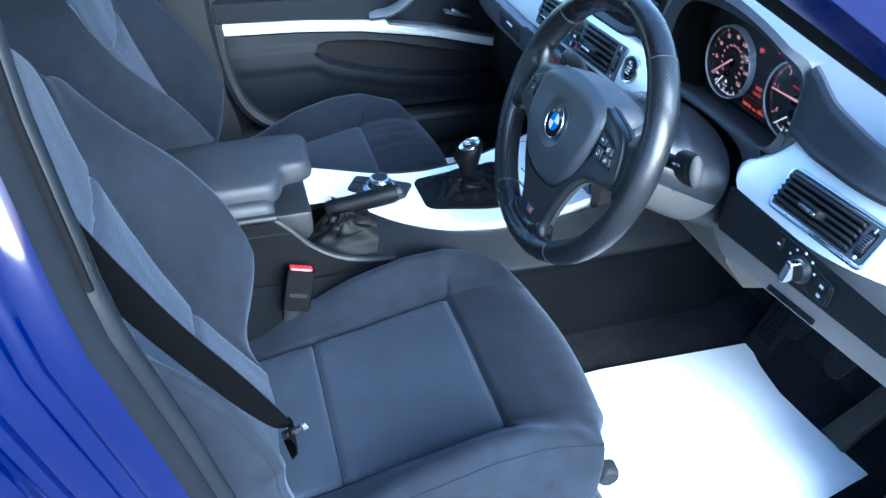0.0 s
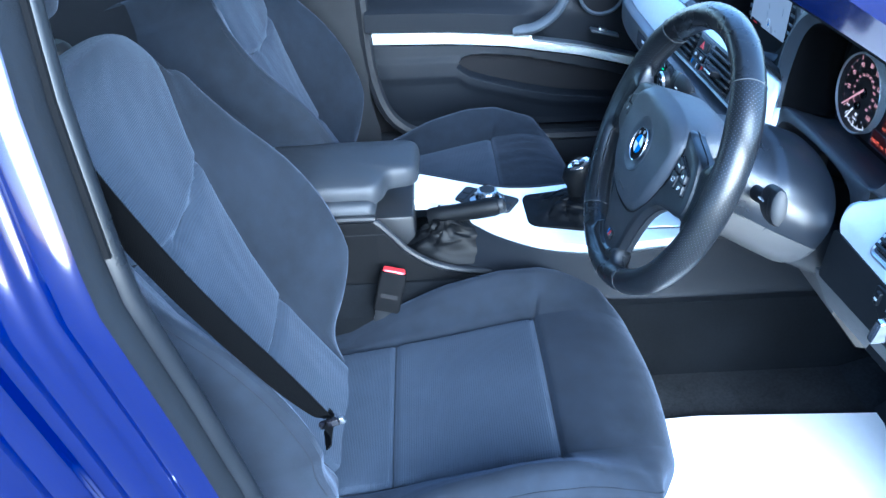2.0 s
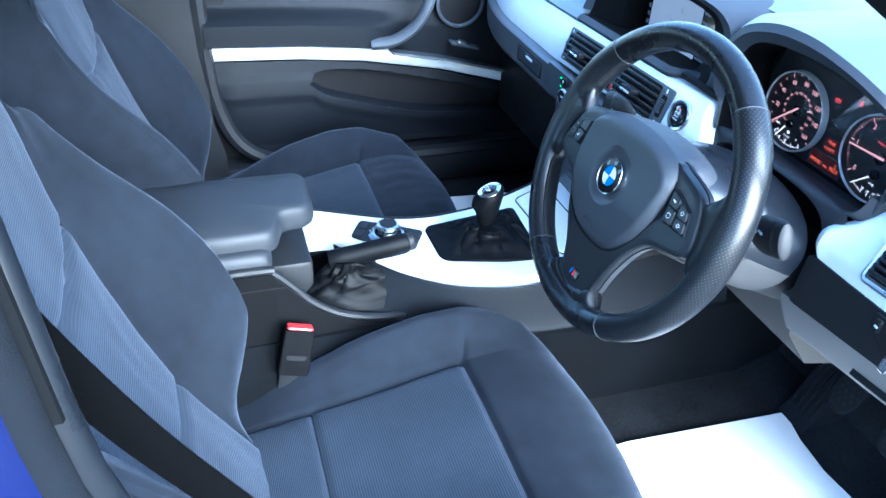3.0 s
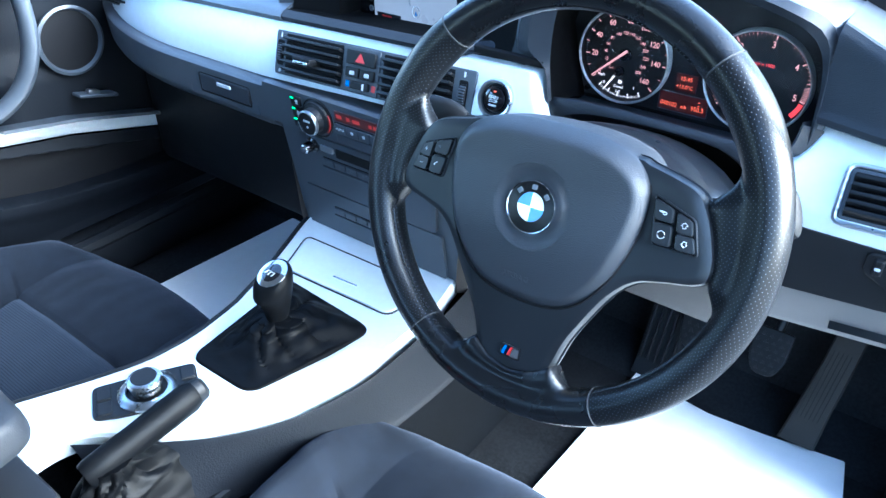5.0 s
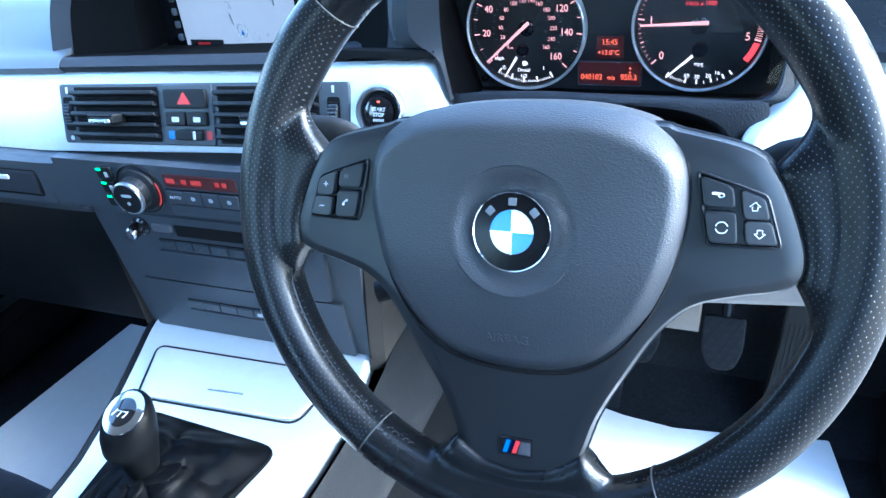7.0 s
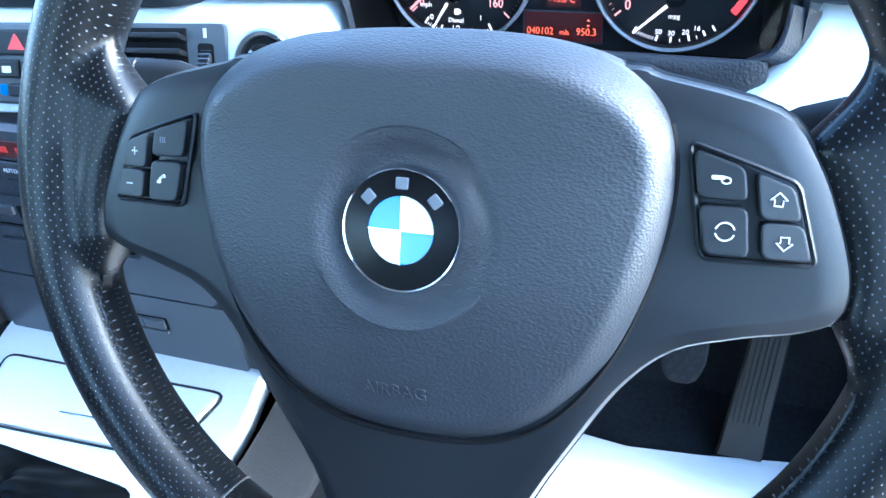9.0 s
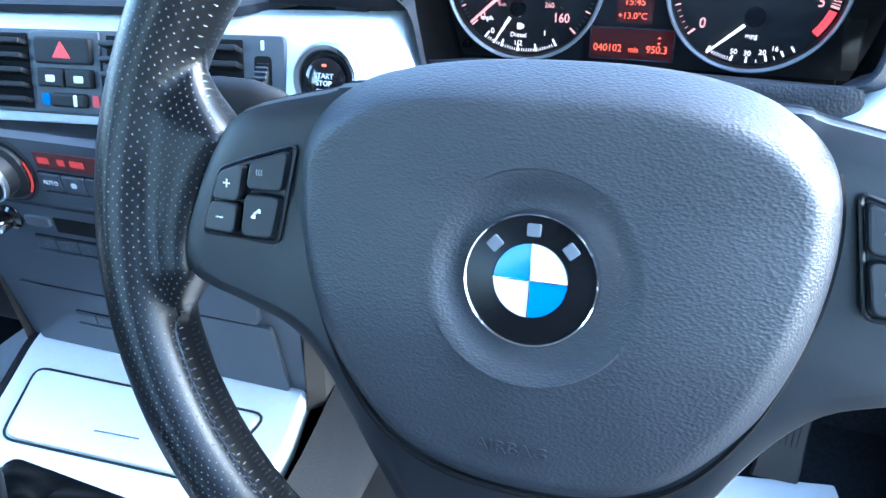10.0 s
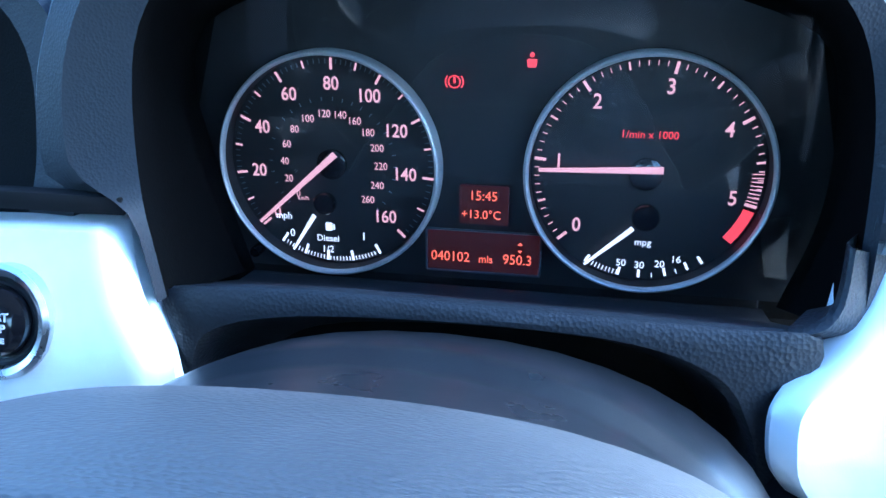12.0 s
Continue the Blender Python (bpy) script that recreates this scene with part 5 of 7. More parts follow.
# frame under the dials: a shelf that rises to a ridge, then a grained arch over the column
RIDGE = [(0.2460, 0.866), (0.276, 0.8695), (0.32, 0.871), (0.40, 0.870), (0.46, 0.869), (0.4885, 0.8685)]
ARCH = [(0.2515, 0.775), (0.2545, 0.815), (0.2575, 0.836), (0.2625, 0.846), (0.272, 0.8525), (0.285, 0.857), (0.31, 0.861), (0.354, 0.8635), (0.395, 0.8635), (0.425, 0.861), (0.445, 0.855), (0.459, 0.845), (0.468, 0.830), (0.4735, 0.812), (0.475, 0.775)]
arch_in = even(curve_open([(a, 0, b) for a, b in ARCH], 6), 70)
arch_out = even(curve_open([(0.2460, 0, 0.775), (0.2460, 0, 0.82), (0.2460, 0, 0.850)] + [(a, 0, b) for a, b in RIDGE] + [(0.4885, 0, 0.850), (0.4885, 0, 0.82), (0.4885, 0, 0.775)], 4), 70)


def lip(x, t):
    zr = along(RIDGE, x)
    y = along([(0, 0.3165), (0.15, 0.300), (0.8, 0.244), (0.92, 0.2375), (1, 0.2335)], t)
    return Vector((x, y, along([(0, 0.8415), (0.15, 0.8430), (0.8, zr - 0.0025), (0.92, zr), (1, zr - 0.0015)], t)))


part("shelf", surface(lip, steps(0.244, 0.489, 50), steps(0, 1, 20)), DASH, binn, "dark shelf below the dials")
fr = []
for k, y, dz in ((0.0, 0.2335, 0), (0.12, 0.2320, 0), (0.6, 0.2300, 0), (0.9, 0.2300, 0), (1.0, 0.2325, 0), (1.03, 0.240, 0.003), (1.05, 0.300, 0.034)):
    fr.append([Vector((a.x + (b.x - a.x) * k, y, a.z + (b.z - a.z) * k - dz)) for a, b in zip(arch_out, arch_in)])
part("lower_lip", loft(fr, caps=(False, False), ring=False), LIPGRAIN, binn, "grained lip arching over the steering column")
up = curve_open([(0.478, 0.2335, 0.8690), (0.4869, 0.2338, 0.8724), (0.4925, 0.238, 0.8775), (0.4948, 0.242, 0.886), (0.4958, 0.246, 0.8975)], 5)
part("lip_upright", surface(lambda i, t: up[int(i)] + Vector(((0.011, 0.022, 0.0), (0.0, 0.004, 0), (0.0006, 0.0012, -0.0004), (0.002, 0.0, -0.001), (0.018, 0.013, -0.007))[int(t)]), [float(k) for k in range(len(up))], [0.0, 1.0, 2.0, 3.0, 4.0]), LIPGRAIN, binn, "grained lip turning up beside the dials")
part("back_plate", box((0.33, 0.006, 0.17), (0.365, 0.334, 0.915), 0.002), VOID, binn, "black plate behind the dials")
part("column_well", box((0.25, 0.012, 0.16), (0.365, 0.33, 0.765), 0.004), VOID, binn, "dark gap round the steering column")

clu = thing("instrument_cluster", pose(0.365, 0.325, 0.84), "lit instrument cluster with two round dials", "instrument cluster")
IC = front(0.365, 0.3200, 0.902)
part("back_plate", prism(rounded([(-0.158, -0.058), (0.150, -0.058), (0.146, 0.0), (0.128, 0.07), (0.06, 0.084), (-0.06, 0.084), (-0.128, 0.07), (-0.150, 0.0)], 0.006), 0.0, IC, 0, base=-0.01), DIAL, clu, "matt black face plate")


def polar(r, deg):
    return r * math.cos(radians(deg)), r * math.sin(radians(deg))


def tick(F, r0, r1, deg, w, mat, parent, name="tick"):
    c, s = math.cos(radians(deg)), math.sin(radians(deg))
    pts = [(r * c - k * w / 2 * s, r * s + k * w / 2 * c) for r, k in ((r0, -1), (r1, -1), (r1, 1), (r0, 1))]
    return part(name, prism(pts, 0.0016, F, 0, base=0.0), mat, parent, smooth=0)


def ticks(F, items, mat, parent, name):
    b = bmesh.new()
    for r0, r1, deg, w in items:
        c, s = math.cos(radians(deg)), math.sin(radians(deg))
        prism([(r * c - k * w / 2 * s, r * s + k * w / 2 * c) for r, k in ((r0, -1), (r1, -1), (r1, 1), (r0, 1))], 0.0012, F, 0, bm=b)
    return part(name, b, mat, parent, smooth=0)


def dial(F, label):
    d = part("dial", lathe([(0, 0.0008), (0.0505, 0.0008), (0.0505, -0.002)], 72, F), DIAL, clu, label)
    part("dial_wall", lathe([(0.0505, 0.0), (0.0512, 0.0085)], 72, F), DIAL, d)
    part("bezel_ring", lathe([(0.0508, 0.0080), (0.0512, 0.0098), (0.0521, 0.0106), (0.0530, 0.0098), (0.0534, 0.0080), (0.0534, 0.0)], 80, F), BEZEL, d, "satin silver ring")
    return d


def needle(F, x, y, deg, length, back, mat, parent, w=0.0017):
    c, s = math.cos(radians(deg)), math.sin(radians(deg))
    pts = [(x - back * c - w * 0.9 * s, y - back * s + w * 0.9 * c), (x + length * c - w * 0.45 * s, y + length * s + w * 0.45 * c), (x + length * c + w * 0.45 * s, y + length * s - w * 0.45 * c), (x - back * c + w * 0.9 * s, y - back * s - w * 0.9 * c)]
    return part("needle", prism(pts, 0.0046, F, 0.0003, base=0.0034), mat, parent, "lit needle", smooth=0)


D1 = front(0.2885, 0.3185, 0.8988)
speed = dial(D1, "speedometer dial")
A = lambda mph: along([(0, 221), (20, 187.5), (80, 88), (100, 59.5), (120, 28), (140, -6), (160, -44.7)], mph)
ticks(D1, [(0.0440, 0.0492, A(k), 0.0011) for k in range(20, 161, 20)] + [(0.0440, 0.0492, A(0), 0.0011)], GLOW_PINK, speed, "main_ticks")
ticks(D1, [(0.0455, 0.0490, A(k), 0.0008) for k in range(10, 160, 20)], GLOW_PINK, speed, "half_ticks")
ticks(D1, [(0.0466, 0.0488, A(k), 0.0004) for k in range(2, 160, 2) if k % 10], FAINT, speed, "fine_ticks")
for k in range(0, 161, 20):
    r = 0.0375 if k else 0.0390
    x, y = polar(r - (0.002 if k > 100 else 0), A(k))
    text(str(k), 0.0086, D1 @ pose(x, y, 0.0012), GLOW_PINK, speed, "numeral", 0.0001, bold=0.0001, stretch=0.88)
text("mph", 0.0048, D1 @ pose(-0.0262, -0.0272, 0.0012), GLOW_WHITE, speed, "unit", 0.0001)
B = lambda kmh: A(kmh / 1.609)
ticks(D1, [(0.0298, 0.0316, B(k), 0.0004) for k in range(0, 261, 10)], FAINT, speed, "inner_ticks")
for k in range(0, 261, 20):
    x, y = polar(0.0238, B(k))
    text(str(k), 0.0050, D1 @ pose(x, y, 0.0012), GLOW_PINK, speed, "numeral", 0.0001, stretch=0.88)
text("km/h", 0.0028, D1 @ pose(-0.0156, -0.0177, 0.0012), GLOW_PINK, speed, "unit", 0.0001)
part("hub", lathe([(0, 0.0036), (0.0062, 0.0034), (0.0072, 0.0028), (0.0072, 0.0005)], 32, D1), GLOSS, speed, "black hub")
needle(D1, -0.0015, 0.0018, 221.5, 0.0480, 0.0052, GLOW_PINK, speed)
part("hub", lathe([(0, 0.0040), (0.0050, 0.0038), (0.0056, 0.0030), (0.0056, 0.0005)], 28, D1 @ pose(-0.0045, -0.0196, 0)), GLOSS, speed, "black hub")
text("Diesel", 0.0046, D1 @ pose(-0.0041, -0.0377, 0.0012), GLOW_WHITE, speed, "fuel_word", 0.0001)
text("1/2", 0.0050, D1 @ pose(-0.0044, -0.0434, 0.0012), GLOW_WHITE, speed, "numeral", 0.0001)
text("0", 0.0054, D1 @ pose(-0.0224, -0.0360, 0.0012), GLOW_WHITE, speed, "numeral", 0.0001)
text("1", 0.0054, D1 @ pose(0.0143, -0.0356, 0.0012), GLOW_WHITE, speed, "numeral", 0.0001)
part("fuel_icon", prism(rect(-0.0050, -0.0336, -0.0016, -0.0296, 0.0005), 0.0013, D1, 0, base=0.0008), GLOW_WHITE, speed, "fuel pump mark")
part("fuel_icon", prism(rect(-0.0011, -0.0330, -0.0005, -0.0302, 0.0002), 0.0013, D1, 0, base=0.0008), GLOW_WHITE, speed)
ticks(D1, [(0.0440, 0.0492, a, 0.0012) for a in (235.5, 250.5, 264.5, 280, 297)] + [(0.0470, 0.0490, a, 0.0004) for a in range(238, 296, 2)], GLOW_WHITE, speed, "fuel_ticks")
needle(D1, -0.0100, -0.0262, 237, 0.0205, 0.001, GLOW_WHITE, speed, 0.0012)

D2 = front(0.4328, 0.3185, 0.9012)
rev = dial(D2, "rev counter dial")
R_ = lambda v: 221.5 - 47.3 * v
ticks(D2, [(0.0440, 0.0492, R_(k), 0.0013) for k in (0, 1, 2, 3, 4, 5)], GLOW_PINK, rev, "main_ticks")
ticks(D2, [(0.0455, 0.0490, R_(k + 0.5), 0.0009) for k in range(5)], GLOW_PINK, rev, "half_ticks")
ticks(D2, [(0.0466, 0.0488, R_(k / 10), 0.0004) for k in range(1, 50) if k % 5], GLOW_PINK, rev, "fine_ticks")
ticks(D2, [(0.0440, 0.0488, -15 + k * 2.2, 0.0004) for k in range(1, 9)], GLOW_PINK, rev, "warning_ticks")
for k in range(6):
    x, y = polar(0.0384, R_(k) + (1.0 if k == 5 else 0))
    text(str(k), 0.0092, D2 @ pose(x, y, 0.0012), GLOW_PINK, rev, "numeral", 0.0001, bold=0.0001, stretch=0.88)
pts = [polar(0.0492, a) for a in steps(-18, -37.5, 10)] + [polar(0.0445, a) for a in steps(-37.5, -18, 10)]
part("red_band", prism(pts, 0.0013, D2, 0, base=0.0006), GLOW_RED, rev, "lit red band", smooth=0)
text("1/min x 1000", 0.0046, D2 @ pose(-0.0001, 0.0172, 0.0012), GLOW_RED, rev, "unit", 0.0001)
part("hub", lathe([(0, 0.0036), (0.0062, 0.0034), (0.0072, 0.0028), (0.0072, 0.0005)], 32, D2), GLOSS, rev, "black hub")
needle(D2, 0, 0.0022, 182.4, 0.0468, 0.0070, GLOW_PINK, rev)
part("hub", lathe([(0, 0.0040), (0.0056, 0.0038), (0.0062, 0.0030), (0.0062, 0.0005)], 28, D2 @ pose(0.0015, -0.0197, 0)), GLOSS, rev, "grey hub")
text("mpg", 0.0044, D2 @ pose(0.0014, -0.0319, 0.0012), GLOW_WHITE, rev, "unit", 0.0001)
for w_, a in (("50", 260), ("30", 271), ("20", 283), ("16", 293)):
    x, y = polar(0.0430 if w_ != "16" else 0.0425, a)
    text(w_, 0.0046, D2 @ pose(x, y, 0.0012), GLOW_WHITE, rev, "numeral", 0.0001)
ticks(D2, [(0.0452, 0.0490, a, 0.0012) for a in (241, 260, 271, 285, 297, 305)] + [(0.0468, 0.0490, a, 0.0004) for a in range(243, 260, 2)] + [(0.0468, 0.0490, 278, 0.0004), (0.0468, 0.0490, 291, 0.0004)], GLOW_WHITE, rev, "economy_ticks")
needle(D2, -0.0044, -0.0253, 222.4, 0.0265, 0.001, GLOW_WHITE, rev, 0.0012)

DC = front(0.3615, 0.3165, 0.8697)
clock = part("display", prism(rect(-0.0115, 0.004, 0.0115, 0.0225, 0.001), 0.0006, DC, 0, base=-0.001), GLOW_DIM, clu, "dim red clock display")
text("15:45", 0.0064, DC @ pose(-0.0002, 0.0176, 0.0008), GLOW_ORANGE, clock, "reading", 0.0001, stretch=0.95)
text("+13.0\u00b0C", 0.0058, DC @ pose(-0.0012, 0.0086, 0.0008), GLOW_ORANGE, clock, "reading", 0.0001, stretch=0.95)
mile = part("display", prism(rect(-0.0265, -0.0195, 0.0265, 0.000, 0.001), 0.0006, DC, 0, base=-0.001), GLOW_DIM, clu, "dim red distance display")
part("display_frame", tube([DC @ Vector((p[0], p[1], 0.0008)) for p in rect(-0.0272, -0.0202, 0.0272, 0.0007, 0.001)], 0.0006, 5, closed=True), PANEL, mile)
text("040102", 0.0070, DC @ pose(-0.0250, -0.0130, 0.0008), GLOW_ORANGE, mile, "reading", 0.0001, align="LEFT", stretch=0.90)
text("mls", 0.0055, DC @ pose(-0.0020, -0.0134, 0.0008), GLOW_ORANGE, mile, "reading", 0.0001, align="LEFT", stretch=0.90)
text("950.3", 0.0070, DC @ pose(0.0234, -0.0128, 0.0008), GLOW_ORANGE, mile, "reading", 0.0001, align="RIGHT", stretch=0.90)
for dy, up in ((-0.0052, 1), (-0.0078, -1)):
    part("arrow", prism([(0.0175 - 0.0012, dy), (0.0175 + 0.0012, dy), (0.0175, dy + up * 0.0014)][::up], 0.0009, DC, 0, base=0.0005), GLOW_ORANGE, mile, smooth=0)
WI = front(0.3474, 0.3165, 0.9390)
part("brake_lamp", tube([WI @ Vector((0.0026 * math.cos(a), 0.0026 * math.sin(a), 0.001)) for a in steps(0, 2 * math.pi, 17)[:-1]], 0.00035, 5, closed=True), GLOW_RED, clu, "red brake warning lamp")
for s in (-1, 1):
    part("lamp_arc", tube([WI @ Vector((s * 0.0040 * math.cos(a), 0.0040 * math.sin(a), 0.001)) for a in steps(-0.7, 0.7, 8)], 0.00035, 5), GLOW_RED, clu)
part("lamp_mark", prism(rect(-0.0004, -0.0006, 0.0004, 0.0018, 0.0002), 0.0014, WI, 0), GLOW_RED, clu)
WB = front(0.3811, 0.3165, 0.9489)
part("belt_lamp", prism(rounded([(-0.0018, -0.003), (0.0018, -0.003), (0.0022, 0.0005), (-0.0022, 0.0005)], 0.0006), 0.0012, WB, 0), GLOW_RED, clu, "red seat belt warning lamp")
part("belt_lamp", lathe([(0, 0.0012), (0.0010, 0.0012), (0.0010, 0)], 12, WB @ pose(0, 0.0023, 0)), GLOW_RED, clu)
part("trip_pin", lathe([(0, 0.008), (0.0022, 0.0075), (0.0028, 0.006), (0.0028, 0)], 16, front(0.2485, 0.3165, 0.854)), GLOSS, clu, "black reset pin")
glass = part("cover_glass", prism(rounded([(-0.150, -0.055), (0.144, -0.055), (0.140, 0.0), (0.124, 0.066), (0.06, 0.079), (-0.06, 0.079), (-0.124, 0.066), (-0.144, 0.0)], 0.006), 0.001, front(0.365, 0.296, 0.902, 6), 0), GLASS, clu, "clear cover glass", smooth=0)
glass.visible_shadow = False

# ---- steering column, stalks ----
RAKE = 22.0
HUB = Vector((0.365, 0.0, 0.88))
WN = Vector((0, -math.cos(radians(RAKE)), math.sin(radians(RAKE))))
WU = Vector((0, math.sin(radians(RAKE)), math.cos(radians(RAKE))))
CEN = HUB - WN * 0.037
col = thing("steering_column", pose(0.365, 0.15, 0.78), "dark plastic shroud of the steering column", "steering column")


def col_loop(d, w, up, dn, e=0.75):
    c = CEN - WN * d
    return [c + Vector((w * math.copysign(abs(math.cos(t)) ** e, math.cos(t)), 0, 0)) + WU * ((up if math.sin(t) > 0 else dn) * math.copysign(abs(math.sin(t)) ** e, math.sin(t))) for t in steps(0, 2 * math.pi, 41)[:-1]]


part("shroud", loft([[p + Vector((-0.004, 0, 0)) for p in col_loop(d, w, u_, n_, 0.92)] for d, w, u_, n_ in ((0.022, 0.045, 0.040, 0.045), (0.030, 0.066, 0.052, 0.055), (0.045, 0.078, 0.0595, 0.060), (0.075, 0.090, 0.0625, 0.066), (0.104, 0.098, 0.0634, 0.070), (0.111, 0.1005, 0.0640, 0.0705), (0.117, 0.1035, 0.0675, 0.071), (0.123, 0.105, 0.0688, 0.072), (0.15, 0.112, 0.0685, 0.075), (0.176, 0.118, 0.068, 0.078), (0.182, 0.117, 0.066, 0.078), (0.184, 0.110, 0.058, 0.076))]), COLUMN, col)
low_half = range(21, 40)
cowl = []
for d, w, n_ in ((0.034, 0.060, 0.058), (0.046, 0.080, 0.063), (0.076, 0.092, 0.069), (0.11, 0.101, 0.0735), (0.15, 0.1135, 0.078), (0.178, 0.119, 0.081), (0.183, 0.117, 0.079)):
    ring_ = [p + Vector((-0.004, 0, 0)) for p in col_loop(d, w, 0.05, n_, 0.92)]
    cowl.append([ring_[k] for k in low_half])
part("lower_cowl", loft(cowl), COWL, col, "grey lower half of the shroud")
part("inner_sleeve", loft([col_loop(d, w, u_, n_) for d, w, u_, n_ in ((0.18, 0.088, 0.02, 0.077), (0.25, 0.095, 0.02, 0.082), (0.33, 0.10, 0.02, 0.09))]), BLACK, col, "black sleeve towards the bulkhead")
part("hub_shaft", loft([col_loop(d, 0.04, 0.04, 0.04, 1) for d in (-0.01, 0.03)]), BLACK, col)


def stalk(p0, p1, p2, r, label, tip):
    s = thing("stalk", Matrix.Translation(p0), label, "stalk", "column stalks")
    c = curve_open([p0, p1, p2], 8)
    part("arm", tube(c, r, 14, flat=(1.0, 0.8)), BLACK, s)
    if tip:
        e = Vector(p2)
        d = (e - Vector(p1)).normalized()
        prof = [(-0.050, 0.95), (-0.044, 1.25), (-0.030, 1.55), (-0.012, 1.60), (-0.008, 1.56)]
        cap = part("end_cap", tube([e + d * q for q, _ in prof], [r * k for _, k in prof], 20, flat=(1.4, 0.62)), BLACK, s, "flattened black end with printed marks")
        prof = [(-0.008, 1.50), (-0.007, 1.60), (0.004, 1.56), (0.0075, 1.42), (0.009, 1.05), (0.0093, 0.3)]
        part("end_ring", tube([e + d * q for q, _ in prof], [r * k for _, k in prof], 20, flat=(1.4, 0.62)), BLACK, cap, "dark turning end")
        side = d.cross(Vector((0, 0, 1))).normalized()
        if side.y > 0:
            side = -side
        up = side.cross(d).normalized()
        if up.z < 0:
            up = -up
        face = (side * 0.75 + up * 0.65).normalized()
        wide = d.cross(face).normalized()
        for q, h, w, mt in ((-0.036, 0.004, 0.0055, PRINT), (-0.027, 0.003, 0.004, FAINT), (-0.018, -0.003, 0.0065, PRINT), (-0.030, -0.004, 0.004, FAINT), (-0.022, 0.0045, 0.003, DIMPRINT)):
            m = Matrix.Translation(e + d * q + wide * h) @ Matrix((d, wide, face)).transposed().to_4x4()
            part("mark", prism(rect(-w / 2, -0.0011, w / 2, 0.0011, 0.0006), r * 1.12, m, 0.0002, base=r * 0.7), mt, cap)
    return s


stalk((0.43, 0.125, 0.845), (0.48, 0.119, 0.862), (0.528, 0.110, 0.880), 0.0095, "dark indicator stalk with a ridged grey end", True)
stalk((0.30, 0.122, 0.855), (0.24, 0.116, 0.870), (0.172, 0.108, 0.871), 0.0105, "dark wiper stalk with a grey end", True)
stalk((0.30, 0.115, 0.775), (0.26, 0.105, 0.765), (0.225, 0.095, 0.758), 0.009, "short black cruise stalk below the spoke", False)

# ---- steering wheel ----
WM = Matrix((( 1, 0, 0, CEN.x), (0, WU.y, WN.y, CEN.y), (0, WU.z, WN.z, CEN.z), (0, 0, 0, 1))) @ pose(0, 0, 0, 0, 0, 1.5)
wheel = thing("steering_wheel", WM, "three-spoke black leather steering wheel with perforated grips", "steering wheel")
RM, RR, RZ = 0.1696, 0.0158, 0.0192


def spoke_reach(deg):
    """How far, and how fully, the leather runs inward along a spoke at an angle of the clock."""
    a = (deg + 180) % 360 - 180
    if -130 < a < -50:
        b = abs(a + 90)
        return ease((22.5 - b) / 7.0) ** 1.5, along([(0, 0.0100), (8, 0.0125), (15, 0.0195), (22, 0.022)], b)
    b = a if abs(a) < 90 else (180 - a if a > 0 else -180 - a)
    w = ease((29.0 - b) / 15.0) ** 2.3 * ease((b + 18.0) / 11.0) ** 1.3
    return w, RM - RR + 0.004 - along([(-12, 0.1440), (-3, 0.1425), (4, 0.1385), (11, 0.1330), (19, 0.1260), (26, 0.122)], b)


def rim_at(deg, ph):
    """Point on the rim at an angle of the clock (0 right, 90 up) and round its section, with the spoke shoulders."""
    g = max(math.exp(-((deg - k) / 12.0) ** 2) for k in (36, 144))
    w, far = spoke_reach(deg)
    rr, rz = RR + 0.0012 * g, RZ + 0.001 * g
    c, s = math.cos(ph), math.sin(ph)
    if c >= 0:
        x, h = rr * c, rz * abs(s)
    else:
        x = (rr + far * w) * c
        own = rz * math.sqrt(max(0.0, 1 - (x / rr) ** 2))
        h = (own ** 2.6 + (w ** 0.35 * 0.0138 * ease(-x / (rr * 1.25)) * math.sqrt(max(0.0, 1 - c ** 12))) ** 2.6) ** (1 / 2.6)
    rad = RM + x
    p = Vector((rad * math.cos(radians(deg)), rad * math.sin(radians(deg)), 0.004 + math.copysign(h, s)))
    p.z += 0.030 * p.y - 0.012 * p.x - 0.0015 * w * max(0.0, -c)
    return p


def rim_uv(p, d):
    q = p if p <= math.pi else 2 * math.pi - p
    w, far = spoke_reach(d)
    v = 0.0178 * q if q <= math.pi / 2 else 0.028 - (0.0178 * 1.45 + far * w) * math.cos(q)
    return radians(d) * RM, v if p <= math.pi else -v


def rim_piece(a0, a1, name, mat, label):
    ph = steps(0, 2 * math.pi, 41)
    b = surface(lambda p, d: rim_at(d, p), ph, steps(a0, a1, int(abs(a1 - a0) / 0.6) + 2), rim_uv)
    bmesh.ops.remove_doubles(b, verts=b.verts[:], dist=1e-6)
    return part(name, b, mat, wheel, label, smooth=60, local=True)


J_TR, J_TL, J_BL, J_BR = 50.5, 134.5, 236.0, 299.5
rim_piece(J_TR, J_TL, "rim_top", LEATHER, "smooth black leather top of the rim")
rim_piece(J_TL, J_BL, "rim_grip", HOLES, "perforated black leather grip")
rim_piece(J_BL, J_BR, "rim_bottom", LEATHER, "smooth black leather bottom of the rim")
rim_piece(J_BR - 360, J_TR, "rim_grip", HOLES, "perforated black leather grip")
for a in (J_TR, J_TL, J_BL, J_BR):
    g = tube([rim_at(a, p) * 1.0 for p in steps(0, 2 * math.pi, 25)[:-1]], 0.0007, 6, closed=True)
    part("seam", g, STITCH, wheel, "grey seam between the leathers", local=True)
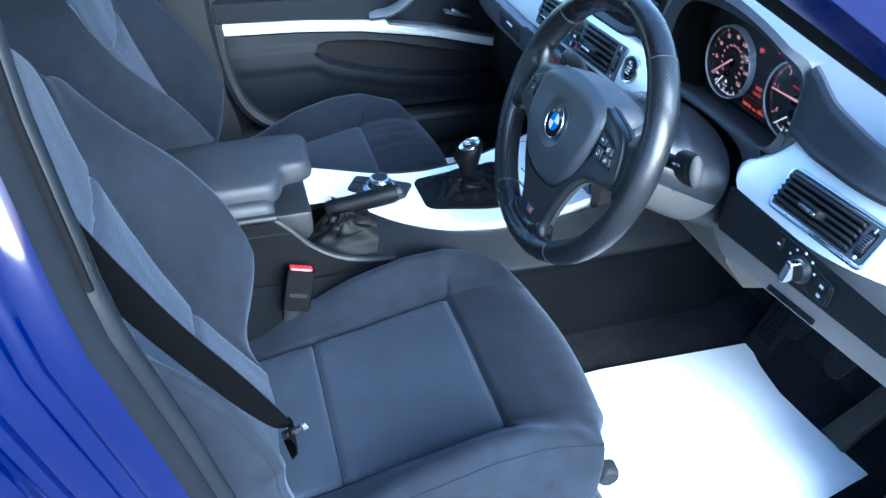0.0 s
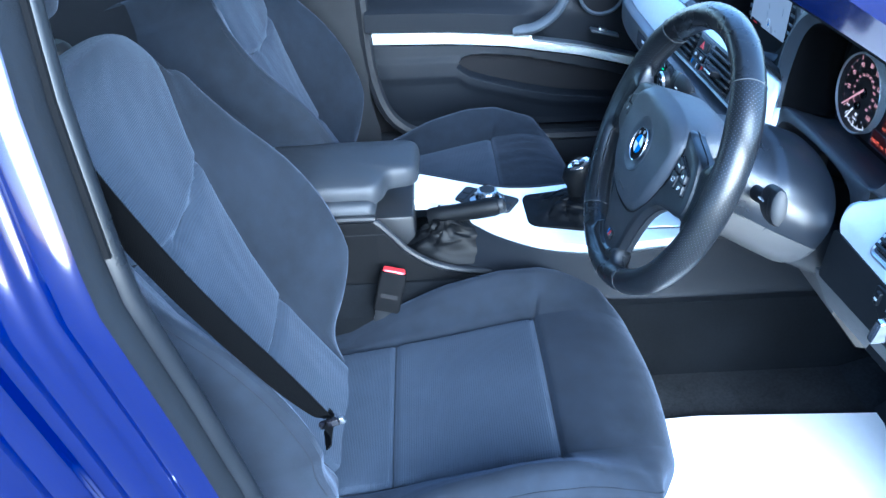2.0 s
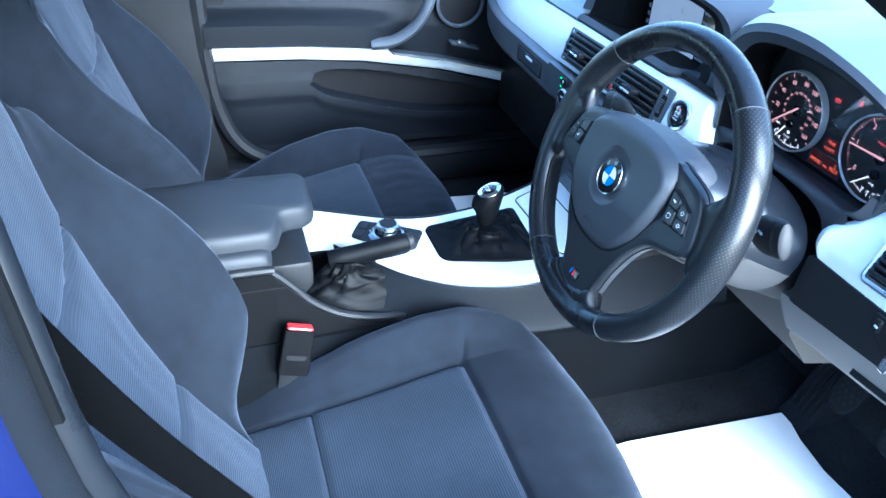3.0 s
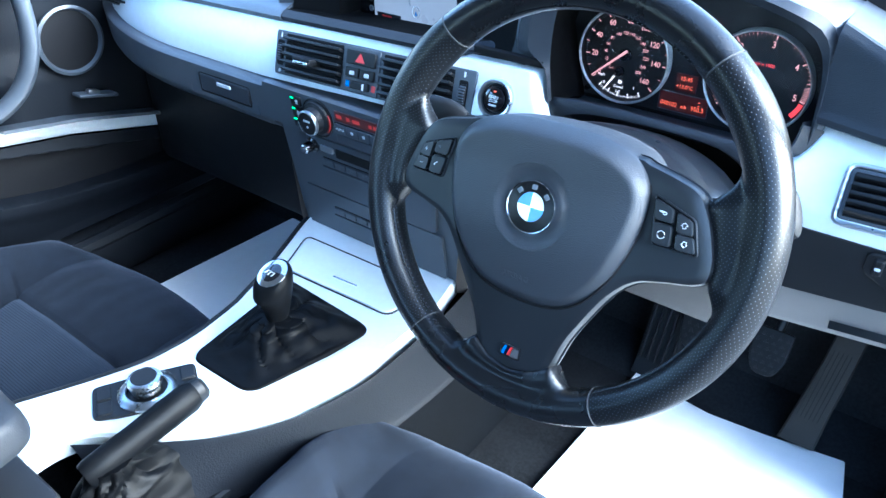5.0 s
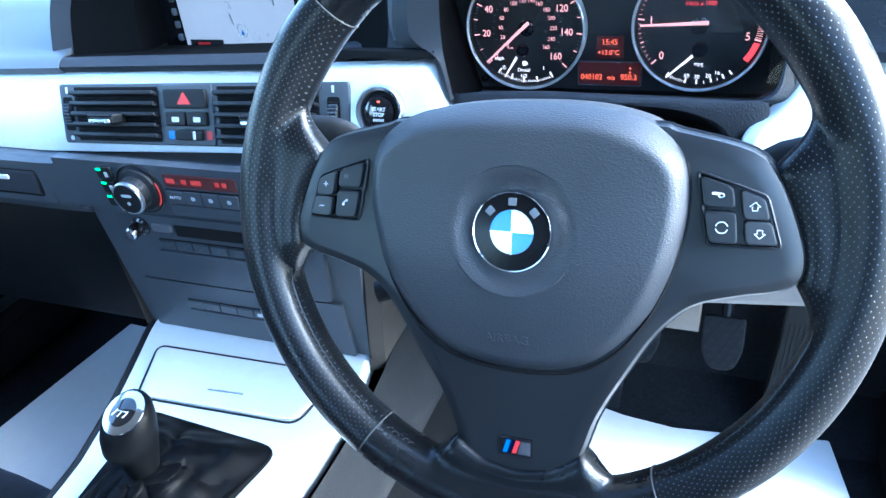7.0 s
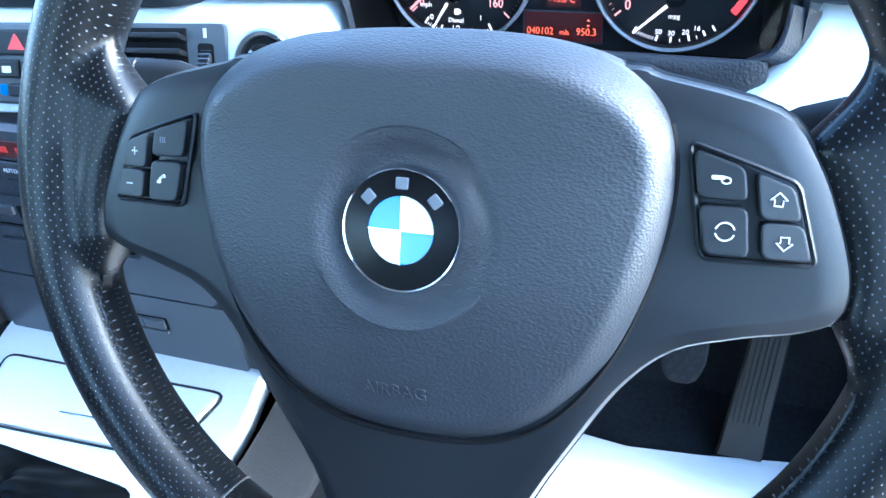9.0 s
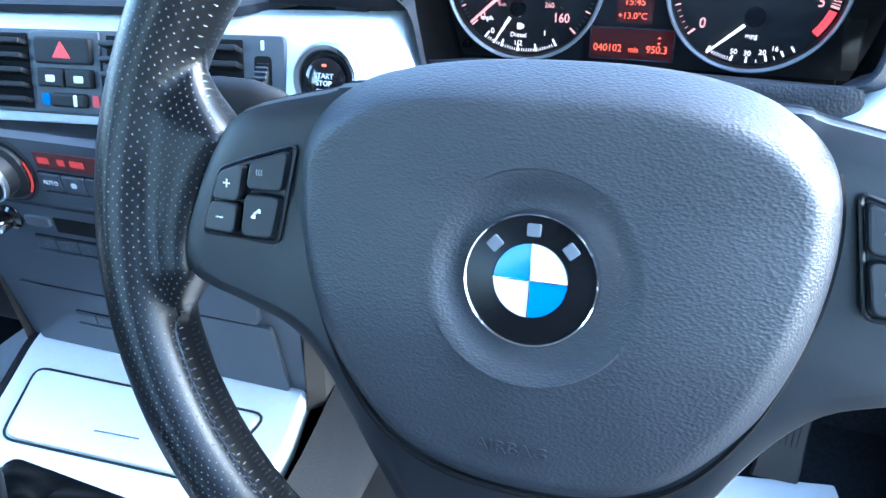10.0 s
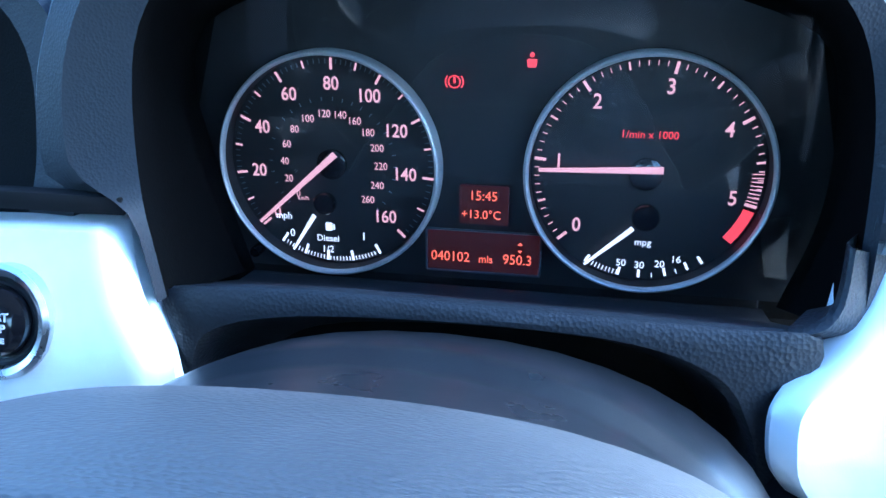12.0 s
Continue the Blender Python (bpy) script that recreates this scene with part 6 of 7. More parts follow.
# stitching along the inside of the rim
for a0, a1 in ((56, 128), (194, 234), (238, 246), (294, 298), (-59, -16)):
    for k in range(int((a1 - a0) / 1.45)):
        a = a0 + 1.45 * k
        p, q = rim_at(a, math.pi - 0.50), rim_at(a + 0.95, math.pi - 0.36)
        part("stitch", tube([p * 0.9995, (p + q) / 2 * 0.997, q * 0.9995], 0.0004, 5), STITCH, wheel, local=True)
    part("leather_join", tube([rim_at(a, math.pi - 0.43) * 0.9995 for a in steps(a0, a1, int(a1 - a0) + 2)], 0.0008, 5), LEATHER, wheel, "raised join of the leather", local=True)

right = [(0.060, 0.058), (0.080, 0.055), (0.115, 0.046), (0.128, 0.032), (0.137, 0.012), (0.142, -0.006), (0.140, -0.018), (0.130, -0.024), (0.111, -0.028), (0.091, -0.035), (0.075, -0.051), (0.060, -0.077), (0.046, -0.105), (0.038, -0.130), (0.031, -0.146), (0.015, -0.150)]
outline = [Vector((x, y, 0)) for x, y in right] + [Vector((-x, y, 0)) for x, y in reversed(right)]
outline = curve_closed([(p.x, p.y, 0) for p in outline], 4)


def spoke_lift(x, y):
    return -0.014 * ease((-0.05 - y) / 0.09) - 0.004 * ease((abs(x) - 0.10) / 0.04)


part("spoke_trim", prism(outline, 0.0215, None, 0.006, lift=spoke_lift, base=0.001), SPOKE, wheel, "satin black three-armed spoke cover", local=True)
part("spoke_edge", tube([Vector((p.x, p.y, 0.0085 + spoke_lift(p.x, p.y))) for p in outline], 0.0014, 6, closed=True), SPOKE, wheel, local=True)

# airbag cover, dished round the emblem
half = [(0.0, 0.0675), (0.024, 0.0668), (0.046, 0.0640), (0.066, 0.0575), (0.080, 0.0455), (0.0855, 0.028), (0.0850, 0.006), (0.0795, -0.018), (0.0690, -0.043), (0.0520, -0.065), (0.030, -0.077), (0.0, -0.0805)]
pad_line = curve_closed([(x, y, 0) for x, y in half] + [(-x, y, 0) for x, y in half[-2:0:-1]], 8)
angs = [math.atan2(p.y, p.x) for p in pad_line]


def pad_ring(s):
    """s 0..1: centre to the dish; 1..2: dish edge to the outline; then down the side."""
    out = []
    for p, a in zip(pad_line, angs):
        if s <= 1:
            r = 0.0345 * s
            q = Vector((r * math.cos(a), r * math.sin(a), 0))
            z = 0.0312 + 0.0042 * ease((s - 0.66) / 0.34)
        else:
            t = min(1.0, s - 1)
            c = Vector((0.0345 * math.cos(a), 0.0345 * math.sin(a), 0))
            q = c.lerp(p, t)
            top = ease((p.y - 0.030) / 0.030)
            edge = max(0.0, 1 - (1 - t) * (p - c).length / (0.0088 + 0.006 * top))
            z = 0.0354 - 0.0032 * t ** 2.0 - (0.0075 + 0.007 * top) * edge ** 1.6
            z -= 0.010 * ease((-q.y - 0.01) / 0.08) - 0.0
            z += 0.004 * ease((q.y - 0.02) / 0.04)
        out.append(Vector((q.x, q.y, z)))
    return out


rings = [pad_ring(s) for s in (0.02, 0.3, 0.6, 0.70, 0.76, 0.82, 0.88, 0.94, 1.0, 1.015, 1.03, 1.06, 1.12, 1.2, 1.3, 1.4, 1.5, 1.58, 1.65, 1.7, 1.75, 1.79, 1.83, 1.87, 1.91, 1.95, 1.98, 2.0)]
side = [Vector((v.x * 1.004, v.y * 1.004, v.z - 0.003)) for v in rings[-1]]
rings.append(side)
for f in (0.15, 0.35, 0.6, 0.8, 0.94, 1.0):
    rings.append([Vector((v.x * 1.002, v.y * 1.002 + 0.0022 * math.sin(math.pi * min(1, f * 0.8)) * ease((v.y - 0.02) / 0.04) - 0.004 * ease((f - 0.8) / 0.2) * ease((v.y - 0.02) / 0.04), v.z + (0.004 - 0.046 * ease((v.y - 0.025) / 0.035) - v.z) * f)) for v in side])
pad = part("airbag_cover", loft(rings, caps=(True, True)), PAD, wheel, "grained charcoal airbag cover", local=True)
gap_line = [p for p in pad_line if p.x >= 0 and p.y < 0.040] + [p for p in pad_line if p.x < 0 and p.y < 0.040]
part("cover_gap", tube([Vector((p.x * 1.006, p.y * 1.006, 0.0212 + spoke_lift(p.x, p.y))) for p in gap_line], 0.0011, 5), VOID, wheel, "dark gap round the cover", local=True)
text("AIRBAG", 0.0072, pose(-0.003, -0.0603, 0.0275, 14, 0, 0), PAD, pad, "embossed_word", 0.0004, local=True)
for sx in (-1, 1):
    part("horn_mark", tube([Vector((sx * 0.0565 + 0.011 * (k / 6 - 0.5), 0.0185 + 0.0008 * math.sin(k * 1.2), 0.0338)) for k in range(7)], 0.0004, 5), BLACK, pad, "embossed horn mark", local=True)
EM = pose(0, 0, 0.0316)
part("emblem_ring", lathe([(0.0215, 0.0), (0.0216, 0.0035), (0.0211, 0.0044), (0.0206, 0.0040), (0.0203, 0.0030)], 64, EM), CHROME, pad, "chrome emblem ring", local=True)
part("emblem_band", lathe([(0.0208, 0.0034), (0.0120, 0.0040), (0.0119, 0.0030)], 64, EM), BAND, pad, "gloss black emblem band", local=True)
for k in range(4):
    a0 = 90 * k
    fan = [(0.0, 0.0)] + [polar(0.0117, a) for a in steps(a0, a0 + 90, 13)]
    part("emblem_quarter", prism(fan, 0.0038, EM, 0, base=0.001), (WHITE_ENAMEL, BLUE_ENAMEL)[k % 2], pad, "white quarter" if k % 2 == 0 else "blue quarter", smooth=0, local=True)
for a in (138, 90, 42):
    x, y = polar(0.0160, a)
    part("emblem_mark", prism(rect(-0.0022, -0.0020, 0.0022, 0.0020, 0.0006), 0.0044, EM @ pose(x, y, 0, 0, 0, a - 90), 0.0002, base=0.003), FAINT, pad, "raised grey mark", local=True)
part("emblem_cross", prism(rect(-0.0117, -0.0002, 0.0117, 0.0002, 0.0001), 0.0040, EM, 0, base=0.003), CHROME, pad, local=True)
part("emblem_cross", prism(rect(-0.0002, -0.0117, 0.0002, 0.0117, 0.0001), 0.0040, EM, 0, base=0.003), CHROME, pad, local=True)


# switch groups on the spokes
def group(sx):
    ring_ = [(sx * u, w) for u, w in ((0.0895, 0.0350), (0.1080, 0.0290), (0.1220, 0.0240), (0.1300, -0.0012), (0.0960, -0.0014))]
    base = part("switch_frame", prism(rounded(ring_, 0.003), 0.0226, None, 0.001, lift=spoke_lift, base=0.010), BAND, wheel, "black switch frame", local=True)
    part("frame_rim", tube([Vector((p[0], p[1], 0.0224 + spoke_lift(p[0], p[1]))) for p in rounded(ring_, 0.003)], 0.0008, 6, closed=True), SPOKE, base, "raised rim", local=True)
    for pts, mark in (([(0.0910, 0.0328), (0.0935, 0.0178), (0.1080, 0.0178), (0.1062, 0.0280)], 0), ([(0.0937, 0.0160), (0.0970, 0.0004), (0.1100, 0.0004), (0.1082, 0.0160)], 1), ([(0.1093, 0.0270), (0.1118, 0.0125), (0.1240, 0.0125), (0.1208, 0.0228)], 2), ([(0.1120, 0.0119), (0.1135, 0.0004), (0.1282, 0.0004), (0.1244, 0.0119)], 3)):
        cx = sx * sum(p[0] for p in pts) / len(pts)
        cy = sum(p[1] for p in pts) / len(pts)
        up_ = 0.0258 + spoke_lift(cx, cy)
        gx, gy = (spoke_lift(cx + 0.004, cy) - spoke_lift(cx - 0.004, cy)) / 0.008, (spoke_lift(cx, cy + 0.004) - spoke_lift(cx, cy - 0.004)) / 0.008
        key = part("switch", prism(rounded([(sx * a, b) for a, b in pts], 0.0028), 0.0258, None, 0.0007, lift=lambda x, y: up_ - 0.0258 + gx * (x - cx) + gy * (y - cy), base=0.012), SPOKE, base, "black push switch", local=True)
        F = pose(cx, cy, up_ + 0.0003, math.degrees(math.atan(gy)), -math.degrees(math.atan(gx)), 0) @ Matrix.Diagonal((0.82, 0.82, 1, 1))
        if sx < 0 and mark == 2:
            text("+", 0.008, F, PRINT, key, "mark", 0.0001, local=True)
        elif sx < 0 and mark == 3:
            part("mark", prism(rect(-0.002, -0.0003, 0.002, 0.0003, 0.0002), 0.0003, F, 0), PRINT, key, local=True)
        elif sx < 0 and mark == 1:
            part("mark", tube([F @ Vector((0.0035 * math.cos(a) + 0.001, 0.0035 * math.sin(a) - 0.001, 0)) for a in steps(1.6, 3.1, 8)], [0.0009, 0.0008, 0.0005, 0.0005, 0.0005, 0.0005, 0.0008, 0.0009], 6), PRINT, key, "handset mark", local=True)
        elif sx < 0:
            for k in range(3):
                part("mark", tube([F @ Vector((-0.001 - 0.0012 * k + 0.001 * math.cos(a), 0.0016 * math.sin(a), 0)) for a in steps(2.2, 4.1, 6)], 0.0002, 5), FAINT, key, local=True)
        elif mark == 1:
            for h in (0.3, 3.4):
                part("mark", tube([F @ Vector((0.0034 * math.cos(a), 0.0034 * math.sin(a), 0)) for a in steps(h, h + 2.6, 12)], 0.0003, 5), PRINT, key, "ring mark", local=True)
        elif mark == 0:
            part("mark", prism(rect(-0.0036, -0.0002, 0.0012, 0.0014, 0.0006), 0.0003, F, 0), PRINT, key, local=True)
            part("mark", tube([F @ Vector((0.0016 + 0.0016 * math.cos(a), -0.0004 + 0.0012 * math.sin(a), 0)) for a in steps(0, 6.28, 11)[:-1]], 0.0003, 5, closed=True), PRINT, key, local=True)
        else:
            up = 1 if mark == 2 else -1
            part("mark", tube([F @ Vector((a * 0.001, up * b * 0.001, 0)) for a, b in ((0, 3), (3, 0.2), (1.5, 0.2), (1.5, -2), (-1.5, -2), (-1.5, 0.2), (-3, 0.2))], 0.00028, 5, closed=True), PRINT, key, "arrow mark", local=True)


group(-1)
group(1)
bd = part("badge", prism(rect(-0.0095, -0.0058, 0.0095, 0.0058, 0.001), 0.0012, pose(0.0, -0.1300, 0.0085, 4, 0, 0), 0.0005, base=-0.003), GLOSS, wheel, "small badge with coloured slanted bars", local=True)
for k, mt in enumerate((BLUE_ENAMEL, PAINT, RED)):
    part("badge_bar", prism([(-0.0082 + k * 0.0028, -0.0040), (-0.0056 + k * 0.0028, -0.0040), (-0.0032 + k * 0.0028, 0.0040), (-0.0058 + k * 0.0028, 0.0040)], 0.0015, pose(0.0, -0.1300, 0.0085, 4, 0, 0), 0), mt, bd, smooth=0, local=True)
part("badge_bar", prism([(0.0006, -0.0040), (0.0086, -0.0040), (0.0086, 0.0040), (0.0032, 0.0040)], 0.0015, pose(0.0, -0.1300, 0.0085, 4, 0, 0), 0), CHROME, bd, "silver block", smooth=0, local=True)

# ---- driver's lower dash ----
low = thing("lower_dash", pose(0.60, 0.25, 0.70), "dark lower dash panel by the driver's door", "dash panel")
bm = loft([[Vector((x, y, z)) for x, z in rounded([(0.474, 0.744), (0.775, 0.775), (0.775, 0.818), (0.478, 0.815)], 0.008)] for y in (0.32, 0.216, 0.2125)])
part("panel", bm, BLACK, low)
bm = loft([[Vector((x, y, z + 0.11 * (x - 0.50))) for y, z in ((0.219, 0.746), (0.222, 0.734), (0.246, 0.690), (0.252, 0.681), (0.262, 0.676), (0.40, 0.68), (0.40, 0.746))] for x in (0.455, 0.56, 0.66, 0.775)])
part("knee_panel", bm, GREY, low, "grey knee panel under the dash")
part("knee_pocket", box((0.085, 0.004, 0.014), (0.612, 0.2385, 0.716), 0.001, (-29, -6, 0)), BLACK, low, "dark recess in the knee panel")
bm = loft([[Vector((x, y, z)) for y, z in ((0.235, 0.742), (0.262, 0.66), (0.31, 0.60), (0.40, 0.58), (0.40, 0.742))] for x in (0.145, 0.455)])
# darker grey than the knee panel, standing in for weaker light under the column
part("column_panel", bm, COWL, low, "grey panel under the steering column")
LS = front(0.633, 0.2122, 0.791)
lsw = thing("light_switch", pose(0.622, 0.212, 0.765), "rotary light switch with a silver grip", "switch")
part("plate", prism(rounded([(-0.050, 0.002), (-0.050, 0.022), (-0.006, 0.024), (0.018, 0.016), (0.052, 0.010), (0.052, -0.018), (0.018, -0.020), (-0.008, -0.024), (-0.022, -0.012)], 0.005), 0.003, LS, 0.001), BLACK, lsw, "black switch plate")
part("rotor", lathe([(0, 0.012), (0.0140, 0.011), (0.0175, 0.006), (0.0185, 0.0)], 32, LS), BLACK, lsw)
part("grip", prism(rounded([(-0.005, -0.016), (0.005, -0.016), (0.006, 0.0), (0.005, 0.016), (-0.005, 0.016), (-0.006, 0.0)], 0.003), 0.026, LS @ pose(0, 0, 0, 0, 0, -10), 0.003, base=0.008), CHROME, lsw, "silver grip")
for a in range(5):
    x, y = polar(0.0225, 20 + 35 * a)
    part("mark", prism(rect(-0.0015, -0.0015, 0.0015, 0.0015, 0.0008), 0.0036, LS @ pose(x, y, 0), 0.0001, base=0.002), PRINT, lsw)
for y in (0.003, -0.010):
    k = part("fog_button", prism(rect(0.028, y - 0.006, 0.049, y + 0.006, 0.001), 0.0050, LS, 0.001), BLACK, lsw)
    part("mark", prism(rect(0.035, y - 0.002, 0.041, y + 0.002, 0.001), 0.0053, LS, 0.0001, base=0.004), PRINT, k)
kk = part("level_wheel", prism(rect(-0.043, 0.003, -0.035, 0.019, 0.002), 0.007, LS, 0.002), BLACK, lsw, "level thumbwheel")
part("mark", prism(rect(-0.0415, 0.009, -0.0365, 0.012, 0.001), 0.0073, LS, 0.0002, base=0.006), PRINT, kk)

# ---- centre console ----
con = thing("centre_console", pose(0, -0.05, 0.28), "centre console with a wide brushed silver panel", "centre console")


def con_z(y):
    return 0.563 + 0.115 * max(0, y - 0.02) + 0.02 * max(0, -0.15 - y)


XL = [(-0.30, -0.158), (-0.26, -0.144), (-0.20, -0.116), (-0.12, -0.086), (-0.06, -0.080), (0.01, -0.090), (0.09, -0.109), (0.15, -0.129), (0.212, -0.151)]
XR = [(-0.30, -0.045), (-0.25, -0.045), (-0.225, -0.026), (-0.195, 0.020), (-0.145, 0.072), (-0.075, 0.115), (0.01, 0.136), (0.09, 0.143), (0.16, 0.146), (0.212, 0.134)]


def smooth_along(tb, y):
    return sum(along(tb, y + d) for d in (-0.02, -0.01, 0, 0.01, 0.02)) / 5


def plate_at(s, y):
    a, b = smooth_along(XL, y), smooth_along(XR, y)
    e = min(s, 1 - s) * (b - a)
    drop = 0.004 * (1 - ease(e / 0.004)) + (0.010 if s == -1 else 0.018 if s == 2 else 0.0)
    return Vector((a + (b - a) * min(1, max(0, s)), y, con_z(y) - drop))


edge_s = [-1, 0, 0.006, 0.015, 0.03] + steps(0.06, 0.94, 16) + [0.97, 0.985, 0.994, 1, 2]
part("silver_panel", surface(plate_at, edge_s, steps(-0.30, 0.212, 70)), SILVER, con, "brushed silver console panel")
part("panel_edge", tube([Vector((smooth_along(XL, y) - 0.003, y, con_z(y) - 0.005)) for y in steps(-0.30, 0.21, 50)], 0.0045, 8), BLACK, con, "thin dark edge beside the panel")
# right flank: falls from the panel edge to the carpeted tunnel
FL_ = [(-0.045, -0.25, 0.11), (0.020, -0.195, 0.112), (0.072, -0.145, 0.118), (0.118, -0.075, 0.140), (0.142, 0.01, 0.162), (0.150, 0.09, 0.170), (0.152, 0.16, 0.172), (0.147, 0.26, 0.172), (0.150, 0.42, 0.172)]
fl = curve_open([(a, b, c) for a, b, c in FL_], 5)
bm = surface(lambda i, t: Vector((fl[int(i)].x + (fl[int(i)].z - fl[int(i)].x) * t ** 1.3 + 0.004, fl[int(i)].y, con_z(fl[int(i)].y) - 0.008 - (con_z(fl[int(i)].y) - 0.008 - 0.474) * ease(t) - 0.0)), [float(k) for k in range(len(fl))], steps(0, 1, 12))
part("flank", bm, DOORSKIN, con, "charcoal flank beside the driver's knee")
bm = surface(lambda y, t: Vector((-0.086 - 0.075 * t - 0.03 * ease((y - 0.05) / 0.15), y, con_z(y) - 0.006 - 0.16 * t)), steps(-0.30, 0.22, 20), steps(0, 1, 6))
part("flank", bm, PANEL, con, "charcoal flank beside the passenger's knee")
# rear box and the dipping rim round the parking brake
TOP = [(-0.62, 0.612), (-0.385, 0.614), (-0.365, 0.608), (-0.340, 0.582), (-0.308, 0.543), (-0.263, 0.511), (-0.208, 0.494), (-0.14, 0.488), (-0.05, 0.488), (0.02, 0.488)]
tl = curve_open([(0, a, b) for a, b in TOP], 5)
bm = loft([[Vector((0.084, p.y, p.z)), Vector((0.099, p.y, p.z - 0.004)), Vector((0.102, p.y, p.z - 0.012)), Vector((0.112, p.y, 0.30)), Vector((0.08, p.y, 0.30)), Vector((0.078, p.y, p.z - 0.01))] for p in tl])
part("side_wall", bm, SIDE, con, "black side wall with a dipping rim")
part("rim_bead", tube([Vector((0.093, p.y, p.z + 0.002)) for p in tl], 0.0065, 8), BLACK, con, "rounded black rim")
part("joint_line", box((0.002, 0.26, 0.002), (0.1035, -0.475, 0.588), 0.0), VOID, con, "fine joint line")
part("rear_box", box((0.190, 0.32, 0.30), (-0.014, -0.535, 0.455), 0.01), SIDE, con, "charcoal box under the armrest")
part("brake_well", box((0.15, 0.30, 0.16), (0.025, -0.23, 0.36), 0.01), BLACK, con, "dark well round the parking brake")
part("left_rail", box((0.155, 0.14, 0.11), (-0.042, -0.365, 0.525), 0.008), BLACK, con)
# folding lid
lid = part("tray_lid", prism(rounded([(-0.086, 0.104), (0.100, 0.112), (0.114, 0.178), (-0.112, 0.172)], [0.012, 0.012, 0.012, 0.012]), 0.0028, None, 0.0015, lift=lambda x, y: con_z(y), base=-0.004), SILVER, con, "brushed silver tray lid")
part("lid_gap", tube([Vector((p.x, p.y, con_z(p.y) + 0.0010)) for p in rounded([(-0.088, 0.102), (0.102, 0.110), (0.116, 0.180), (-0.114, 0.174)], 0.013)], 0.0011, 6, closed=True), BLACK, con, "dark gap round the lid")
part("finger_mark", box((0.042, 0.0025, 0.0012), (0.008, 0.128, con_z(0.128) + 0.0030), 0.0005, (6, 0, 4)), CHROME, lid, "bright finger ridge")

# gear lever
gear = thing("gear_lever", pose(0.018, 0.0, 0.56), "black gear lever with a leather gaiter and a chrome-capped knob", "gear lever")
gb = rounded([(-0.046, -0.088), (0.060, -0.086), (0.102, 0.080), (-0.064, 0.090)], [0.018, 0.02, 0.02, 0.014], 5)
part("gaiter_frame", prism(gb, 0.0035, None, 0.0025, lift=lambda x, y: con_z(y), base=-0.01), SIDE, gear, "black frame in the silver panel")
ring_line = even([Vector((p.x * 0.985 + 0.0002, p.y * 0.985, 0)) for p in list(gb) + [gb[0]]], 97)[:-1]


def gaiter(t):
    """Leather from the frame up to the collar: radial drapes and bunched rings at the neck."""
    lp = []
    top = Vector((0.013, 0.004, 0))
    for p in ring_line:
        a = math.atan2(p.y - top.y, p.x - top.x)
        neck = top + Vector((0.0135 * math.cos(a), 0.0135 * math.sin(a), 0))
        q = p.lerp(neck, t ** 0.85)
        mid = math.sin(math.pi * min(1, t * 1.03))
        drape = abs(math.sin(a * 3.5 + 0.7 + 1.5 * t + 0.9 * math.sin(a * 2 + t * 4))) ** 0.45 - 0.65
        wob = noise.noise((q.x * 45, q.y * 45, 3 + t * 3))
        bunch = ease((t - 0.52) / 0.2) * (1 - ease((t - 0.93) / 0.07))
        ringf = abs(math.sin(t * 17 + 1.2 * math.sin(a * 3 + 0.5) + wob)) ** 0.6 - 0.5
        out = (q - top).normalized() * ((0.0045 * ringf + 0.005 * drape) * bunch + 0.005 * drape * mid)
        z = con_z(p.y) + 0.004 + (0.596 - con_z(p.y)) * (0.40 * t + 0.60 * (1 - (1 - t) ** 1.7))
        z += 0.008 * drape * mid * (1 - 0.5 * t) + 0.005 * wob * mid - 0.010 * mid * max(0, -math.sin(a)) * (1 - t)
        lp.append(Vector((q.x + out.x, q.y + out.y, z)))
    return lp


part("gaiter", loft([gaiter(t) for t in steps(0, 1, 44)]), BOOT, gear, "crumpled black leather gaiter")
GK = Matrix.Translation((0.013, 0.004, 0.5885)) @ pose(0, 0, 0, -4, 3, 0)
part("collar", lathe([(0.0125, -0.004), (0.0135, 0.0), (0.0130, 0.010), (0.0120, 0.012)], 24, GK), SATIN, gear, "satin collar")


def knob_loop(z, rx, ry, dy):
    return [GK @ Vector((rx * math.cos(t), dy + ry * math.sin(t), z + 0.50 * ease((z - 0.03) / 0.03) * ry * math.sin(t))) for t in steps(0, 2 * math.pi, 33)[:-1]]


part("knob", loft([knob_loop(*a) for a in ((0.008, 0.013, 0.013, 0), (0.016, 0.0145, 0.0150, 0), (0.030, 0.0170, 0.0185, -0.001), (0.044, 0.0205, 0.0230, -0.003), (0.056, 0.0225, 0.0255, -0.004), (0.066, 0.0220, 0.0250, -0.004), (0.0725, 0.0200, 0.0225, -0.004), (0.0755, 0.0180, 0.0205, -0.004), (0.0765, 0.015, 0.017, -0.004))]), GRIP, gear, "black leather knob")
KC = GK @ pose(0, -0.004, 0.0762, 26.5, 0, 0)
cap = part("knob_cap", lathe([(0, 0.0022), (0.012, 0.0016), (0.0176, 0.0003), (0.0186, -0.0025)], 36, KC @ Matrix.Diagonal((1, 1.14, 1, 1))), CHROME, gear, "chrome cap with the gear pattern")
part("cap_inlay", lathe([(0, 0.0030), (0.010, 0.0024), (0.0125, 0.0012)], 30, KC @ Matrix.Diagonal((1, 1.14, 1, 1))), GLOSS, cap, "dark inlay")
for x in (-0.0055, 0.0, 0.0055):
    part("gear_line", box((0.0009, 0.0125, 0.0008), tuple(KC @ Vector((x, 0, 0.0028))), 0.0002, (0, 0, 0)), PRINT, cap)
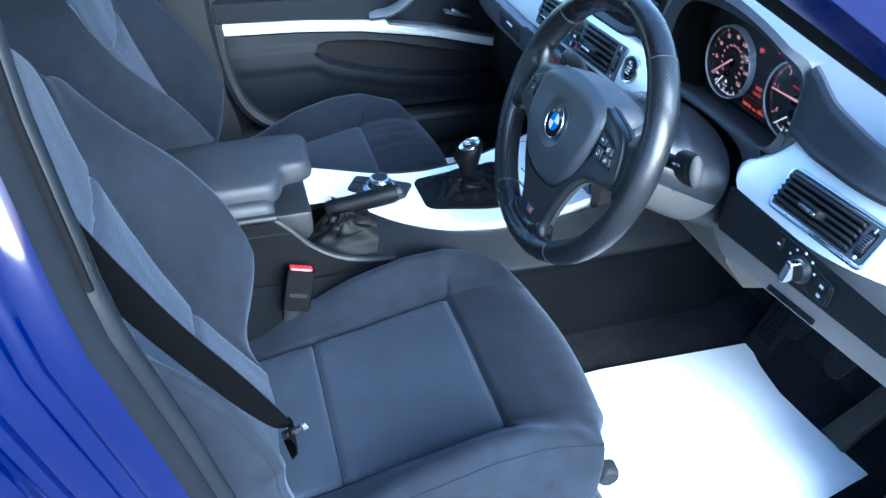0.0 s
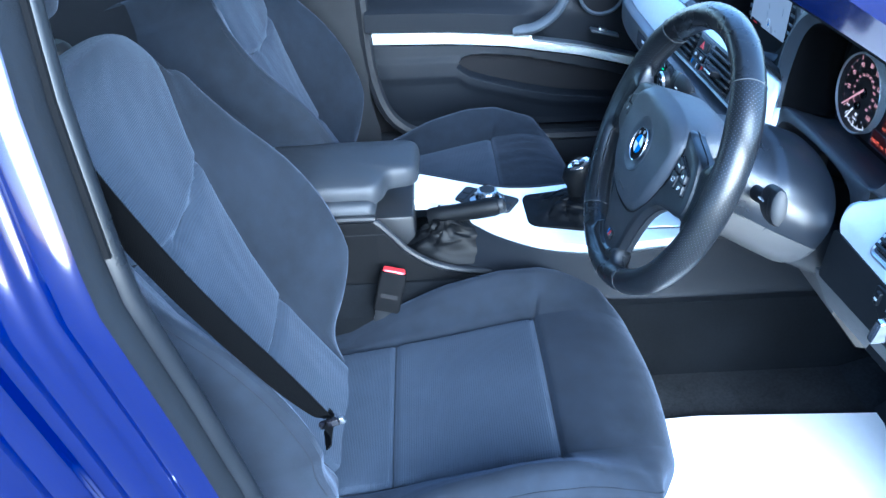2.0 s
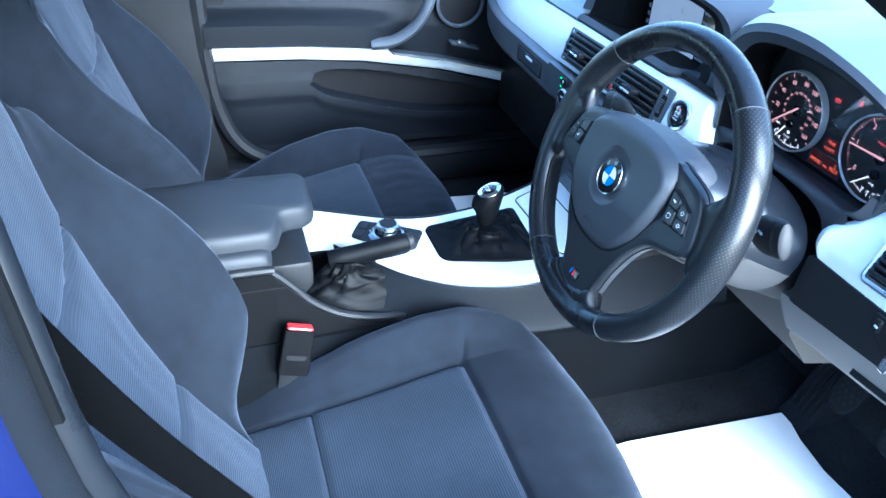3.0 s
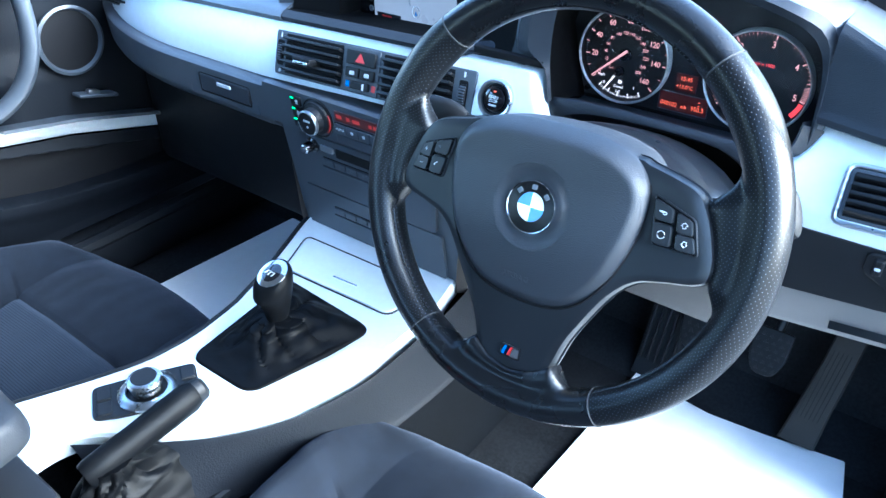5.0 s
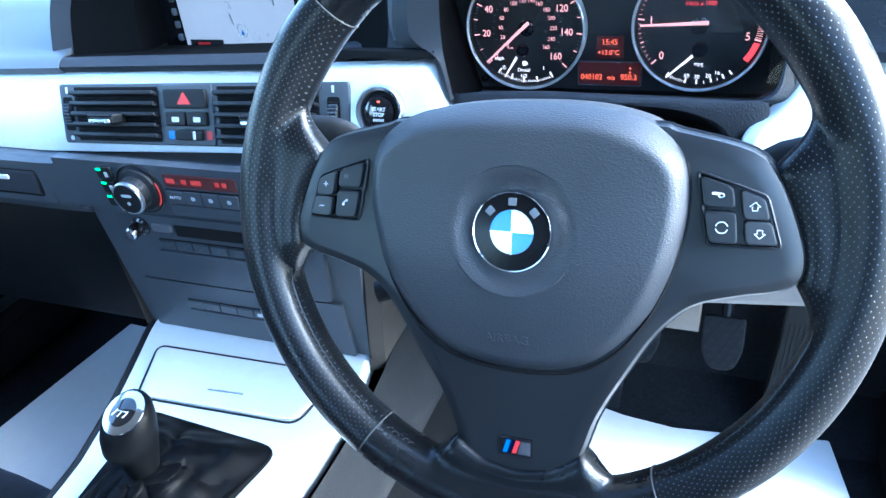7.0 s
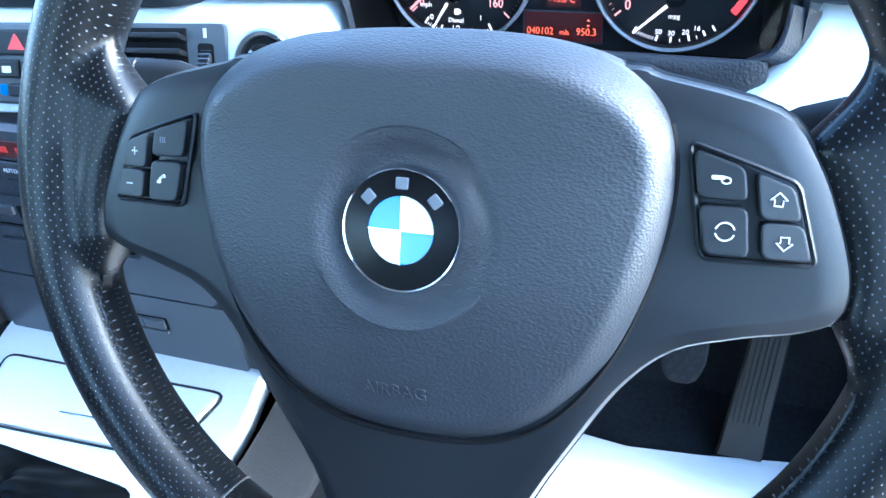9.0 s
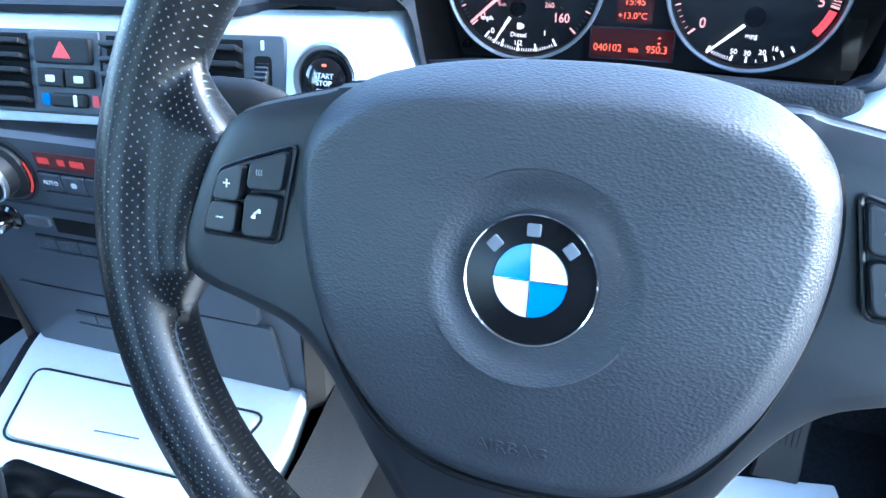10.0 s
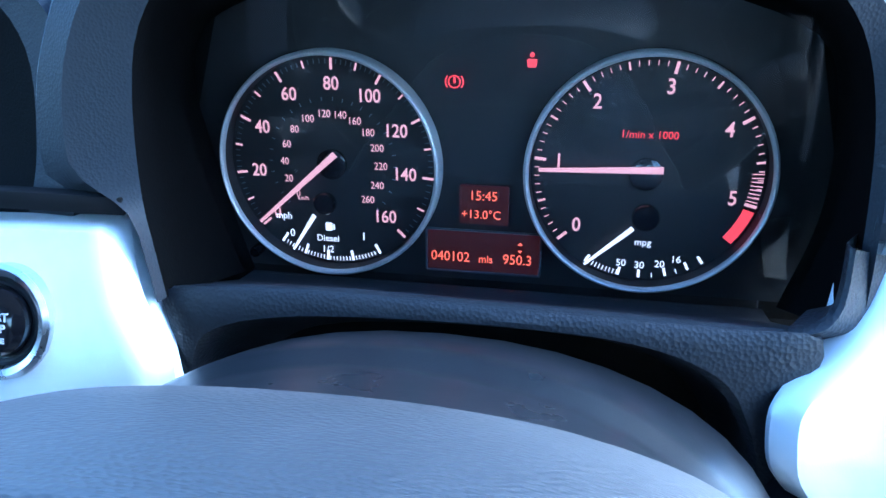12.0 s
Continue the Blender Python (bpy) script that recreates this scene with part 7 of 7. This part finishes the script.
part("gear_line", box((0.012, 0.0009, 0.0008), tuple(KC @ Vector((0, 0, 0.0029))), 0.0002), PRINT, cap)

# menu controller
ctl = thing("menu_controller", pose(-0.040, -0.155, 0.565), "round menu controller with a metal ring and small keys", "controller")
CB = pose(-0.034, -0.155, con_z(-0.155) + 0.0005)
part("key_base", prism(rounded([(-0.030, -0.060), (0.024, -0.060), (0.030, -0.030), (0.030, 0.030), (0.024, 0.056), (-0.030, 0.056), (-0.032, 0.0)], 0.008), 0.004, CB @ pose(0.0, 0.0, 0, 0, 0, -30), 0.0015), BLACK, ctl, "black key base")
for sy in (-1, 1):
    for sx in (-1, 1):
        part("key", prism(rect(sx * 0.0125 - 0.0105, sy * 0.0465 - 0.0085, sx * 0.0125 + 0.0105, sy * 0.0465 + 0.0075, 0.003), 0.0065, CB @ pose(0, 0, 0, 0, 0, -30), 0.0015), BLACK, ctl)
part("ring", lathe([(0.0335, 0.003), (0.0335, 0.0055), (0.0290, 0.0085), (0.0240, 0.0095), (0.0225, 0.008)], 48, CB), SATIN, ctl, "satin metal ring")
part("turn_knob", lathe([(0, 0.0257), (0.0150, 0.0260), (0.0185, 0.0247), (0.0200, 0.0215), (0.0190, 0.0165), (0.0165, 0.0135), (0.0170, 0.008)], 48, CB), SATIN, ctl, "satin metal turning knob")
part("knob_top", lathe([(0, 0.0264), (0.0145, 0.0266), (0.0150, 0.0252)], 40, CB), BLACK, ctl, "black knob top")

# parking brake
pb = thing("parking_brake", pose(0.045, -0.24, 0.48), "parking brake lever in a black leather gaiter", "parking brake")
P0, P1 = Vector((0.030, -0.262, 0.574)), Vector((0.044, -0.135, 0.600))
ax = (P1 - P0)
part("grip", tube([P0 + ax * t for t in (-0.05, 0.0, 0.15, 0.4, 0.7, 0.9, 0.96)], [0.0155, 0.0175, 0.0180, 0.0175, 0.0184, 0.0182, 0.0155], 20, flat=(1.0, 0.85), side=(0, 0, 1)), GRIP, pb, "black leather grip")
part("release_button", tube([P0 + ax * t for t in (0.94, 0.97, 1.03, 1.06)], [0.0125, 0.0155, 0.0145, 0.010], 16, flat=(1.0, 0.8), side=(0, 0, 1)), BLACK, pb, "black release button")
loops = []
for t in steps(0, 1, 40):
    c = P0 + ax * 0.16 + Vector((-0.004, -0.030, -0.080)) * t
    w, l = 0.021 + 0.030 * t ** 1.6, 0.024 + 0.112 * t ** 1.45
    env = math.sin(math.pi * min(1, 0.06 + t) ** 0.8)
    lp = []
    for a in steps(0, 2 * math.pi, 73)[:-1]:
        cr = abs(math.sin(a * 4.5 + 2.0 * t + 1.3 * math.sin(t * 5 + a * 2))) ** 0.5 - 0.7
        rp = abs(math.sin(t * 9 + 1.6 * math.sin(a * 2 + 1))) ** 0.6 - 0.6
        nz = noise.noise((math.cos(a) * 2.5, math.sin(a) * 2.5, t * 5))
        g = (0.0055 * cr + 0.004 * rp + 0.004 * nz) * env
        lp.append(c + Vector(((w + g) * math.cos(a), (l + 1.3 * g) * math.sin(a) + 0.062 * t, 0.006 * nz * env)))
    loops.append(lp)
part("gaiter", loft(loops), BOOT, pb, "crumpled black leather gaiter")

# armrest
arm = thing("armrest", pose(-0.02, -0.45, 0.585), "grey padded armrest lid on the centre console", "armrest")


def cushion_block(pts, z0, z1, r, crown):
    ol = rounded(pts, r, 6)
    c = sum((Vector(p) for p in pts), Vector((0, 0))) / len(pts)
    lv = [(0.96, z0), (0.985, z0 + 0.002), (1.0, z0 + 0.008), (1.0, z1 - 0.024), (0.992, z1 - 0.015), (0.97, z1 - 0.0075), (0.93, z1 - 0.0025), (0.87, z1), (0.6, z1 + crown * 0.7), (0.2, z1 + crown)]
    return loft([[Vector((*(c + (p - c) * s), z)) for p in ol] for s, z in lv])


part("lid_pad", cushion_block([(-0.120, -0.62), (0.074, -0.62), (0.070, -0.352), (0.014, -0.338), (0.006, -0.284), (-0.118, -0.280)], 0.628, 0.666, [0.02, 0.02, 0.026, 0.014, 0.026, 0.026], 0.006), ARMSKIN, arm, "grey padded lid")
part("base_pad", cushion_block([(-0.112, -0.62), (0.092, -0.62), (0.088, -0.362), (-0.112, -0.352)], 0.606, 0.640, 0.018, 0.001), ARMSKIN, arm, "grey padded base")

# ---- pedals and footwell ----
def pedal(name, x, z, w, h, label, y=0.552):
    p = thing(name, pose(x, y, z - h / 2), label, "pedal", "pedals")
    F = pose(x, y, z, 62, 0, 0)
    part("pad", prism(rounded([(-w / 2, h / 2), (-w * 0.50, -h * 0.15), (-w * 0.28, -h / 2), (w * 0.28, -h / 2), (w * 0.50, -h * 0.15), (w / 2, h / 2)], [0.006, 0.02, 0.012, 0.012, 0.02, 0.006]), 0.008, F, 0.002), RUBBER, p, "worn rubber pad")
    n = 0
    for r in range(6):
        for c in range(4):
            xx, yy = (c - 1.5) * w * 0.22 + (r % 2) * w * 0.11 - w * 0.05, (r - 2.5) * h * 0.145
            if abs(xx) < w * 0.40 - max(0, -yy - 0.01) * 0.3:
                part("stud", prism(rounded([(xx - 0.0042, yy - 0.003), (xx + 0.0042, yy - 0.003), (xx, yy + 0.004)], 0.0008, 1), 0.0092, F, 0.0004, base=0.007), BLACK, p)
    part("arm", tube(curve_open([(x + 0.002, y + 0.012, z + h * 0.3), (x + 0.006, y + 0.055, z + 0.10), (x + 0.01, y + 0.05, z + 0.26)], 6), 0.007, 10), BLACK, p, "black steel pedal arm")


pedal("clutch_pedal", 0.372, 0.398, 0.056, 0.074, "clutch pedal with a studded rubber pad")
pedal("brake_pedal", 0.482, 0.406, 0.055, 0.074, "brake pedal with a studded rubber pad")
def rounded_bar(x0, w, y, z):
    """A pad's cross section leaning back with the pedal."""
    return [Vector((x0 + w * a, y + b * 0.85, z - b * 0.5)) for a, b in ((-1, 0.006), (-0.9, 0.001), (-0.6, 0), (0.6, 0), (0.9, 0.001), (1, 0.006), (0.9, 0.014), (-0.9, 0.014))]


acc = thing("accelerator_pedal", pose(0.575, 0.53, 0.28), "long floor-hinged accelerator pedal", "pedal", "pedals")
bm = loft([rounded_bar(x0, w, y, z) for x0, w, y, z in ((0.560, 0.027, 0.500, 0.300), (0.562, 0.026, 0.506, 0.312), (0.566, 0.024, 0.528, 0.350), (0.575, 0.022, 0.565, 0.415), (0.580, 0.021, 0.592, 0.470), (0.580, 0.019, 0.596, 0.476))])
part("pad", bm, GREYRUB, acc, "worn brown-grey pad")
for k in range(6):
    part("groove", tube([Vector((0.548 + 0.006 * k + 0.010 * q, 0.5205 + 0.054 * q, 0.338 + 0.098 * q)) for q in (0, 0.5, 1)], 0.0006, 5), BLACK, acc)
fr = thing("foot_rest", pose(0.325, 0.56, 0.30), "ribbed black foot rest beside the clutch", "foot rest")
bm = loft([[Vector((x, y, z)) for y, z in ((0.515, 0.285), (0.53, 0.30), (0.60, 0.455), (0.66, 0.46), (0.66, 0.28))] for x in (0.285, 0.350)])
part("body", bm, BLACK, fr)
for k in range(5):
    part("rib", box((0.0045, 0.006, 0.155), (0.291 + 0.013 * k, 0.563, 0.380), 0.0015, (-24.5, 0, 0)), RUBBER, fr)
part("kick_wall", box((0.02, 0.32, 0.36), (0.722, 0.60, 0.46), 0.01), BLACK, low, "dark side trim of the footwell")


def mat_sheet(pts, wave):
    k = rounded(pts, 0.004, 3)
    c = sum((Vector((p.x, p.y)) for p in k), Vector((0, 0))) / len(k)
    lv = []
    for s in (1.0, 0.9, 0.75, 0.5, 0.2):
        lv.append([Vector((*(c + (p - c) * s), 0.2865 + 0.006 * noise.noise(((c + (p - c) * s).x * 7, (c + (p - c) * s).y * 7, wave)))) for p in k])
    b = loft(lv[::-1], caps=(True, False))
    bmesh.ops.recalc_face_normals(b, faces=b.faces[:])
    bmesh.ops.solidify(b, geom=b.faces[:], thickness=0.0008)
    return b


edge_r = [(0.284, 0.20), (0.296, 0.522), (0.36, 0.505), (0.43, 0.497), (0.52, 0.505), (0.63, 0.524), (0.655, 0.40), (0.66, 0.0), (0.62, -0.06), (0.30, -0.06)]
solo("paper_mat", mat_sheet(edge_r, 3), PAPER, "white protective paper mat in the driver's footwell", "floor mat", group="paper mats")
edge_l = [(-0.585, 0.15), (-0.566, 0.515), (-0.30, 0.500), (-0.215, 0.47), (-0.20, 0.30), (-0.20, -0.02), (-0.58, -0.02)]
solo("paper_mat", mat_sheet(edge_l, 8), PAPER, "white protective paper mat in the passenger footwell", "floor mat", group="paper mats")
